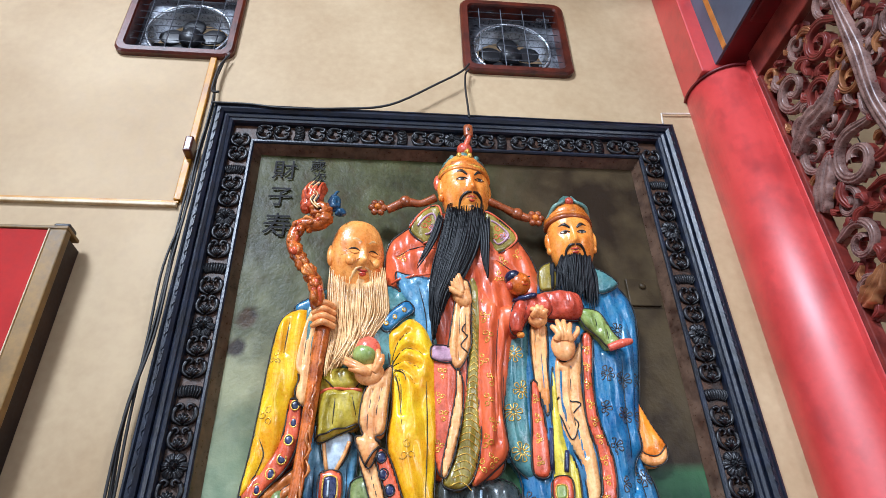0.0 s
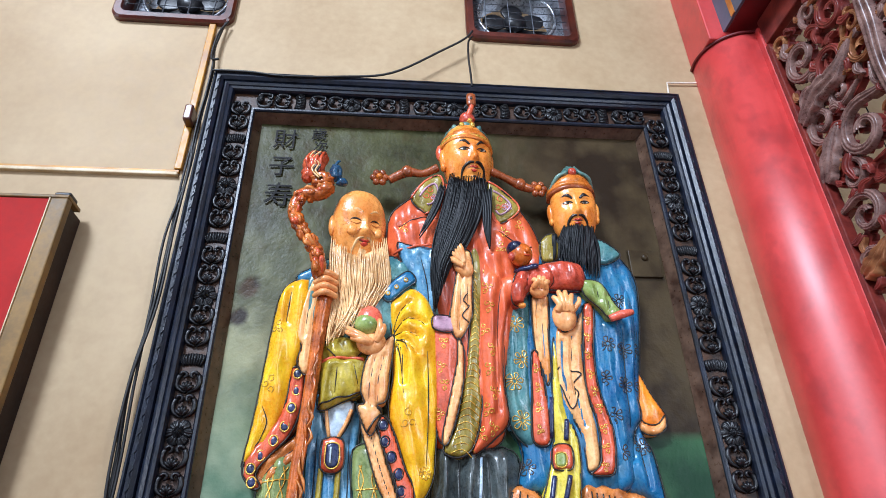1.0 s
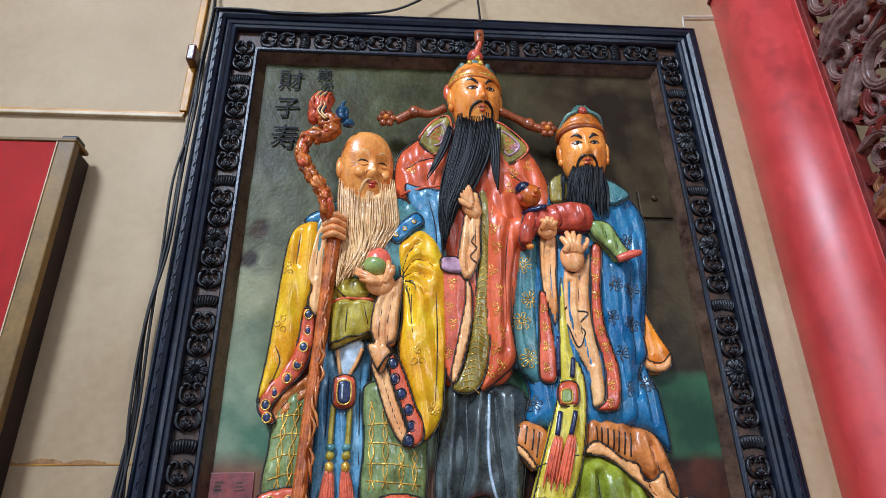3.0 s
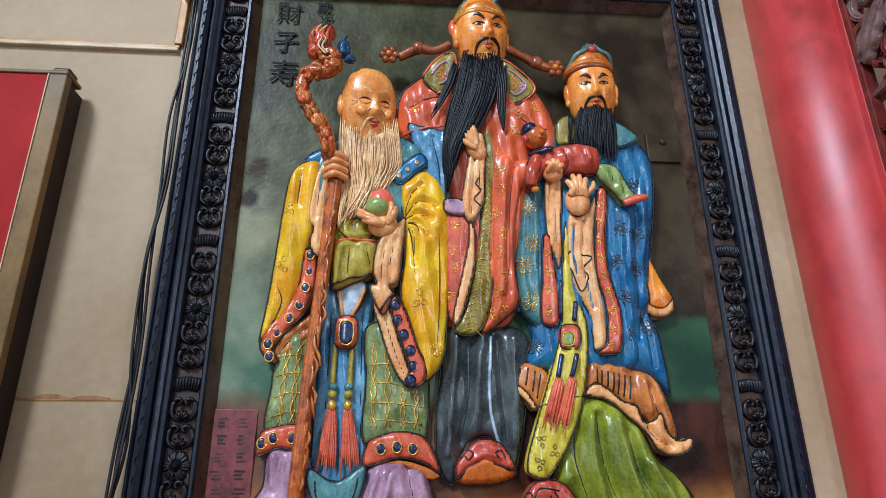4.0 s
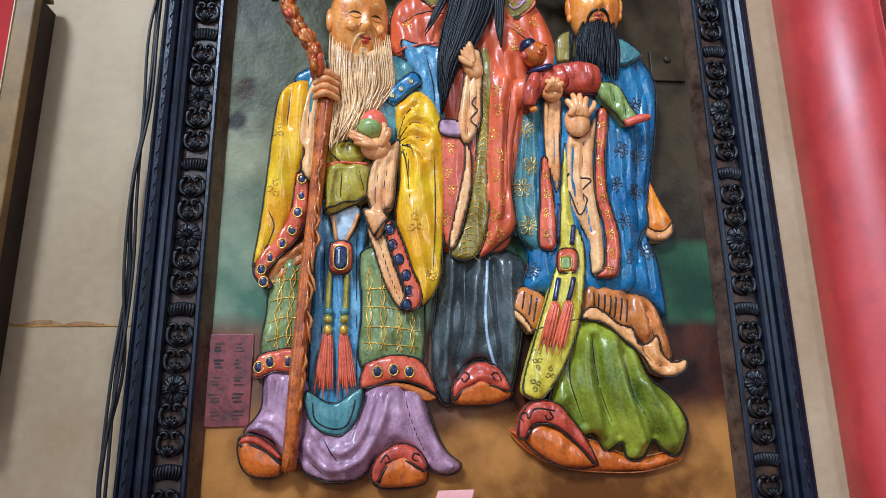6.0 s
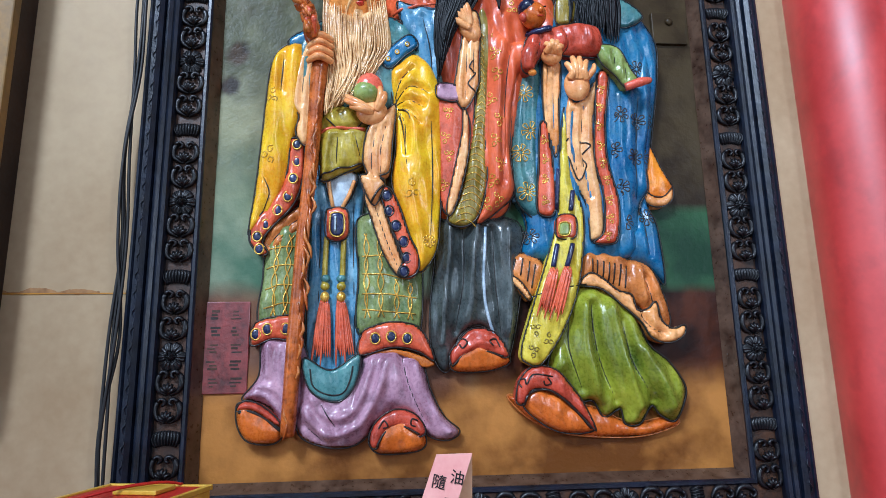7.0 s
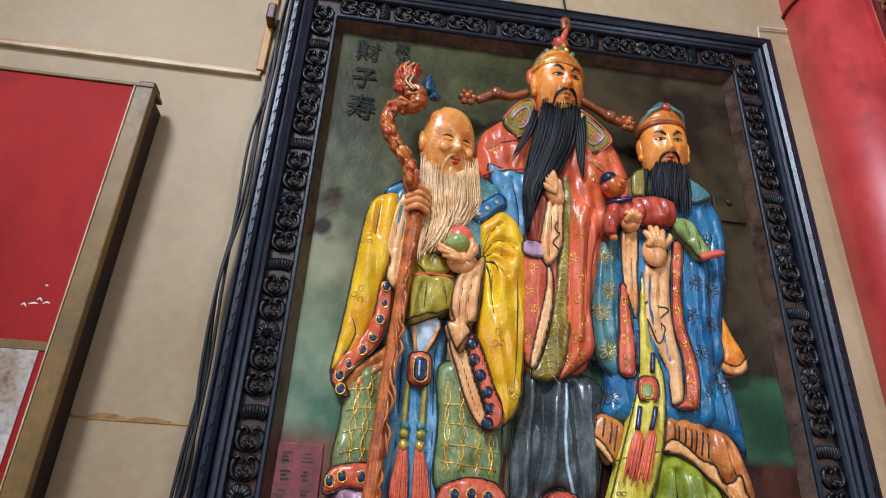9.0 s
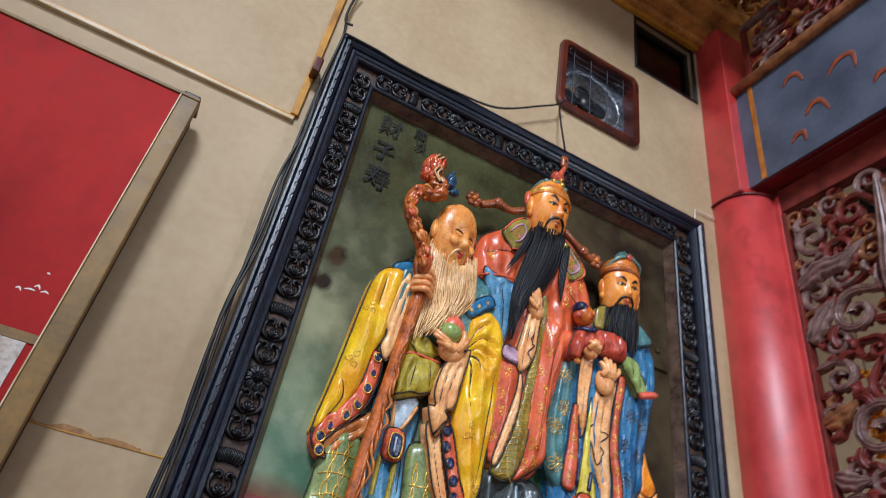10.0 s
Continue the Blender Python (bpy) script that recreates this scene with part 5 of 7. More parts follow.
# tassels and pendant
for top, bot in (([(-0.395, 1.665), (-0.364, 1.664)], [(-0.413, 1.5), (-0.359, 1.496)]), ([(-0.353, 1.664), (-0.324, 1.664)], [(-0.351, 1.496), (-0.297, 1.504)])):
    (a, za), (b, zb) = top
    (c, zc), (d, zd) = bot
    r.strands([(a + 0.004, za), (c, zc)], [(b - 0.004, zb), (d, zd)], 9, 0.0042, CORAL, 0.03, 0.036, 0.008)
    m0, m1 = (a + b) / 2, (za + zb) / 2
    r.ball(m0, m1 + 0.008, 0.034, (0.012, 0.01, 0.014), GILT)
    r.ball(m0, m1 + 0.035, 0.032, (0.012, 0.009, 0.011), OLIVE)
    r.ball(m0, m1 + 0.055, 0.032, (0.013, 0.009, 0.011), TEAL)
r.tube([(*(-0.378, 1.829), 0.03), (*(-0.38, 1.776), 0.03), (*(-0.382, 1.702), 0.03)], 0.0075, OLIVE)
r.tube([(*(-0.334, 1.829), 0.03), (*(-0.335, 1.776), 0.03), (*(-0.337, 1.702), 0.03)], 0.0075, OLIVE)
sash = r.piece([(-0.385, 2), (-0.353, 2.014), (-0.305, 2.001), (-0.302, 1.973), (-0.326, 1.92), (-0.352, 1.901), (-0.37, 1.925), (-0.382, 1.961)], PALE_BLUE, 0.02, 0.02, 0.02, rim=OUTLINE)
r.line([(-0.375, 1.982), (-0.369, 1.94), (-0.362, 1.901)], sash, 0.0055, TAN_FRILL, 0.002)
r.line([(-0.307, 1.978), (-0.322, 1.94), (-0.343, 1.901)], sash, 0.0055, TAN_FRILL, 0.002)
pend = r.piece([(-0.38, 1.893), (-0.382, 1.84), (-0.367, 1.818), (-0.336, 1.818), (-0.32, 1.839), (-0.322, 1.89), (-0.336, 1.905), (-0.366, 1.905)], CORAL, 0.034, 0.014, 0.012, rim=OUTLINE)
r.piece([(-0.367, 1.881), (-0.368, 1.842), (-0.358, 1.827), (-0.341, 1.827), (-0.332, 1.842), (-0.333, 1.88), (-0.343, 1.889), (-0.359, 1.889)], STUD_BLUE, 0.05, 0.008, 0.01, rim=GILT, step=0.004, drop=0.012)
r.line([(-0.354, 1.878), (-0.354, 1.838)], pend, 0.003, PALE_BLUE, 0.012)
# body under the beard, belly and belt
r.piece([(-0.467, 2.352), (-0.392, 2.421), (-0.226, 2.434), (-0.122, 2.363), (-0.072, 2.299), (-0.077, 2.198), (-0.222, 2.163), (-0.381, 2.161), (-0.453, 2.211)], TEAL, 0.02, 0.045, 0.08, rim=OUTLINE)
belly = r.piece([(-0.387, 2.161), (-0.344, 2.177), (-0.292, 2.159), (-0.271, 2.127), (-0.268, 2.066), (-0.283, 2.02), (-0.333, 1.994), (-0.392, 1.973), (-0.401, 2.039), (-0.4, 2.115)], OLIVE, 0.04, 0.035, 0.05,
                folds=[([(-0.372, 2.091), (-0.382, 2.031), (-0.386, 1.986)], 0.008, 0.008), ([(-0.306, 2.092), (-0.292, 2.036)], -0.008, 0.007), ([(-0.35, 2.084), (-0.353, 2.016)], -0.005, 0.01), ([(-0.383, 2.117), (-0.336, 2.107), (-0.28, 2.121)], -0.01, 0.006)], rim=OUTLINE)
r.line([(-0.399, 2.098), (-0.35, 2.111), (-0.28, 2.106)], belly, 0.0048, CORAL, 0.001)
r.line([(-0.38, 2.135), (-0.353, 2.111), (-0.314, 2.108), (-0.286, 2.127)], belly, 0.002, OUTLINE, 0.001)
r.line([(-0.399, 1.978), (-0.372, 1.99), (-0.35, 2.002), (-0.318, 2.008), (-0.284, 2.021)], belly, 0.0025, OUTLINE, 0.002)
# sleeves
lf = r.piece([(-0.458, 2.352), (-0.502, 2.336), (-0.528, 2.29), (-0.541, 2.187), (-0.549, 2.094), (-0.559, 1.988), (-0.567, 1.92), (-0.575, 1.86), (-0.571, 1.834), (-0.51, 1.91), (-0.479, 1.988), (-0.468, 2.079), (-0.443, 2.157), (-0.432, 2.33)], YELLOW, 0.028, 0.04, 0.045,
             folds=[([(-0.515, 2.294), (-0.519, 2.162), (-0.529, 2.041)], 0.006, 0.02), ([(-0.493, 2.302), (-0.499, 2.209)], -0.006, 0.01), ([(-0.539, 1.981), (-0.524, 1.937), (-0.548, 1.877)], -0.006, 0.012)], rim=OUTLINE)
r.curls(*(-0.518, 2.193), lf, 0.016, GILT)
r.curls(*(-0.526, 2.038), lf, 0.02, GILT)
r.piece([(-0.434, 2.344), (-0.46, 2.271), (-0.485, 2.178), (-0.453, 2.148), (-0.46, 2.099), (-0.432, 2.066), (-0.413, 2.148), (-0.411, 2.303)], CREAM_GLAZE, 0.045, 0.02, 0.03,
        folds=[([(-0.432, 2.305), (-0.443, 2.235), (-0.446, 2.174)], -0.009, 0.005), ([(-0.42, 2.282), (-0.428, 2.19), (-0.429, 2.098)], -0.008, 0.005)], rim=OUTLINE)
r.piece([(-0.446, 1.917), (-0.496, 1.877), (-0.524, 1.853), (-0.542, 1.805), (-0.536, 1.781), (-0.505, 1.797), (-0.452, 1.846), (-0.424, 1.88), (-0.422, 1.932)], BROWN_FRILL, 0.022, 0.018, 0.02, folds=[([(-0.525, 1.805), (-0.495, 1.842), (-0.446, 1.883)], -0.008, 0.006)], rim=OUTLINE)
lb = r.piece([(-0.473, 2.086), (-0.48, 2.005), (-0.508, 1.938), (-0.55, 1.881), (-0.57, 1.846), (-0.57, 1.813), (-0.543, 1.78), (-0.524, 1.786), (-0.539, 1.816), (-0.517, 1.851), (-0.467, 1.908), (-0.443, 1.968), (-0.438, 2.066)], CORAL, 0.036, 0.016, 0.016, rim=OUTLINE, rim_r=0.003)
for q in [(-0.456, 2.069), (-0.456, 2.026), (-0.464, 1.978), (-0.477, 1.931), (-0.502, 1.895), (-0.531, 1.859), (-0.551, 1.826), (-0.545, 1.794)]:
    r.stud(*q, lb, GILT, STUD_BLUE, 0.0115)
rs = r.piece([(-0.214, 2.268), (-0.183, 2.3), (-0.143, 2.319), (-0.1, 2.283), (-0.081, 2.228), (-0.075, 2.11), (-0.074, 2.009), (-0.082, 1.894), (-0.09, 1.802), (-0.117, 1.748), (-0.147, 1.74), (-0.181, 1.864), (-0.21, 1.97), (-0.2, 2.062), (-0.205, 2.163), (-0.211, 2.218)], YELLOW, 0.046, 0.04, 0.05,
             folds=[([(-0.202, 2.179), (-0.169, 2.219), (-0.134, 2.22), (-0.112, 2.205)], -0.012, 0.006), ([(-0.202, 2.176), (-0.165, 2.185), (-0.125, 2.171)], -0.012, 0.006), ([(-0.199, 2.17), (-0.165, 2.158), (-0.136, 2.12)], -0.012, 0.006), ([(-0.196, 2.164), (-0.176, 2.127), (-0.171, 2.043)], -0.012, 0.007),
                    ([(-0.202, 2.188), (-0.184, 2.242), (-0.156, 2.269)], -0.01, 0.006), ([(-0.15, 2.127), (-0.159, 1.991), (-0.154, 1.856)], 0.008, 0.02), ([(-0.106, 2.128), (-0.103, 1.976), (-0.11, 1.826)], -0.006, 0.015)], rim=OUTLINE)
for pts in ([(-0.202, 2.179), (-0.169, 2.219), (-0.134, 2.22), (-0.109, 2.202)], [(-0.202, 2.176), (-0.165, 2.185), (-0.125, 2.168)], [(-0.199, 2.17), (-0.17, 2.15), (-0.162, 2.127)], [(-0.19, 2.142), (-0.18, 2.104), (-0.171, 2.009)]):
    r.line(pts, rs, [0.0028, 0.002, 0.0008], OUTLINE, 0.0)
r.flower(*(-0.114, 1.81), rs, 0.015, GILT, 8)
r.curls(*(-0.157, 1.941), rs, 0.022, GILT)
cuff = r.piece([(-0.217, 2.159), (-0.269, 2.107), (-0.284, 2.024), (-0.273, 1.985), (-0.292, 1.973), (-0.255, 1.901), (-0.227, 1.961), (-0.239, 1.979), (-0.215, 1.994), (-0.207, 2.07), (-0.198, 2.162)], CREAM_GLAZE, 0.072, 0.02, 0.03,
               folds=[([(-0.25, 2.103), (-0.262, 2.02), (-0.256, 1.975)], -0.009, 0.005), ([(-0.225, 2.111), (-0.24, 2.035), (-0.237, 1.983)], -0.009, 0.005)], rim=OUTLINE)
r.line([(-0.262, 1.909), (-0.245, 1.938), (-0.227, 1.958), (-0.239, 1.972)], cuff, 0.003, OUTLINE, 0.002)
r.piece([(-0.281, 1.938), (-0.26, 1.863), (-0.228, 1.772), (-0.194, 1.721), (-0.174, 1.724), (-0.188, 1.775), (-0.213, 1.847), (-0.239, 1.931)], CREAM_GLAZE, 0.058, 0.016, 0.015, folds=[([(-0.256, 1.914), (-0.219, 1.801), (-0.191, 1.738)], -0.007, 0.005)], rim=OUTLINE)
rb = r.piece([(-0.239, 1.943), (-0.216, 1.949), (-0.192, 1.907), (-0.164, 1.823), (-0.141, 1.773), (-0.145, 1.729), (-0.171, 1.715), (-0.194, 1.726), (-0.182, 1.763), (-0.202, 1.823), (-0.226, 1.889)], CORAL, 0.068, 0.014, 0.016, rim=OUTLINE, rim_r=0.003)
for q in [(-0.222, 1.928), (-0.216, 1.887), (-0.199, 1.848), (-0.18, 1.807), (-0.172, 1.765), (-0.179, 1.73)]:
    r.stud(*q, rb, OUTLINE, STUD_BLUE, 0.012)
# collar
col = r.piece([(-0.237, 2.292), (-0.218, 2.324), (-0.164, 2.367), (-0.139, 2.339), (-0.175, 2.307), (-0.214, 2.272)], BLUE_ROBE, 0.058, 0.018, 0.016, rim=OUTLINE)
for q in [(-0.219, 2.295), (-0.195, 2.316), (-0.168, 2.337)]:
    r.stud(*q, col, GILT, PALE_BLUE, 0.005)
r.piece([(-0.225, 2.414), (-0.192, 2.411), (-0.151, 2.37), (-0.214, 2.332), (-0.234, 2.36)], TEAL, 0.05, 0.016, 0.02, rim=OUTLINE)
r.piece([(-0.485, 2.346), (-0.467, 2.368), (-0.425, 2.383), (-0.417, 2.353), (-0.465, 2.333)], BLUE_ROBE, 0.04, 0.015, 0.012, rim=OUTLINE)
# beard, head
r.piece([(-0.383, 2.448), (-0.382, 2.335), (-0.375, 2.233), (-0.392, 2.166), (-0.317, 2.187), (-0.255, 2.268), (-0.221, 2.364), (-0.236, 2.448), (-0.311, 2.421)], HAIR_WHITE, 0.046, 0.03, 0.03, drape=0.0)
for sd, rad, g0 in ((3, 0.0036, 0.108), (5, 0.003, 0.112), (6, 0.0026, 0.115)):
    r.strands([(-0.392, 2.5), (-0.39, 2.338), (-0.373, 2.221), (-0.392, 2.132)], [(-0.228, 2.49), (-0.212, 2.353), (-0.236, 2.288), (-0.3, 2.194)], 30, rad, HAIR_WHITE, g0 - 0.002, g0 - 0.012, 0.018, seed=sd, wave=0.009, dip=0.17)
face = r.head([(-0.399, 2.527), (-0.228, 2.532), (-0.321, 2.642), (-0.308, 2.394)], 0.084, 0.06, 24, 15, -3, SKIN_PALE, EYE_WHITE, OUTLINE, LIP_RED, smile=0.9, brow=HAIR_WHITE, jaw=0.05)
for s in (-1, 1):
    for k in range(3):
        r.put(*tube_data(spline([face(s * 0.6, 0.12 - 0.05 * k, 0.0), face(s * 0.76, 0.16 - 0.1 * k, 0.0)], 4), 0.0009, 5), BROWN_FRILL)
    r.put(*tube_data(spline([face(s * 0.16, -0.08, 0.01), face(s * 0.36, -0.2, 0.01), face(s * 0.42, -0.4, 0.01)], 5), [0.0008, 0.002, 0.0008], 5), BROWN_FRILL)
for b in (0.52, 0.62, 0.72):
    r.put(*tube_data(spline([face(-0.45, b - 0.03, 0.0), face(-0.1, b + 0.02, 0.0), face(0.2, b, 0.0), face(0.45, b - 0.03, 0.0)], 5), [0.0006, 0.0018, 0.0006], 5), BROWN_FRILL)
for s in (-1, 1):
    r.put(*tube_data(spline([face(s * 0.05, -0.29, 0.02), face(s * 0.25, -0.36, 0.04), face(s * 0.36, -0.6, 0.02), face(s * 0.36, -0.8, 0.1)], 5), [0.002, 0.005, 0.004, 0.001], 6), HAIR_WHITE)
for k in range(9):
    a = -0.14 + 0.035 * k
    r.put(*tube_data(spline([face(a * 0.7, -0.56, 0.02), face(a, -0.7, 0.05), face(a * 1.1, -0.88, 0.14)], 4), [0.002, 0.004, 0.002], 5), HAIR_WHITE)
for b, rr in ((-0.385, 0.0036), (-0.445, 0.0046)):
    r.put(*ball_data(face(0, b, 0.0), (0.0115, 0.006, rr), n=12, m=8), LIP_RED)
# staff, its dragon head, and the hand on it
r.tube([(*(-0.443, 2.634), 0.16), (*(-0.413, 2.613), 0.16), (*(-0.438, 2.594), 0.16), (*(-0.482, 2.592), 0.16), (*(-0.501, 2.549), 0.16), (*(-0.492, 2.501), 0.155), (*(-0.457, 2.448), 0.15),
        (*(-0.423, 2.402), 0.14), (*(-0.421, 2.35), 0.13), (*(-0.399, 2.307), 0.12)], [0.02, 0.021, 0.021, 0.017, 0.019, 0.017, 0.02, 0.017, 0.02], STAFF_WOOD, 10)
r.tube([(*(-0.39, 2.319), 0.12), (*(-0.399, 2.241), 0.11), (*(-0.408, 2.124), 0.095), (*(-0.419, 1.978), 0.08), (*(-0.433, 1.832), 0.07), (*(-0.44, 1.7), 0.065),
        (*(-0.447, 1.572), 0.065), (*(-0.454, 1.436), 0.06), (*(-0.46, 1.335), 0.05)], [0.021, 0.022, 0.019, 0.018, 0.017, 0.018, 0.02, 0.019, 0.018], STAFF_WOOD, 10)
rng = random.Random(14)
for k in range(36):
    t = k / 35
    x, z = (-0.401, 2.252)
    x1, z1 = (-0.458, 1.356)
    bow = 0.012 * math.sin(math.pi * t)
    gx, gz, gg = x + (x1 - x) * t + bow, z + (z1 - z) * t, 0.128 - 0.062 * t ** 0.6
    r.tube([(gx + rng.uniform(-0.012, 0.012), gz + 0.03, gg), (gx + rng.uniform(-0.012, 0.012), gz, gg + 0.003), (gx + rng.uniform(-0.012, 0.012), gz - 0.03, gg)], [0.001, 0.005, 0.001], rng.choice((STAFF_WOOD, BROWN_FRILL)), 5, 3)
rng = random.Random(9)
knots = [(-0.41, 2.62), (-0.435, 2.597), (-0.477, 2.596), (-0.5, 2.559), (-0.497, 2.519), (-0.479, 2.48), (-0.453, 2.445), (-0.43, 2.41), (-0.418, 2.372), (-0.41, 2.331)]
for (xa, za), (xb, zb) in zip(knots, knots[1:]):
    r.lump((xa + xb) / 2, (za + zb) / 2, 0.157, (0.016, 0.014, 0.026), STAFF_WOOD, 0.006, 70)
    for k in range(6):
        u, w_ = rng.uniform(-0.014, 0.014), rng.uniform(-0.014, 0.014)
        r.tube([(xa + u, za + 0.2 * w_, 0.165), ((xa + xb) / 2 + w_, (za + zb) / 2 + u, 0.176 + rng.uniform(-0.004, 0.003)), (xb + 0.5 * u, zb - 0.3 * w_, 0.164)], [0.002, rng.uniform(0.005, 0.009), 0.002], rng.choice((STAFF_WOOD, STAFF_WOOD, DRAGON, BROWN_FRILL)), 6, 4)
r.lump(-0.455, 2.692, 0.165, (0.028, 0.026, 0.046), DRAGON, 0.008, 42)
r.lump(-0.432, 2.722, 0.165, (0.014, 0.016, 0.018), DRAGON, 0.006, 60)
r.lump(-0.472, 2.662, 0.163, (0.016, 0.018, 0.022), DRAGON, 0.006, 55)
r.lump(-0.428, 2.642, 0.165, (0.034, 0.024, 0.022), STAFF_WOOD, 0.007, 48)
r.lump(-0.413, 2.612, 0.162, (0.022, 0.022, 0.022), STAFF_WOOD, 0.006, 48)
for a in range(4):
    r.tube([(-0.466 + 0.012 * a, 2.668, 0.186), (-0.476 + 0.014 * a, 2.7, 0.192), (-0.462 + 0.012 * a, 2.735, 0.182), (-0.452 + 0.012 * a, 2.748 - 0.006 * a, 0.17)], [0.002, 0.006, 0.005, 0.001], DRAGON, 6, 4)
for pts in ([(-0.451, 2.734), (-0.466, 2.71), (-0.449, 2.688), (-0.457, 2.661), (-0.433, 2.632)], [(-0.436, 2.73), (-0.455, 2.707), (-0.437, 2.685), (-0.446, 2.658), (-0.427, 2.636)]):
    r.tube([(x, z, 0.193) for x, z in pts], [0.003, 0.0034, 0.003], HAIR_WHITE, 6, 5)
    r.tube([(x + 0.004, z - 0.003, 0.191) for x, z in pts], [0.0025, 0.003, 0.0025], OUTLINE, 6, 5)
r.lump(-0.388, 2.672, 0.165, (0.016, 0.016, 0.028), STUD_TEAL, 0.005, 60)
r.lump(-0.368, 2.638, 0.163, (0.016, 0.012, 0.011), STUD_TEAL, 0.004, 60)
r.tube([(-0.39, 2.694, 0.17), (-0.384, 2.712, 0.168), (-0.376, 2.722, 0.16)], [0.006, 0.005, 0.001], STUD_TEAL, 6, 4)
hx, hz = (-0.395, 2.304)
r.ball(hx, hz, 0.118, (0.034, 0.026, 0.04), HAND_SKIN)
for k in range(4):
    z = hz + 0.03 - 0.02 * k
    r.tube([(hx - 0.03, z, 0.125), (hx, z + 0.002, 0.151), (hx + 0.032, z - 0.002, 0.128)], [0.007, 0.0105, 0.008], HAND_SKIN, 8, 5)
# peach in the other hand
px, pz = (-0.268, 2.211)
r.ball(px, pz, 0.105, (0.037, 0.032, 0.042), PEACH, n=20, m=14)
r.ball(px - 0.006, pz - 0.014, 0.109, (0.036, 0.032, 0.032), PEACH_GREEN, n=20, m=14)
r.tube([(px - 0.055, pz + 0.03, 0.1), (px - 0.045, pz, 0.105), (px - 0.03, pz - 0.025, 0.115)], [0.003, 0.013, 0.003], PEACH_GREEN, 8, 5, 0.4)
palm = (-0.26, 2.146)
r.ball(palm[0], palm[1], 0.1, (0.042, 0.024, 0.034), HAND_SKIN)
for x, z in [(-0.326, 2.182), (-0.329, 2.17), (-0.315, 2.153)]:
    r.tube([(palm[0], palm[1] - 0.004, 0.115), ((palm[0] + x) / 2, (palm[1] + z) / 2 - 0.006, 0.13), (x, z, 0.12)], [0.012, 0.011, 0.006], HAND_SKIN, 8, 5)
for x, z in [(-0.24, 2.205), (-0.227, 2.19)]:
    r.tube([(palm[0] + 0.012, palm[1], 0.115), ((palm[0] + x) / 2 + 0.012, (palm[1] + z) / 2, 0.13), (x, z, 0.128)], [0.011, 0.01, 0.006], HAND_SKIN, 8, 5)
r.build("relief_statue", "glazed relief statue of a bald bearded elder with dragon staff")

# --- tall bearded official in the middle ---
r = Relief()
tors = r.piece([(-0.221, 2.439), (-0.222, 2.564), (-0.162, 2.633), (-0.053, 2.696), (0.106, 2.681), (0.202, 2.595), (0.249, 2.491), (0.257, 2.379), (0.155, 2.218), (0.119, 1.986), (0.099, 1.899), (0.028, 1.87), (-0.065, 1.876), (-0.086, 1.922), (-0.08, 2.215), (-0.15, 2.336)], RED_ROBE, 0.012, 0.05, 0.07,
               folds=[([(-0.193, 2.524), (-0.125, 2.554), (-0.074, 2.546)], -0.005, 0.01), ([(0.114, 2.513), (0.164, 2.477), (0.195, 2.423)], -0.006, 0.01), ([(0.102, 2.421), (0.086, 2.243), (0.086, 2.044)], 0.008, 0.02)], rim=OUTLINE)
for q in [(-0.176, 2.519), (0.133, 2.508), (0.118, 2.452), (0.182, 2.537), (0.072, 2.361)]:
    r.curls(*q, tors, 0.016, GILT)
r.piece([(-0.196, 2.462), (-0.158, 2.457), (-0.07, 2.446), (-0.061, 2.373), (-0.083, 2.25), (-0.112, 2.235), (-0.15, 2.345), (-0.178, 2.393)], SKY_BLUE, 0.052, 0.02, 0.03, folds=[([(-0.126, 2.416), (-0.106, 2.327), (-0.102, 2.249)], -0.008, 0.01)], rim=OUTLINE)
r.line([(-0.206, 2.43), (-0.151, 2.446), (-0.076, 2.451)], tors, 0.004, CORAL, 0.012)
skirt = r.piece([(-0.08, 1.884), (-0.098, 1.761), (-0.113, 1.598), (-0.098, 1.504), (-0.064, 1.482), (-0.035, 1.568), (0.02, 1.596), (0.067, 1.551), (0.09, 1.505), (0.121, 1.624), (0.136, 1.744), (0.128, 1.876)], GREY_ROBE, 0.008, 0.035, 0.06,
                folds=[([(-0.055, 1.858), (-0.066, 1.729), (-0.084, 1.553)], 0.014, 0.01), ([(-0.022, 1.858), (-0.021, 1.728), (-0.047, 1.581)], -0.012, 0.01), ([(0.013, 1.85), (-0.002, 1.728), (-0.009, 1.595)], 0.014, 0.012), ([(0.059, 1.85), (0.061, 1.713), (0.074, 1.565)], -0.012, 0.01), ([(0.097, 1.85), (0.099, 1.727), (0.092, 1.579)], 0.012, 0.012)], rim=OUTLINE)
r.line([(0.038, 1.855), (0.029, 1.711), (0.038, 1.623), (0.067, 1.543)], skirt, 0.0045, PALE_BLUE, 0.001)
r.piece([(-0.064, 1.503), (-0.054, 1.538), (-0.007, 1.581), (0.049, 1.574), (0.082, 1.53), (0.09, 1.499), (0.036, 1.48), (-0.047, 1.479)], SHOE_SOLE, 0.025, 0.035, 0.03, rim=OUTLINE)
su = r.piece([(-0.065, 1.521), (-0.053, 1.543), (-0.009, 1.585), (0.049, 1.578), (0.084, 1.529), (0.075, 1.512), (0.021, 1.53), (-0.031, 1.52), (-0.058, 1.495)], SHOE_RED, 0.045, 0.022, 0.02, rim=OUTLINE, folds=[([(-0.015, 1.539), (0.013, 1.552), (0.049, 1.543)], 0.006, 0.006)])
r.line([(-0.059, 1.492), (-0.024, 1.519), (0.022, 1.53), (0.07, 1.515)], su, 0.003, OUTLINE, 0.001)
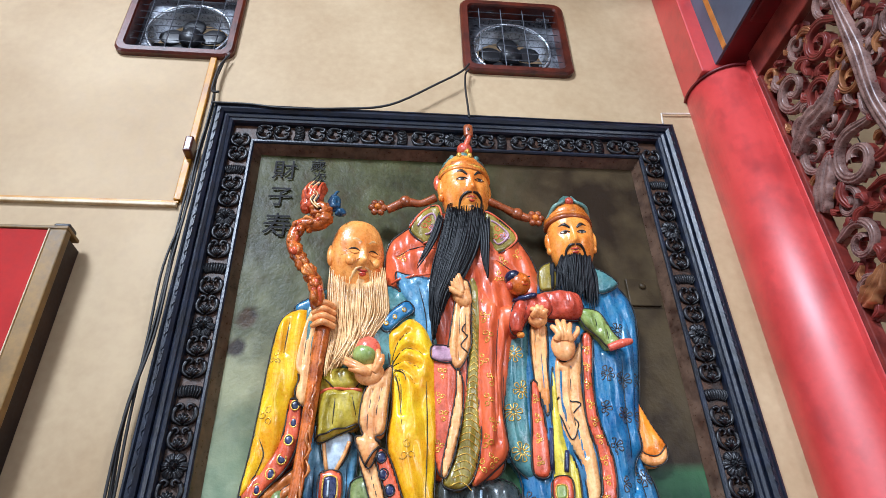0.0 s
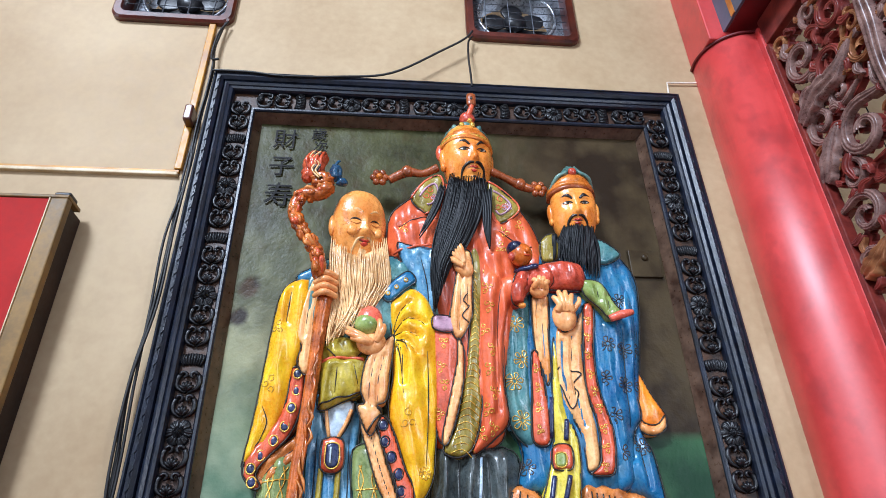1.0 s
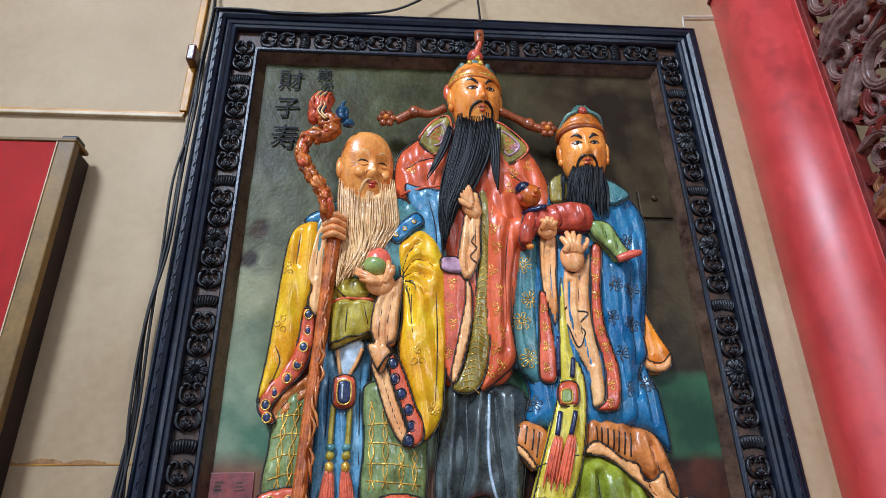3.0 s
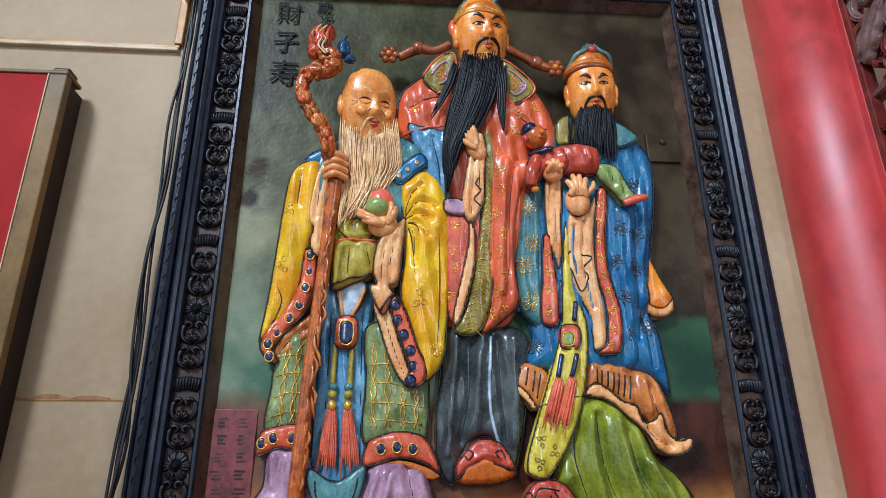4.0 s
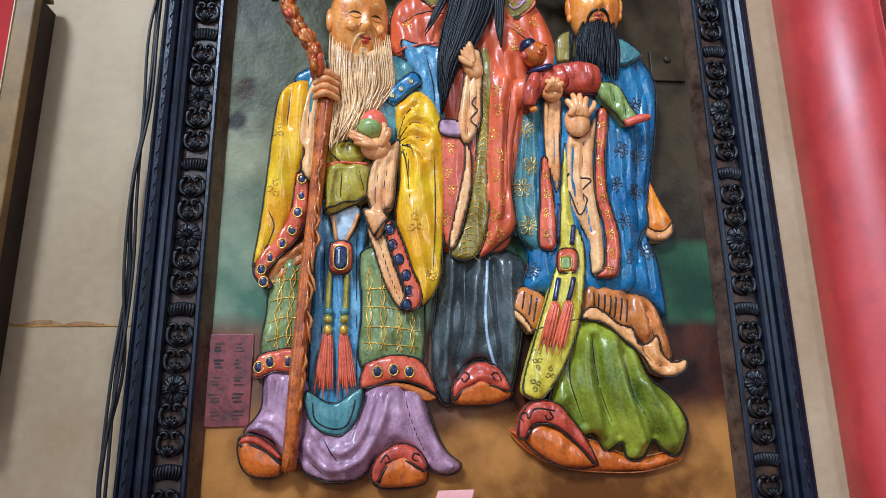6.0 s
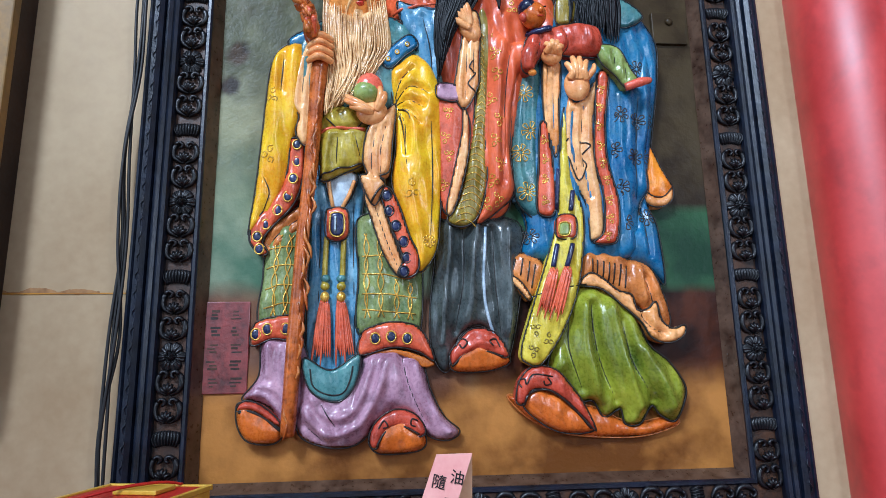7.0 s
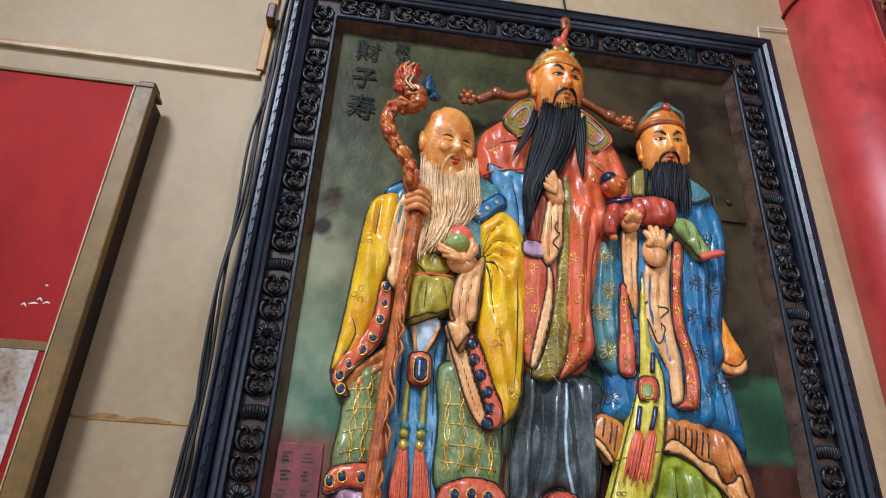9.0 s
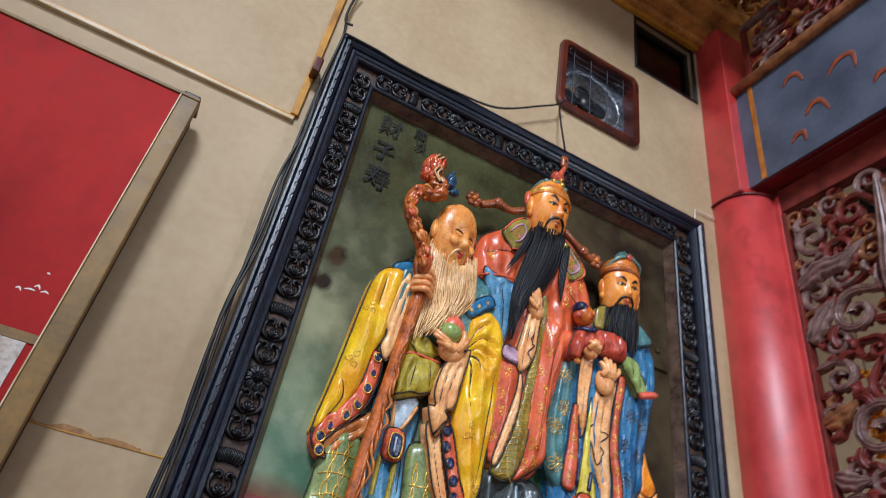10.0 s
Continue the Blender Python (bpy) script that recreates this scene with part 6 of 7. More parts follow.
for pts in ([(-0.05, 1.542), (-0.035, 1.561), (-0.021, 1.552), (-0.033, 1.538), (-0.041, 1.547)], [(0.061, 1.54), (0.051, 1.559), (0.036, 1.554), (0.044, 1.543)]):
    r.line(pts, su, 0.0022, OUTLINE, 0.001)
lp = r.piece([(-0.089, 2.22), (-0.089, 2.075), (-0.084, 1.933), (-0.064, 1.884), (-0.041, 1.933), (-0.013, 2.075), (-0.014, 2.188), (-0.042, 2.231)], CORAL, 0.052, 0.018, 0.03, rim=OUTLINE)
r.piece([(-0.087, 2.231), (-0.088, 2.193), (-0.033, 2.184), (-0.032, 2.225)], PURPLE, 0.066, 0.012, 0.012, rim=OUTLINE)
for q in [(-0.06, 2.156), (-0.068, 2.088), (-0.059, 2.04), (-0.072, 1.961)]:
    r.curls(*q, lp, 0.014, GILT)
rs = r.piece([(0.051, 2.414), (0.115, 2.37), (0.181, 2.363), (0.13, 2.24), (0.108, 2.073), (0.119, 1.954), (0.076, 1.9), (0.011, 1.86), (0.036, 1.961), (0.036, 2.154)], RED_ROBE, 0.035, 0.045, 0.045,
             folds=[([(0.086, 2.351), (0.073, 2.196), (0.068, 1.972)], 0.008, 0.012), ([(0.11, 2.334), (0.091, 2.163), (0.086, 1.972)], -0.008, 0.008)], rim=OUTLINE)
for q in [(0.066, 2.319), (0.071, 2.259), (0.055, 2.192), (0.076, 2.135), (0.064, 2.078), (0.077, 2.015), (0.057, 1.969), (0.07, 1.923), (0.039, 1.908)]:
    r.curls(*q, rs, 0.016, GILT)
ob_ = r.piece([(0.021, 2.439), (0.058, 2.422), (0.052, 2.238), (0.04, 2.072), (0.043, 1.977), (0.018, 1.882), (-0.023, 1.851), (-0.065, 1.869), (-0.033, 1.927), (-0.005, 2.056), (0.015, 2.204)], OLIVE_BAND, 0.05, 0.02, 0.02, rim=OUTLINE, rim_r=0.003)
for k in range(30):
    t = k / 29
    z = (1 - t) * (0.035, 2.373)[1] + t * (-0.016, 1.864)[1]
    x = (0.031, 2.234)[0] - 0.045 * max(0, (t - 0.35) / 0.65) ** 1.5
    w = 0.008 + 0.022 * min(1, max(0, (t - 0.3) / 0.4))
    r.line([(x - w, z - 0.004), (x, z + 0.006), (x + w, z - 0.008 - 0.01 * t)], ob_, 0.0014, GILT, 0.0008, 3)
cf = r.piece([(-0.007, 2.433), (0.026, 2.423), (0.026, 2.302), (0.021, 2.227), (-0.016, 2.163), (-0.044, 2.206), (-0.037, 2.267), (-0.022, 2.354)], CREAM_GLAZE, 0.062, 0.02, 0.02,
             folds=[([(0, 2.397), (-0.009, 2.292), (-0.015, 2.191)], -0.009, 0.005), ([(0.013, 2.379), (0.008, 2.258)], -0.007, 0.004)], rim=OUTLINE)
r.line([(0.011, 2.301), (-0.003, 2.275), (0.013, 2.259), (-0.007, 2.231), (0.011, 2.211)], cf, 0.002, OUTLINE, 0.001)
r.piece([(-0.019, 2.169), (-0.002, 2.117), (-0.014, 2.005), (-0.05, 1.888), (-0.068, 1.895), (-0.048, 1.99), (-0.024, 2.101)], CREAM_GLAZE, 0.062, 0.014, 0.014, rim=OUTLINE)
for pts in ([(-0.156, 2.616), (-0.118, 2.676), (-0.062, 2.701), (-0.055, 2.642), (-0.084, 2.58), (-0.108, 2.564)], [(0.086, 2.686), (0.141, 2.648), (0.187, 2.588), (0.118, 2.536), (0.092, 2.56)]):
    hc = r.piece(pts, OLIVE_BAND, 0.056, 0.008, 0.02, rim=OUTLINE, rim_r=0.003)
    for e in (0.0, 0.45):
        r.line([((1 - e) * x + e * np.mean([p[0] for p in pts]) + 0.004 * math.sin(k * 2.3), (1 - e) * z + e * np.mean([p[1] for p in pts])) for k, (x, z) in enumerate(pts)], hc, 0.0035, PURPLE if e else CORAL, 0.001)
    q = np.array(pts).mean(0)
    r.curls(q[0], q[1], hc, 0.022, CORAL)
    r.flower(q[0] + 0.02, q[1] - 0.01, hc, 0.014, PURPLE)
# beard and locks, over the chest
r.piece([(-0.03, 2.7), (-0.058, 2.58), (-0.087, 2.469), (-0.095, 2.379), (-0.084, 2.275), (-0.059, 2.348), (-0.032, 2.405), (0.019, 2.46), (0.064, 2.578), (0.078, 2.7), (0.024, 2.69)], HAIR_BLACK, 0.042, 0.032, 0.03, drape=0.0)
r.strands([(-0.034, 2.702), (-0.064, 2.56), (-0.09, 2.449), (-0.097, 2.353), (-0.087, 2.235)], [(0.082, 2.704), (0.062, 2.56), (0.008, 2.437), (-0.041, 2.371), (-0.083, 2.243)], 92, 0.0024, HAIR_BLACK, 0.142, 0.116, 0.02, seed=8, wave=0.003, dip=0.05)
r.strands([(-0.063, 2.666), (-0.086, 2.589), (-0.111, 2.524), (-0.134, 2.467)], [(-0.049, 2.647), (-0.067, 2.58), (-0.094, 2.524), (-0.131, 2.463)], 5, 0.0045, HAIR_BLACK, 0.15, 0.138, 0.0, seed=9)
r.strands([(0.077, 2.651), (0.063, 2.556), (0.067, 2.483), (0.079, 2.422)], [(0.098, 2.652), (0.09, 2.557), (0.084, 2.483), (0.08, 2.418)], 5, 0.0045, HAIR_BLACK, 0.15, 0.138, 0.0, seed=10)
face = r.head([(-0.054, 2.799), (0.115, 2.806), (0.033, 2.922), (0.027, 2.671)], 0.092, 0.064, 12, 14, 2, SKIN, EYE_WHITE, OUTLINE, LIP_RED, brow=OUTLINE, jaw=0.08)
for s in (-1, 1):
    r.put(*tube_data(spline([face(s * 0.03, -0.27, 0.03), face(s * 0.22, -0.28, 0.06), face(s * 0.42, -0.42, 0.04), face(s * 0.47, -0.66, 0.06), face(s * 0.44, -0.86, 0.2)], 6), [0.003, 0.0058, 0.0045, 0.0035, 0.0012], 6), OUTLINE)
r.put(*ball_data(face(0, -0.6, 0.0), (0.012, 0.005, 0.008), n=10, m=6), OUTLINE)
# winged hat
(bx0, bz), (bx1, _), (tx, tz) = [(-0.057, 2.827), (0.111, 2.842), (0.03, 2.943)]
cx, hw = (bx0 + bx1) / 2, (bx1 - bx0) / 2
for k, (dz_, rr, m) in enumerate(((0.0, 0.99, HAT_GOLD), (0.012, 0.97, GILT), (0.024, 0.93, HAT_GOLD))):
    arc = [(cx + hw * rr * math.sin(a), bz + dz_ + 0.012 * math.cos(a), 0.095 + 0.068 * rr * math.cos(a)) for a in np.linspace(-1.9, 1.9, 15)]
    r.tube(arc, 0.0075, m, 8, 2)
r.ball(cx, bz + 0.03, 0.1, (hw * 0.92, 0.07, 0.05), HAT_GOLD, n=20, m=12)
r.ball(cx, bz + 0.046, 0.098, (hw * 0.84, 0.062, 0.05), HAT_TEAL, n=20, m=12)
for dz_, rr in ((0.05, 0.84), (0.068, 0.7)):
    r.tube([(cx + hw * rr * math.sin(a), bz + dz_ + 0.008 * math.cos(a) + 0.004 * math.cos(6 * a), 0.1 + 0.062 * rr * math.cos(a)) for a in np.linspace(-1.7, 1.7, 17)], 0.005, HAT_TEAL, 8, 2)
for a in (-0.75, -0.3, 0.3, 0.75):
    r.ball(cx + hw * 0.72 * math.sin(a), bz + 0.06 + 0.012 * math.cos(a), 0.1 + 0.055 * math.cos(a), (0.01, 0.009, 0.012), GILT if abs(a) < 0.5 else HAT_TEAL, n=10, m=8)
for s_ in (-1, 0, 1):
    r.tube([(cx + s_ * 0.022 - 0.008, bz + 0.02, 0.16), (cx + s_ * 0.022, bz + 0.032, 0.163), (cx + s_ * 0.022 + 0.008, bz + 0.02, 0.16)], 0.002, OUTLINE, 5, 3)
r.ball(cx, bz + 0.078, 0.125, (0.03, 0.03, 0.026), HAT_TEAL, n=14)
r.ball(cx + 0.008, bz + 0.094, 0.15, (0.012, 0.012, 0.013), GILT, n=12)
r.lump(cx + 0.003, bz + 0.106, 0.142, (0.024, 0.02, 0.024), SHOE_RED, 0.003, 60)
fx, fz = (0.044, 3.005)
r.tube([(cx, bz + 0.1, 0.15), (fx, fz - 0.03, 0.158), (fx, fz - 0.01, 0.16)], [0.012, 0.009, 0.008], CORAL, 10, 4)
r.tube([(fx, fz - 0.026, 0.16), (fx, fz - 0.02, 0.16), (fx, fz + 0.02, 0.16), (fx, fz + 0.024, 0.16)], [0.01, 0.0165, 0.0165, 0.009], HAT_BROWN, 10, 3, 0.6)
r.ball(fx, fz, 0.168, (0.0045, 0.005, 0.008), OUTLINE, n=10)
r.ball(cx - hw * 1.02, bz - 0.01, 0.1, (0.016, 0.014, 0.034), CORAL, n=12)
for pts, flower in (([(*(-0.068, 2.765), 0.09), (*(-0.116, 2.743), 0.085), (*(-0.168, 2.749), 0.08), (*(-0.226, 2.719), 0.075)], (-0.257, 2.728)),
                    ([(*(0.11, 2.759), 0.09), (*(0.156, 2.738), 0.085), (*(0.203, 2.714), 0.08), (*(0.243, 2.703), 0.075)], (0.265, 2.704))):
    r.tube(pts, [0.014, 0.012, 0.016, 0.013], HAT_BROWN, 10)
    r.ball(pts[2][0], pts[2][1], 0.086, (0.02, 0.016, 0.021), HAT_BROWN)
    r.ball(flower[0], flower[1], 0.08, (0.011, 0.012, 0.011), HAT_GOLD)
    for k in range(6):
        a = 2 * math.pi * k / 6
        r.ball(flower[0] + 0.02 * math.cos(a), flower[1] + 0.02 * math.sin(a), 0.075, (0.012, 0.011, 0.012), HAT_BROWN, n=10, m=8)
# raised hand
wrist = (0, 2.386)
r.ball(*wrist, 0.115, (0.028, 0.02, 0.04), HAND_SKIN, Matrix.Rotation(radians(-28), 3, "Y"))
for tip in [(-0.077, 2.447), (-0.062, 2.465), (-0.042, 2.48), (-0.022, 2.473)]:
    r.tube([(*wrist, 0.128), ((wrist[0] + tip[0]) / 2 + 0.004, (wrist[1] + tip[1]) / 2, 0.138), (*tip, 0.128)], [0.0095, 0.0098, 0.009, 0.0055], HAND_SKIN, 8, 5)
r.tube([(wrist[0], wrist[1] - 0.01, 0.13), (*(-0.05, 2.408), 0.136), (*(-0.059, 2.429), 0.13)], [0.0095, 0.0085, 0.006], HAND_SKIN, 8, 5)
r.build("relief_statue", "glazed relief statue of a red-robed official with long black beard")

# --- official holding a doll-like child ---
r = Relief()
blue = r.piece([(0.265, 2.499), (0.189, 2.387), (0.138, 2.218), (0.121, 2.066), (0.132, 1.946), (0.152, 1.86), (0.137, 1.776), (0.237, 1.761), (0.424, 1.759), (0.492, 1.734), (0.525, 1.704), (0.517, 1.859), (0.492, 1.939), (0.516, 2.119), (0.538, 2.276), (0.538, 2.385), (0.486, 2.462), (0.397, 2.498)], BLUE_ROBE, 0.012, 0.05, 0.07,
               folds=[([(0.48, 2.249), (0.45, 2.046), (0.453, 1.855)], -0.012, 0.014), ([(0.469, 1.918), (0.481, 1.779)], -0.01, 0.008), ([(0.152, 2.244), (0.139, 2.044), (0.152, 1.918)], 0.008, 0.012)], rim=OUTLINE)
for q in [(0.418, 2.158), (0.403, 2.063), (0.419, 1.963), (0.487, 2.147), (0.476, 2.048), (0.465, 2.292), (0.157, 1.829), (0.481, 1.882)]:
    r.flower(*q, blue, 0.021, DARK_MARK, 6)
r.piece([(0.408, 2.487), (0.451, 2.475), (0.487, 2.436), (0.439, 2.406), (0.412, 2.418)], TEAL, 0.06, 0.014, 0.02, rim=OUTLINE)
r.piece([(0.499, 2.111), (0.54, 2.026), (0.571, 1.972), (0.564, 1.938), (0.527, 1.919), (0.478, 1.956), (0.492, 2.039)], ORANGE, 0.008, 0.028, 0.03, rim=OUTLINE)
r.piece([(0.472, 1.975), (0.502, 1.947), (0.537, 1.944), (0.564, 1.969), (0.559, 1.931), (0.522, 1.914), (0.485, 1.928)], TAN_FRILL, 0.026, 0.012, 0.012, rim=OUTLINE)
# hanging frills, sash, trousers, shoe
fr = r.piece([(0.098, 1.733), (0.124, 1.785), (0.177, 1.772), (0.192, 1.739), (0.157, 1.664), (0.126, 1.7)], BROWN_FRILL, 0.02, 0.03, 0.03, rim=OUTLINE)
for pts in ([(0.116, 1.769), (0.106, 1.736)], [(0.134, 1.769), (0.126, 1.724)], [(0.152, 1.761), (0.143, 1.708)], [(0.167, 1.753), (0.154, 1.69)]):
    r.line(pts, fr, 0.0022, OUTLINE, 0.0)
r.piece([(0.098, 1.726), (0.127, 1.707), (0.152, 1.668), (0.143, 1.659), (0.12, 1.686), (0.1, 1.708)], TAN_FRILL, 0.038, 0.014, 0.012, rim=OUTLINE)
fr = r.piece([(0.285, 1.764), (0.322, 1.796), (0.432, 1.771), (0.491, 1.736), (0.528, 1.609), (0.491, 1.573), (0.45, 1.633), (0.385, 1.676), (0.334, 1.716), (0.284, 1.707)], BROWN_FRILL, 0.022, 0.032, 0.035,
             folds=[([(0.466, 1.72), (0.482, 1.645), (0.499, 1.585)], -0.012, 0.008), ([(0.444, 1.736), (0.457, 1.66)], 0.008, 0.008)], rim=OUTLINE)
for k in range(7):
    a, b = [(0.319, 1.767), (0.331, 1.728)]
    c, d = [(0.41, 1.748), (0.414, 1.688)]
    t = k / 6
    r.line([(a[0] + (c[0] - a[0]) * t, a[1] + (c[1] - a[1]) * t), (b[0] + (d[0] - b[0]) * t - 0.012, b[1] + (d[1] - b[1]) * t)], fr, 0.0022, OUTLINE, 0.0)
r.piece([(0.281, 1.698), (0.307, 1.728), (0.337, 1.719), (0.383, 1.682), (0.418, 1.67), (0.43, 1.631), (0.458, 1.633), (0.482, 1.651), (0.494, 1.603), (0.521, 1.582), (0.554, 1.59), (0.551, 1.564), (0.51, 1.544), (0.465, 1.557), (0.439, 1.598), (0.397, 1.637), (0.34, 1.685)], TAN_FRILL, 0.042, 0.02, 0.016,
        folds=[([(0.438, 1.626), (0.464, 1.585), (0.5, 1.57)], -0.01, 0.006)], rim=OUTLINE, rim_r=0.003)
r.piece([(0.239, 1.673), (0.302, 1.701), (0.371, 1.676), (0.433, 1.615), (0.466, 1.541), (0.514, 1.499), (0.552, 1.437), (0.547, 1.394), (0.517, 1.346), (0.479, 1.362), (0.458, 1.385), (0.424, 1.341), (0.385, 1.342), (0.374, 1.379), (0.331, 1.36), (0.304, 1.4), (0.266, 1.401), (0.225, 1.454), (0.19, 1.484), (0.218, 1.577)], LEAF_GREEN, 0.012, 0.06, 0.08,
             folds=[([(0.311, 1.646), (0.317, 1.53), (0.359, 1.402)], -0.018, 0.012), ([(0.356, 1.638), (0.375, 1.514), (0.416, 1.387)], 0.016, 0.014), ([(0.39, 1.601), (0.411, 1.499), (0.461, 1.4)], -0.016, 0.012), ([(0.289, 1.646), (0.281, 1.53), (0.315, 1.403)], 0.016, 0.014), ([(0.443, 1.527), (0.474, 1.456), (0.504, 1.385)], 0.012, 0.014), ([(0.25, 1.617), (0.244, 1.531), (0.274, 1.432)], -0.012, 0.012)], rim=OUTLINE, rim_r=0.003)
r.piece([(0.084, 1.419), (0.137, 1.362), (0.222, 1.323), (0.34, 1.309), (0.444, 1.311), (0.531, 1.337), (0.509, 1.357), (0.402, 1.346), (0.301, 1.388), (0.169, 1.406)], SHOE_SOLE, 0.004, 0.03, 0.03, rim=BROWN_FRILL)
sl = r.piece([(0.117, 1.402), (0.144, 1.435), (0.197, 1.428), (0.253, 1.387), (0.302, 1.331), (0.217, 1.325), (0.15, 1.36)], SHOE_SOLE, 0.028, 0.035, 0.035, rim=OUTLINE)
su = r.piece([(0.099, 1.406), (0.11, 1.457), (0.149, 1.491), (0.204, 1.481), (0.245, 1.436), (0.276, 1.387), (0.298, 1.329), (0.247, 1.383), (0.196, 1.423), (0.143, 1.432), (0.118, 1.397)], SHOE_RED, 0.045, 0.025, 0.02, rim=OUTLINE)
r.line([(0.119, 1.395), (0.129, 1.419), (0.158, 1.432), (0.194, 1.426), (0.244, 1.386), (0.287, 1.336)], su, 0.0035, OUTLINE, 0.002)
for pts in ([(0.113, 1.439), (0.106, 1.452), (0.12, 1.46), (0.125, 1.447), (0.144, 1.47), (0.193, 1.464)], [(0.179, 1.462), (0.188, 1.448), (0.173, 1.443), (0.168, 1.454)]):
    r.line(pts, su, 0.0022, OUTLINE, 0.001)
sy = r.piece([(0.256, 2.177), (0.27, 1.987), (0.299, 1.878), (0.278, 1.709), (0.234, 1.591), (0.169, 1.497), (0.131, 1.497), (0.116, 1.532), (0.162, 1.673), (0.224, 1.863), (0.237, 2.018)], SASH_YELLOW, 0.06, 0.014, 0.02, rim=OUTLINE)
for q in [(0.154, 1.582), (0.185, 1.556), (0.145, 1.528)]:
    r.curls(*q, sy, 0.014, OLIVE_BAND)
r.line([(0.147, 1.664), (0.204, 1.681), (0.296, 1.698)], sy, 0.002, OUTLINE, 0.0)
r.piece([(0.22, 1.867), (0.217, 1.831), (0.226, 1.816), (0.26, 1.815), (0.273, 1.831), (0.275, 1.865), (0.264, 1.88), (0.234, 1.88)], CORAL, 0.072, 0.01, 0.01, rim=OUTLINE)
r.piece([(0.228, 1.855), (0.226, 1.825), (0.25, 1.825), (0.254, 1.855)], PEACH_GREEN, 0.081, 0.005, 0.008, rim=GILT, step=0.004, drop=0.01)
for pts in ([(0.234, 2.007), (0.227, 1.899)], [(0.269, 1.945), (0.26, 1.891)], [(0.221, 1.801), (0.205, 1.741)], [(0.26, 1.801), (0.241, 1.741)]):
    r.line(pts, sy, 0.0068, STUD_BLUE, 0.003, 6, 8)
for top, bot in (([(0.196, 1.738), (0.22, 1.738)], [(0.153, 1.613), (0.185, 1.605)]), ([(0.232, 1.741), (0.256, 1.74)], [(0.185, 1.605), (0.217, 1.596)])):
    (a, za), (b, zb) = top
    (c, zc), (d, zd) = bot
    r.strands([(a, za), (c, zc)], [(b, zb), (d, zd)], 7, 0.004, CORAL, 0.08, 0.078, 0.006)
# sleeves
sl = r.piece([(0.187, 2.347), (0.145, 2.282), (0.121, 2.139), (0.111, 2.014), (0.121, 1.937), (0.153, 1.891), (0.189, 1.891), (0.189, 2.061), (0.203, 2.267)], TEAL, 0.03, 0.035, 0.035, rim=OUTLINE, folds=[([(0.136, 2.213), (0.125, 2.041), (0.14, 1.934)], 0.006, 0.01)])
r.line([(0.137, 2.277), (0.117, 2.134), (0.109, 2.003), (0.122, 1.927)], sl, 0.0065, SKY_BLUE, -0.004)
for q in [(0.147, 2.217), (0.162, 2.112), (0.134, 2.05), (0.15, 1.946)]:
    r.flower(*q, sl, 0.024, GILT, 6)
ln = r.piece([(0.204, 2.313), (0.196, 2.214), (0.202, 2.128), (0.218, 2.073), (0.228, 2.039), (0.241, 2.089), (0.241, 2.167), (0.249, 2.311)], TAN_FRILL, 0.055, 0.02, 0.02, folds=[([(0.214, 2.289), (0.209, 2.131)], -0.009, 0.004), ([(0.23, 2.289), (0.224, 2.116)], -0.009, 0.004)], rim=OUTLINE)
bd = r.piece([(0.189, 2.127), (0.18, 1.996), (0.174, 1.904), (0.192, 1.879), (0.222, 1.892), (0.224, 1.98), (0.215, 2.073), (0.208, 2.128)], CORAL, 0.055, 0.016, 0.014, rim=OUTLINE, rim_r=0.003)
for q in [(0.198, 2.084), (0.199, 2.031), (0.197, 1.977), (0.195, 1.919)]:
    r.curls(*q, bd, 0.011, GILT)
rb = r.piece([(0.384, 2.278), (0.411, 2.249), (0.454, 2.27), (0.498, 2.365), (0.515, 2.267), (0.503, 2.139), (0.486, 2.041), (0.491, 1.963), (0.463, 1.911), (0.447, 1.795), (0.404, 1.765), (0.383, 1.811), (0.398, 1.911), (0.379, 2.04)], BLUE_ROBE, 0.03, 0.04, 0.05,
             folds=[([(0.412, 2.213), (0.412, 2.055), (0.427, 1.901)], 0.008, 0.014), ([(0.468, 2.213), (0.454, 2.055), (0.452, 1.932)], -0.008, 0.012)], rim=OUTLINE)
for q in [(0.409, 2.157), (0.388, 2.062), (0.405, 1.959), (0.45, 2.044), (0.46, 2.145), (0.413, 1.864)]:
    r.flower(*q, rb, 0.021, DARK_MARK, 6)
cr = r.piece([(0.264, 2.215), (0.254, 2.105), (0.265, 1.996), (0.305, 1.919), (0.313, 1.854), (0.316, 1.814), (0.348, 1.829), (0.354, 1.919), (0.338, 2.027), (0.336, 2.137), (0.355, 2.277), (0.321, 2.216), (0.288, 2.192)], CREAM_GLAZE, 0.055, 0.022, 0.025,
             folds=[([(0.277, 2.163), (0.274, 2.07), (0.289, 1.985)], -0.009, 0.005), ([(0.308, 2.179), (0.298, 2.054), (0.321, 1.931)], -0.008, 0.005)], rim=OUTLINE)
r.line([(0.263, 2.089), (0.25, 2.066), (0.264, 2.032), (0.286, 1.974), (0.309, 2.012), (0.299, 2.043), (0.321, 2.069), (0.293, 2.078)], cr, 0.0022, OUTLINE, 0.001)
br = r.piece([(0.35, 2.268), (0.38, 2.266), (0.366, 2.135), (0.369, 2.029), (0.395, 1.918), (0.387, 1.825), (0.369, 1.803), (0.32, 1.807), (0.35, 1.837), (0.355, 1.93), (0.333, 2.038), (0.34, 2.158)], CORAL, 0.06, 0.018, 0.014, rim=OUTLINE, rim_r=0.003)
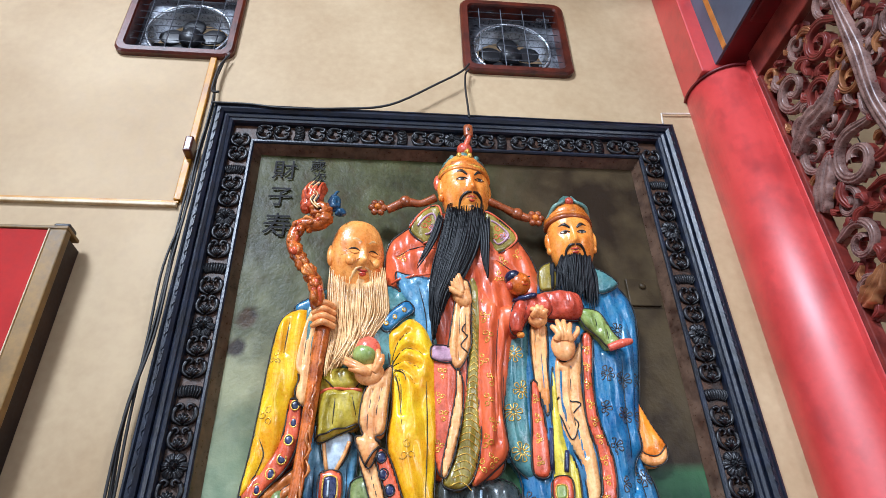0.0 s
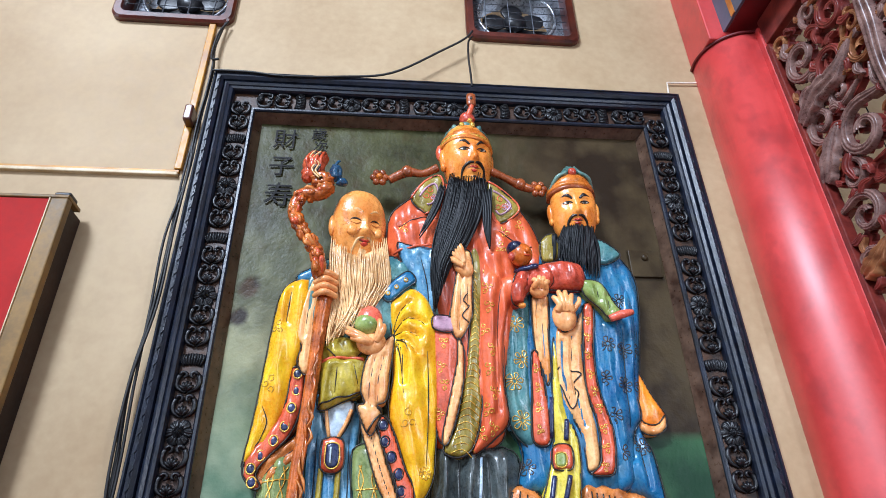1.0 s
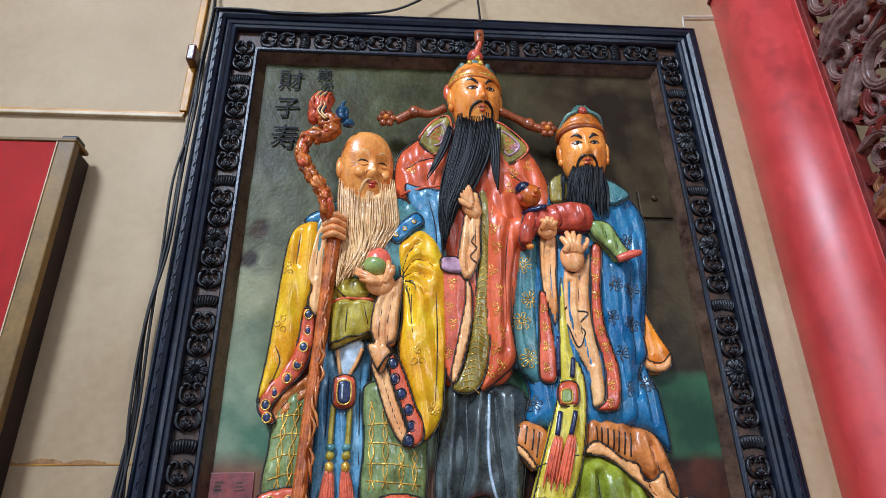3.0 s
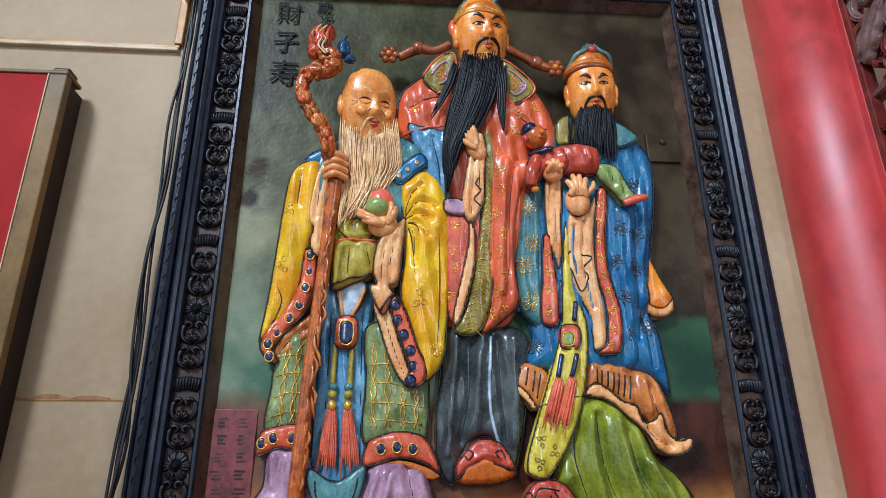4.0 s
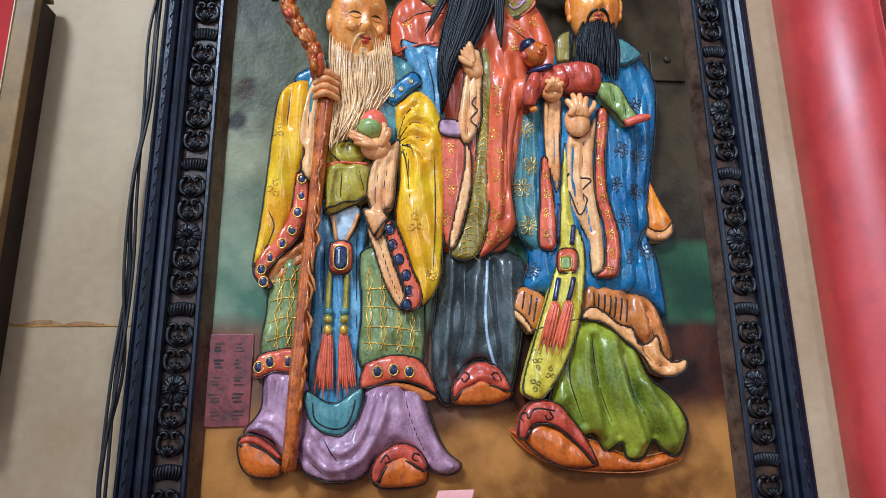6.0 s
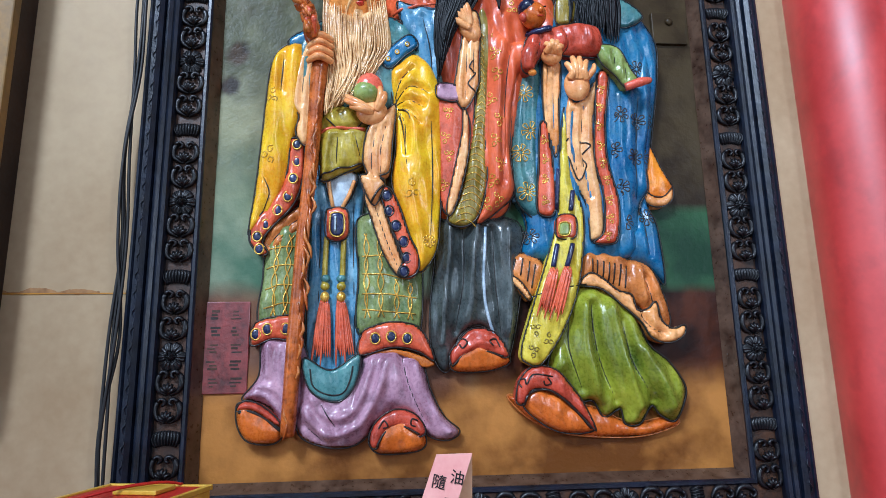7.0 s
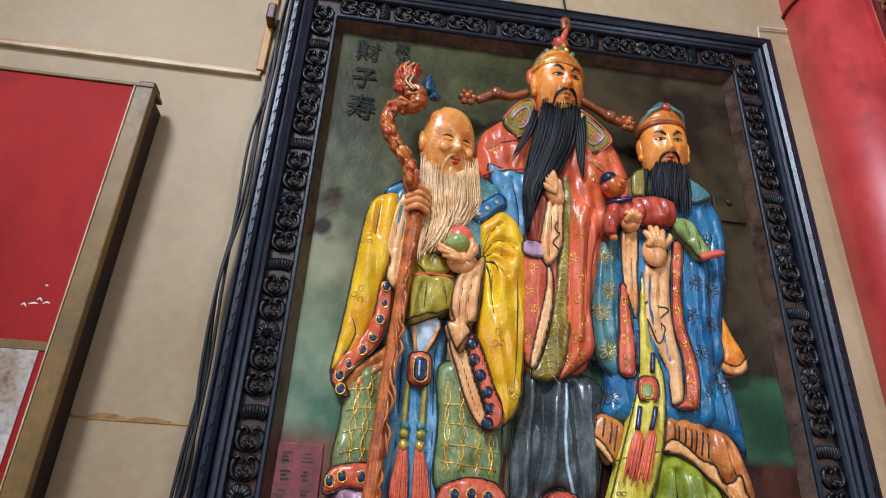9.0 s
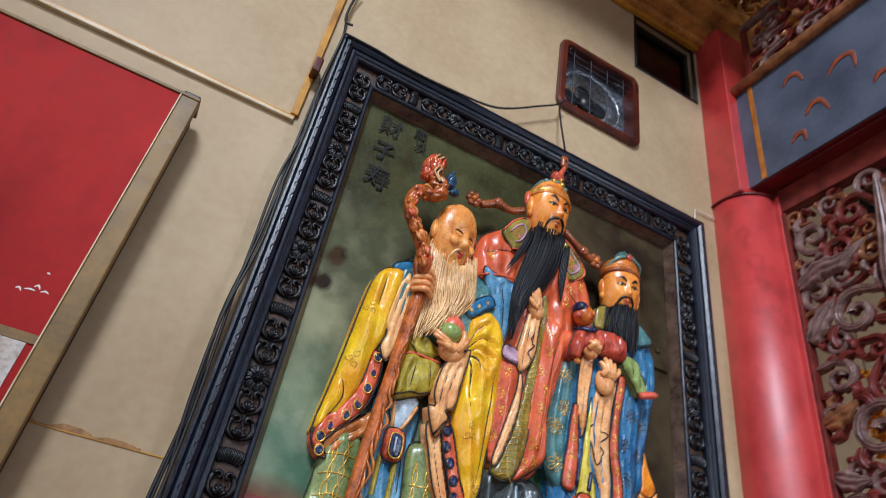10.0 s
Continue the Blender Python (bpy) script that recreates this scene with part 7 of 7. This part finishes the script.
for q in [(0.357, 2.225), (0.352, 2.175), (0.348, 2.123), (0.349, 2.068), (0.354, 2.022), (0.363, 1.976), (0.369, 1.922), (0.369, 1.872), (0.358, 1.825)]:
    r.curls(*q, br, 0.0115, GILT)
# beard, head, cap
r.piece([(0.318, 2.528), (0.292, 2.434), (0.345, 2.39), (0.4, 2.363), (0.4, 2.437), (0.405, 2.52), (0.365, 2.515)], HAIR_BLACK, 0.04, 0.028, 0.03, drape=0.0)
r.strands([(0.316, 2.53), (0.292, 2.46), (0.284, 2.385)], [(0.412, 2.53), (0.404, 2.44), (0.398, 2.338)], 60, 0.0022, HAIR_BLACK, 0.128, 0.118, 0.014, seed=12, wave=0.003)
face = r.head([(0.295, 2.609), (0.444, 2.613), (0.374, 2.723), (0.359, 2.495)], 0.085, 0.056, -6, 13, 2, SKIN, EYE_WHITE, OUTLINE, LIP_RED, brow=OUTLINE, jaw=0.08)
for s in (-1, 1):
    r.put(*tube_data(spline([face(s * 0.03, -0.27, 0.03), face(s * 0.22, -0.28, 0.06), face(s * 0.4, -0.45, 0.04), face(s * 0.42, -0.7, 0.08), face(s * 0.4, -0.9, 0.3)], 6), [0.003, 0.005, 0.004, 0.003, 0.0015], 6), OUTLINE)
r.put(*ball_data(face(0, -0.6, 0.0), (0.01, 0.004, 0.009), n=10, m=6), OUTLINE)
(bx0, bz), (bx1, _) = [(0.293, 2.661), (0.441, 2.666)]
cx, hw = (bx0 + bx1) / 2, (bx1 - bx0) / 2
for dz_, rr, m in ((0.0, 0.99, HAT_BROWN), (0.013, 0.97, HAT_GOLD), (0.025, 0.93, HAT_GOLD)):
    r.tube([(cx + hw * rr * math.sin(a), bz + dz_ + 0.008 * math.cos(a), 0.086 + 0.06 * rr * math.cos(a)) for a in np.linspace(-1.9, 1.9, 15)], 0.0075, m, 8, 2)
r.ball(cx, bz + 0.036, 0.09, (hw * 0.92, 0.062, 0.044), HAT_GOLD, n=20, m=12)
r.ball(cx, bz + 0.074, 0.1, (0.03, 0.034, 0.042), HAT_TEAL, n=16)
for s in (-1, 1):
    r.tube([(cx + s * hw * 0.96, bz + 0.02, 0.1), (cx + s * hw * 0.7, bz + 0.05, 0.135), (cx + s * 0.02, bz + 0.068, 0.142), (cx + s * 0.012, bz + 0.098, 0.128)], [0.005, 0.007, 0.006, 0.004], HAT_TEAL, 6, 5)
for a in (-0.9, 0.9):
    r.tube([(cx + hw * 0.9 * math.sin(a), bz + 0.028, 0.09 + 0.06 * math.cos(a)), (cx + hw * 0.75 * math.sin(a), bz + 0.058, 0.09 + 0.052 * math.cos(a)), (cx + hw * 0.35 * math.sin(a), bz + 0.078, 0.1 + 0.04 * math.cos(a))], 0.0025, GILT, 5, 3)
r.ball(cx - 0.002, bz + 0.068, 0.142, (0.015, 0.012, 0.015), SHOE_RED, n=12)
r.strands([(0.28, 2.505), (0.274, 2.461), (0.275, 2.41)], [(0.292, 2.501), (0.288, 2.472), (0.28, 2.406)], 4, 0.0036, HAIR_BLACK, 0.125, 0.115, 0.0, seed=15)
r.strands([(0.397, 2.504), (0.403, 2.442), (0.4, 2.348)], [(0.411, 2.508), (0.421, 2.451), (0.407, 2.341)], 5, 0.0036, HAIR_BLACK, 0.125, 0.115, 0.0, seed=16)
r.piece([(0.244, 2.483), (0.29, 2.503), (0.295, 2.425), (0.243, 2.413)], OLIVE_BAND, 0.058, 0.012, 0.015, rim=OUTLINE)
# child in the arms
bd = r.piece([(0.161, 2.368), (0.227, 2.391), (0.286, 2.403), (0.336, 2.397), (0.363, 2.351), (0.353, 2.312), (0.271, 2.311), (0.201, 2.313), (0.162, 2.261), (0.138, 2.274), (0.142, 2.321)], SHOE_RED, 0.07, 0.045, 0.035,
             folds=[([(0.249, 2.379), (0.262, 2.335), (0.244, 2.309)], -0.01, 0.006), ([(0.315, 2.38), (0.32, 2.336)], 0.01, 0.008), ([(0.189, 2.351), (0.178, 2.308)], -0.01, 0.006)], rim=OUTLINE)
hx, hz = (0.169, 2.413)
r.ball(hx, hz, 0.145, (0.035, 0.033, 0.036), SHOE_SOLE, n=18, m=12)
r.ball(hx - 0.016, hz + 0.018, 0.146, (0.026, 0.03, 0.024), STUD_BLUE, n=14)
r.ball(hx - 0.03, hz - 0.012, 0.155, (0.012, 0.012, 0.014), SHOE_RED, n=12)
r.ball(hx + 0.012, hz - 0.002, 0.178, (0.007, 0.008, 0.009), SHOE_SOLE, n=10)
for k in (-1, 1):
    r.ball(hx + 0.012 + 0.013 * k, hz + 0.01, 0.173, (0.004, 0.003, 0.002), OUTLINE, n=8, m=6)
r.tube([(hx + 0.004, hz - 0.017, 0.174), (hx + 0.012, hz - 0.019, 0.176), (hx + 0.02, hz - 0.016, 0.173)], 0.0018, LIP_RED, 5, 3)
r.tube([(*(0.323, 2.388), 0.125), (*(0.338, 2.374), 0.135), (*(0.35, 2.349), 0.128)], [0.012, 0.014, 0.01], SHOE_RED, 8, 5)
r.tube([(*(0.172, 2.334), 0.13), (*(0.152, 2.304), 0.14), (*(0.153, 2.266), 0.13)], [0.016, 0.02, 0.016], SHOE_RED, 10, 5)
r.ball(*(0.163, 2.256), 0.128, (0.012, 0.01, 0.009), SKIN, n=10)
r.line([(0.152, 2.374), (0.178, 2.364), (0.212, 2.371)], bd, 0.008, STUD_BLUE, 0.006)
r.piece([(0.345, 2.339), (0.402, 2.333), (0.436, 2.274), (0.456, 2.24), (0.421, 2.223), (0.391, 2.256), (0.352, 2.294)], PEACH_GREEN, 0.075, 0.035, 0.025, folds=[([(0.385, 2.32), (0.393, 2.277)], -0.008, 0.006), ([(0.416, 2.291), (0.42, 2.243)], -0.008, 0.006)], rim=OUTLINE)
r.tube([(*(0.414, 2.219), 0.13), (*(0.451, 2.23), 0.14), (*(0.484, 2.241), 0.13)], [0.011, 0.013, 0.008], PEACH, 8, 5)
w1 = (0.219, 2.311)
r.ball(*w1, 0.12, (0.03, 0.02, 0.026), HAND_SKIN)
for tip in [(0.198, 2.333), (0.215, 2.343), (0.231, 2.34), (0.244, 2.327)]:
    r.tube([(w1[0] + 0.8 * (tip[0] - (0.221, 2.333)[0]), w1[1], 0.135), ((w1[0] + tip[0]) / 2, (w1[1] + tip[1]) / 2, 0.15), (*tip, 0.142)], [0.0095, 0.0095, 0.0065], HAND_SKIN, 8, 5)
w2 = (0.288, 2.231)
r.ball(*w2, 0.11, (0.036, 0.022, 0.044), HAND_SKIN)
for tip in [(0.256, 2.287), (0.274, 2.305), (0.294, 2.305), (0.313, 2.295)]:
    r.tube([(w2[0] + 0.75 * (tip[0] - (0.285, 2.295)[0]), w2[1] + 0.012, 0.124), ((w2[0] + tip[0]) / 2, (w2[1] + tip[1]) / 2, 0.134), (*tip, 0.126)], [0.012, 0.0118, 0.0105, 0.0065], HAND_SKIN, 8, 5)
r.tube([(w2[0] + 0.01, w2[1], 0.12), (*(0.33, 2.268), 0.125), (*(0.335, 2.288), 0.12)], [0.009, 0.008, 0.005], HAND_SKIN, 8, 5)
r.build("relief_statue", "glazed relief statue of a blue-robed official cradling a child figure")

# ---- loose things ----


def red_board():
    th = tagged(empty("notice_board", (-1.712, 2.165, 1.462)), "faded red notice board in a tarnished gilt frame", "notice board")
    part("board", box_bm(-0.48, 0.515, -0.105, -0.085, 0.0, 1.1, 0.002), BOARD_RED, th)
    part("side_rail", box_bm(0.5155, 0.565, -0.11, -0.082, -0.02, 1.1, 0.004), BOARD_GILT, th, "tarnished gilt side moulding")
    part("side_rail", box_bm(-0.53, -0.481, -0.11, -0.082, -0.02, 1.1, 0.004), BOARD_GILT, th, "tarnished gilt side moulding")
    part("top_rail", box_bm(-0.53, 0.565, -0.11, -0.03, 1.1005, 1.112, 0.003), BOARD_GILT, th)
    part("bead", box_bm(0.5122, 0.5152, -0.1105, -0.1, -0.02, 1.1), WORN_TRIM, th, "thin pale bead along the board edge")
    part("back", box_bm(-0.5, 0.556, -0.0815, -0.002, 0.0, 1.09), SHADED_BOX, th, "box behind the board, its side shade painted dark brown")
    part("corner_cap", box_bm(0.515, 0.562, -0.1, -0.05, 1.1125, 1.128, 0.006), PLASTIC_DARK, th, "dark corner cap")
    part("poster", box_bm(-0.44, 0.497, -0.108, -0.1055, 0.02, 0.345), POSTER, th, "pale creased poster behind film")
    part("poster_edge", box_bm(-0.44, 0.512, -0.1085, -0.1052, 0.346, 0.366), BOARD_GILT, th, "dull strip along the poster")
    rng = random.Random(17)
    for x, z, ln in ((0.44, 0.452, 0.02), (0.455, 0.462, 0.012), (0.47, 0.455, 0.016), (0.425, 0.448, 0.012), (0.462, 0.5, 0.007)):
        flake = tube_bm(spline([(x, -0.1055, z), (x + ln * 0.5, -0.1058, z + rng.uniform(0.0, 0.006)), (x + ln, -0.1055, z + rng.uniform(-0.004, 0.004))], 3), [0.0008, 0.0024, 0.0008], 6, flat=0.15)
        part("scuff", flake, WHITE_TRIM, th, "pale scuff on the red board")


red_board()


def text_mesh(body, size, mat, depth=0.0012):
    cu = bpy.data.curves.new("writing", "FONT")
    cu.body, cu.size, cu.extrude, cu.align_x, cu.align_y = body, size, depth, "CENTER", "CENTER"
    tmp = bpy.data.objects.new("writing", cu)
    scene.collection.objects.link(tmp)
    dg = bpy.context.evaluated_depsgraph_get()
    me = bpy.data.meshes.new_from_object(tmp.evaluated_get(dg))
    bpy.data.objects.remove(tmp)
    me.materials.clear()
    me.materials.append(mat)
    return me


def written(body, size, mat, m, parent, name="character"):
    ob = new(name, text_mesh(body, size, mat))
    ob.parent = parent
    ob.matrix_basis = m
    return ob


for body, size, (x, z) in (("財", 0.088, (-0.585, 2.922)), ("子", 0.088, (-0.588, 2.807)), ("寿", 0.098, (-0.585, 2.688)),
                           ("歲", 0.055, (-0.473, 2.953)), ("次", 0.05, (-0.465, 2.898))):
    written(body, size, INK, pose(x, PANEL - 0.008, z, 90, 0, 0), ground)

# altar table under the panel, with a gift box and a folded paper notice
ALT = 1.10


def altar_table():
    th = tagged(empty("altar_table", (0, 1.9, 0)), "red lacquered altar table below the relief panel", "table")
    part("tabletop", box_bm(-1.3, 0.85, -0.3, 0.2, ALT - 0.05, ALT, 0.008), ALTAR_RED, th)
    part("apron", box_bm(-1.22, 0.77, -0.25, -0.225, ALT - 0.2, ALT - 0.0505, 0.004), ALTAR_RED, th)
    for x in (-1.22, 0.70):
        for y in (-0.25, 0.1):
            part("leg", box_bm(x, x + 0.07, y, y + 0.07, 0, ALT - 0.0505, 0.006), ALTAR_RED, th)


altar_table()


def gift_box():
    th = tagged(empty("gift_box", (-0.70, 1.87, ALT)), "red and gold gift box tied with cord, on the altar table", "box")
    th.rotation_euler.z = radians(-14)
    part("body", box_bm(-0.11, 0.11, -0.085, 0.085, 0, 0.155, 0.002), GIFT_GOLD, th)
    bm = box_bm(-0.105, 0.105, -0.08, 0.08, 0.1555, 0.163, 0.003)
    part("lid", bm, GIFT_RED, th, "red lid")
    for a in ((-0.114, 0.114, -0.089, -0.079), (-0.114, 0.114, 0.079, 0.089), (-0.114, -0.104, -0.0785, 0.0785), (0.104, 0.114, -0.0785, 0.0785)):
        part("gold_edge", box_bm(*a, 0.1555, 0.166, 0.002), GIFT_GOLD, th)
    part("card", box_bm(-0.03, 0.06, -0.02, 0.045, 0.1635, 0.172, 0.002), GIFT_GOLD, th, "folded gold card")
    part("cord", tube_bm(spline([(-0.06, -0.085, 0.166), (-0.01, -0.02, 0.177), (0.03, 0.04, 0.177), (0.05, 0.083, 0.167)], 5), 0.003, 6), GIFT_RED, th, smooth=True)


gift_box()


def paper_notice():
    th = tagged(empty("paper_notice", (-0.092, 1.92, ALT)), "folded pink paper notice with brushed writing, standing on the table", "sign")
    th.rotation_euler.z = radians(4)
    front = [(-0.115, -0.06, 0.0), (-0.04, -0.06, 0.0), (0.05, 0.0, 0.212), (-0.026, 0.0, 0.212)]
    bm = bmesh.new()
    a = [bm.verts.new(c) for c in front]
    b = [bm.verts.new((x, y + 0.0015, z)) for x, y, z in front]
    bm.faces.new(a)
    bm.faces.new(b[::-1])
    for i in range(4):
        bm.faces.new((a[i], b[i], b[(i + 1) % 4], a[(i + 1) % 4]))
    part("front_leaf", bm, PAPER_PINK, th)
    back = [(0.05, 0.002, 0.212), (-0.026, 0.002, 0.212), (-0.03, 0.06, 0.0), (0.056, 0.06, 0.0)]
    bm = bmesh.new()
    a = [bm.verts.new(c) for c in back]
    b = [bm.verts.new((x, y + 0.0015, z)) for x, y, z in back]
    bm.faces.new(a)
    bm.faces.new(b[::-1])
    for i in range(4):
        bm.faces.new((a[i], b[i], b[(i + 1) % 4], a[(i + 1) % 4]))
    part("back_leaf", bm, PAPER_CREAM, th)
    tilt = math.degrees(math.atan2(0.06, 0.212))
    for body, u, s in (("油", 0.034, 0.78), ("隨", -0.002, 0.75), ("香", 0.034, 0.55), ("意", 0.0, 0.52)):
        x = u - 0.09 * (1 - s)
        written(body, 0.03, INK, pose(x, -0.0615 + 0.06 * s, 0.212 * s, 90 - tilt, 0, 0) @ pose(0, 0, 0, 0, 0, -14), th)


paper_notice()


def cable(name, pts, r, label):
    return tagged(part(name, tube_bm(spline(pts, 6), r, 6), CABLE, smooth=True), label, "cable")


rng = random.Random(4)
for k in range(4):
    pts = []
    for z in np.linspace(3.16, 0.9, 11):
        pts.append((-0.855 - (rng.uniform(0.0, 0.026) + 0.001) * min(1, (3.2 - z) / 0.6), 2.13 - rng.uniform(0, 0.016), z))
    cable("wall_cable", [(-0.858, 2.15, 3.45), (-0.872, 2.14, 3.3)] + pts, 0.0042, "black cable hanging beside the carved frame")
cable("wall_cable", [(x, 2.115, z) for x, z in [(-0.858, 3.16), (-0.73, 3.16), (-0.61, 3.149), (-0.41, 3.159), (-0.227, 3.191), (-0.038, 3.324), (0.045, 3.39), (0.078, 3.437)]], 0.0045, "black cable drooping to the wall fan")
cable("wall_cable", [(x, y, z) for (x, z), y in zip([(0.08, 3.44), (0.062, 3.39), (0.054, 3.275), (0.054, 3.167), (0.053, 3.085)], (2.145, 2.13, 2.1, 2.075, 2.055))], 0.004, "thin black drop cable from the wall fan")
cable("wall_cable", [(-0.846, 2.14, 3.44), (-0.868, 2.13, 3.36), (-0.87, 2.12, 3.23), (-0.84, 2.11, 3.21)], 0.0045, "black cable looped under the wall fan")
tagged(part("wall_wire", tube_bm([(0.83, 2.155, 3.20), (0.835, 2.155, 3.255), (0.955, 2.155, 3.262)], 0.0035, 6), WHITE_TRIM), "short beige wire on the wall", "cable")
tagged(part("cable_clip", box_bm(-0.912, -0.884, 2.105, 2.155, 2.925, 2.99, 0.006), WOOD_FRAME), "dark red-brown cable junction clip", "clip")
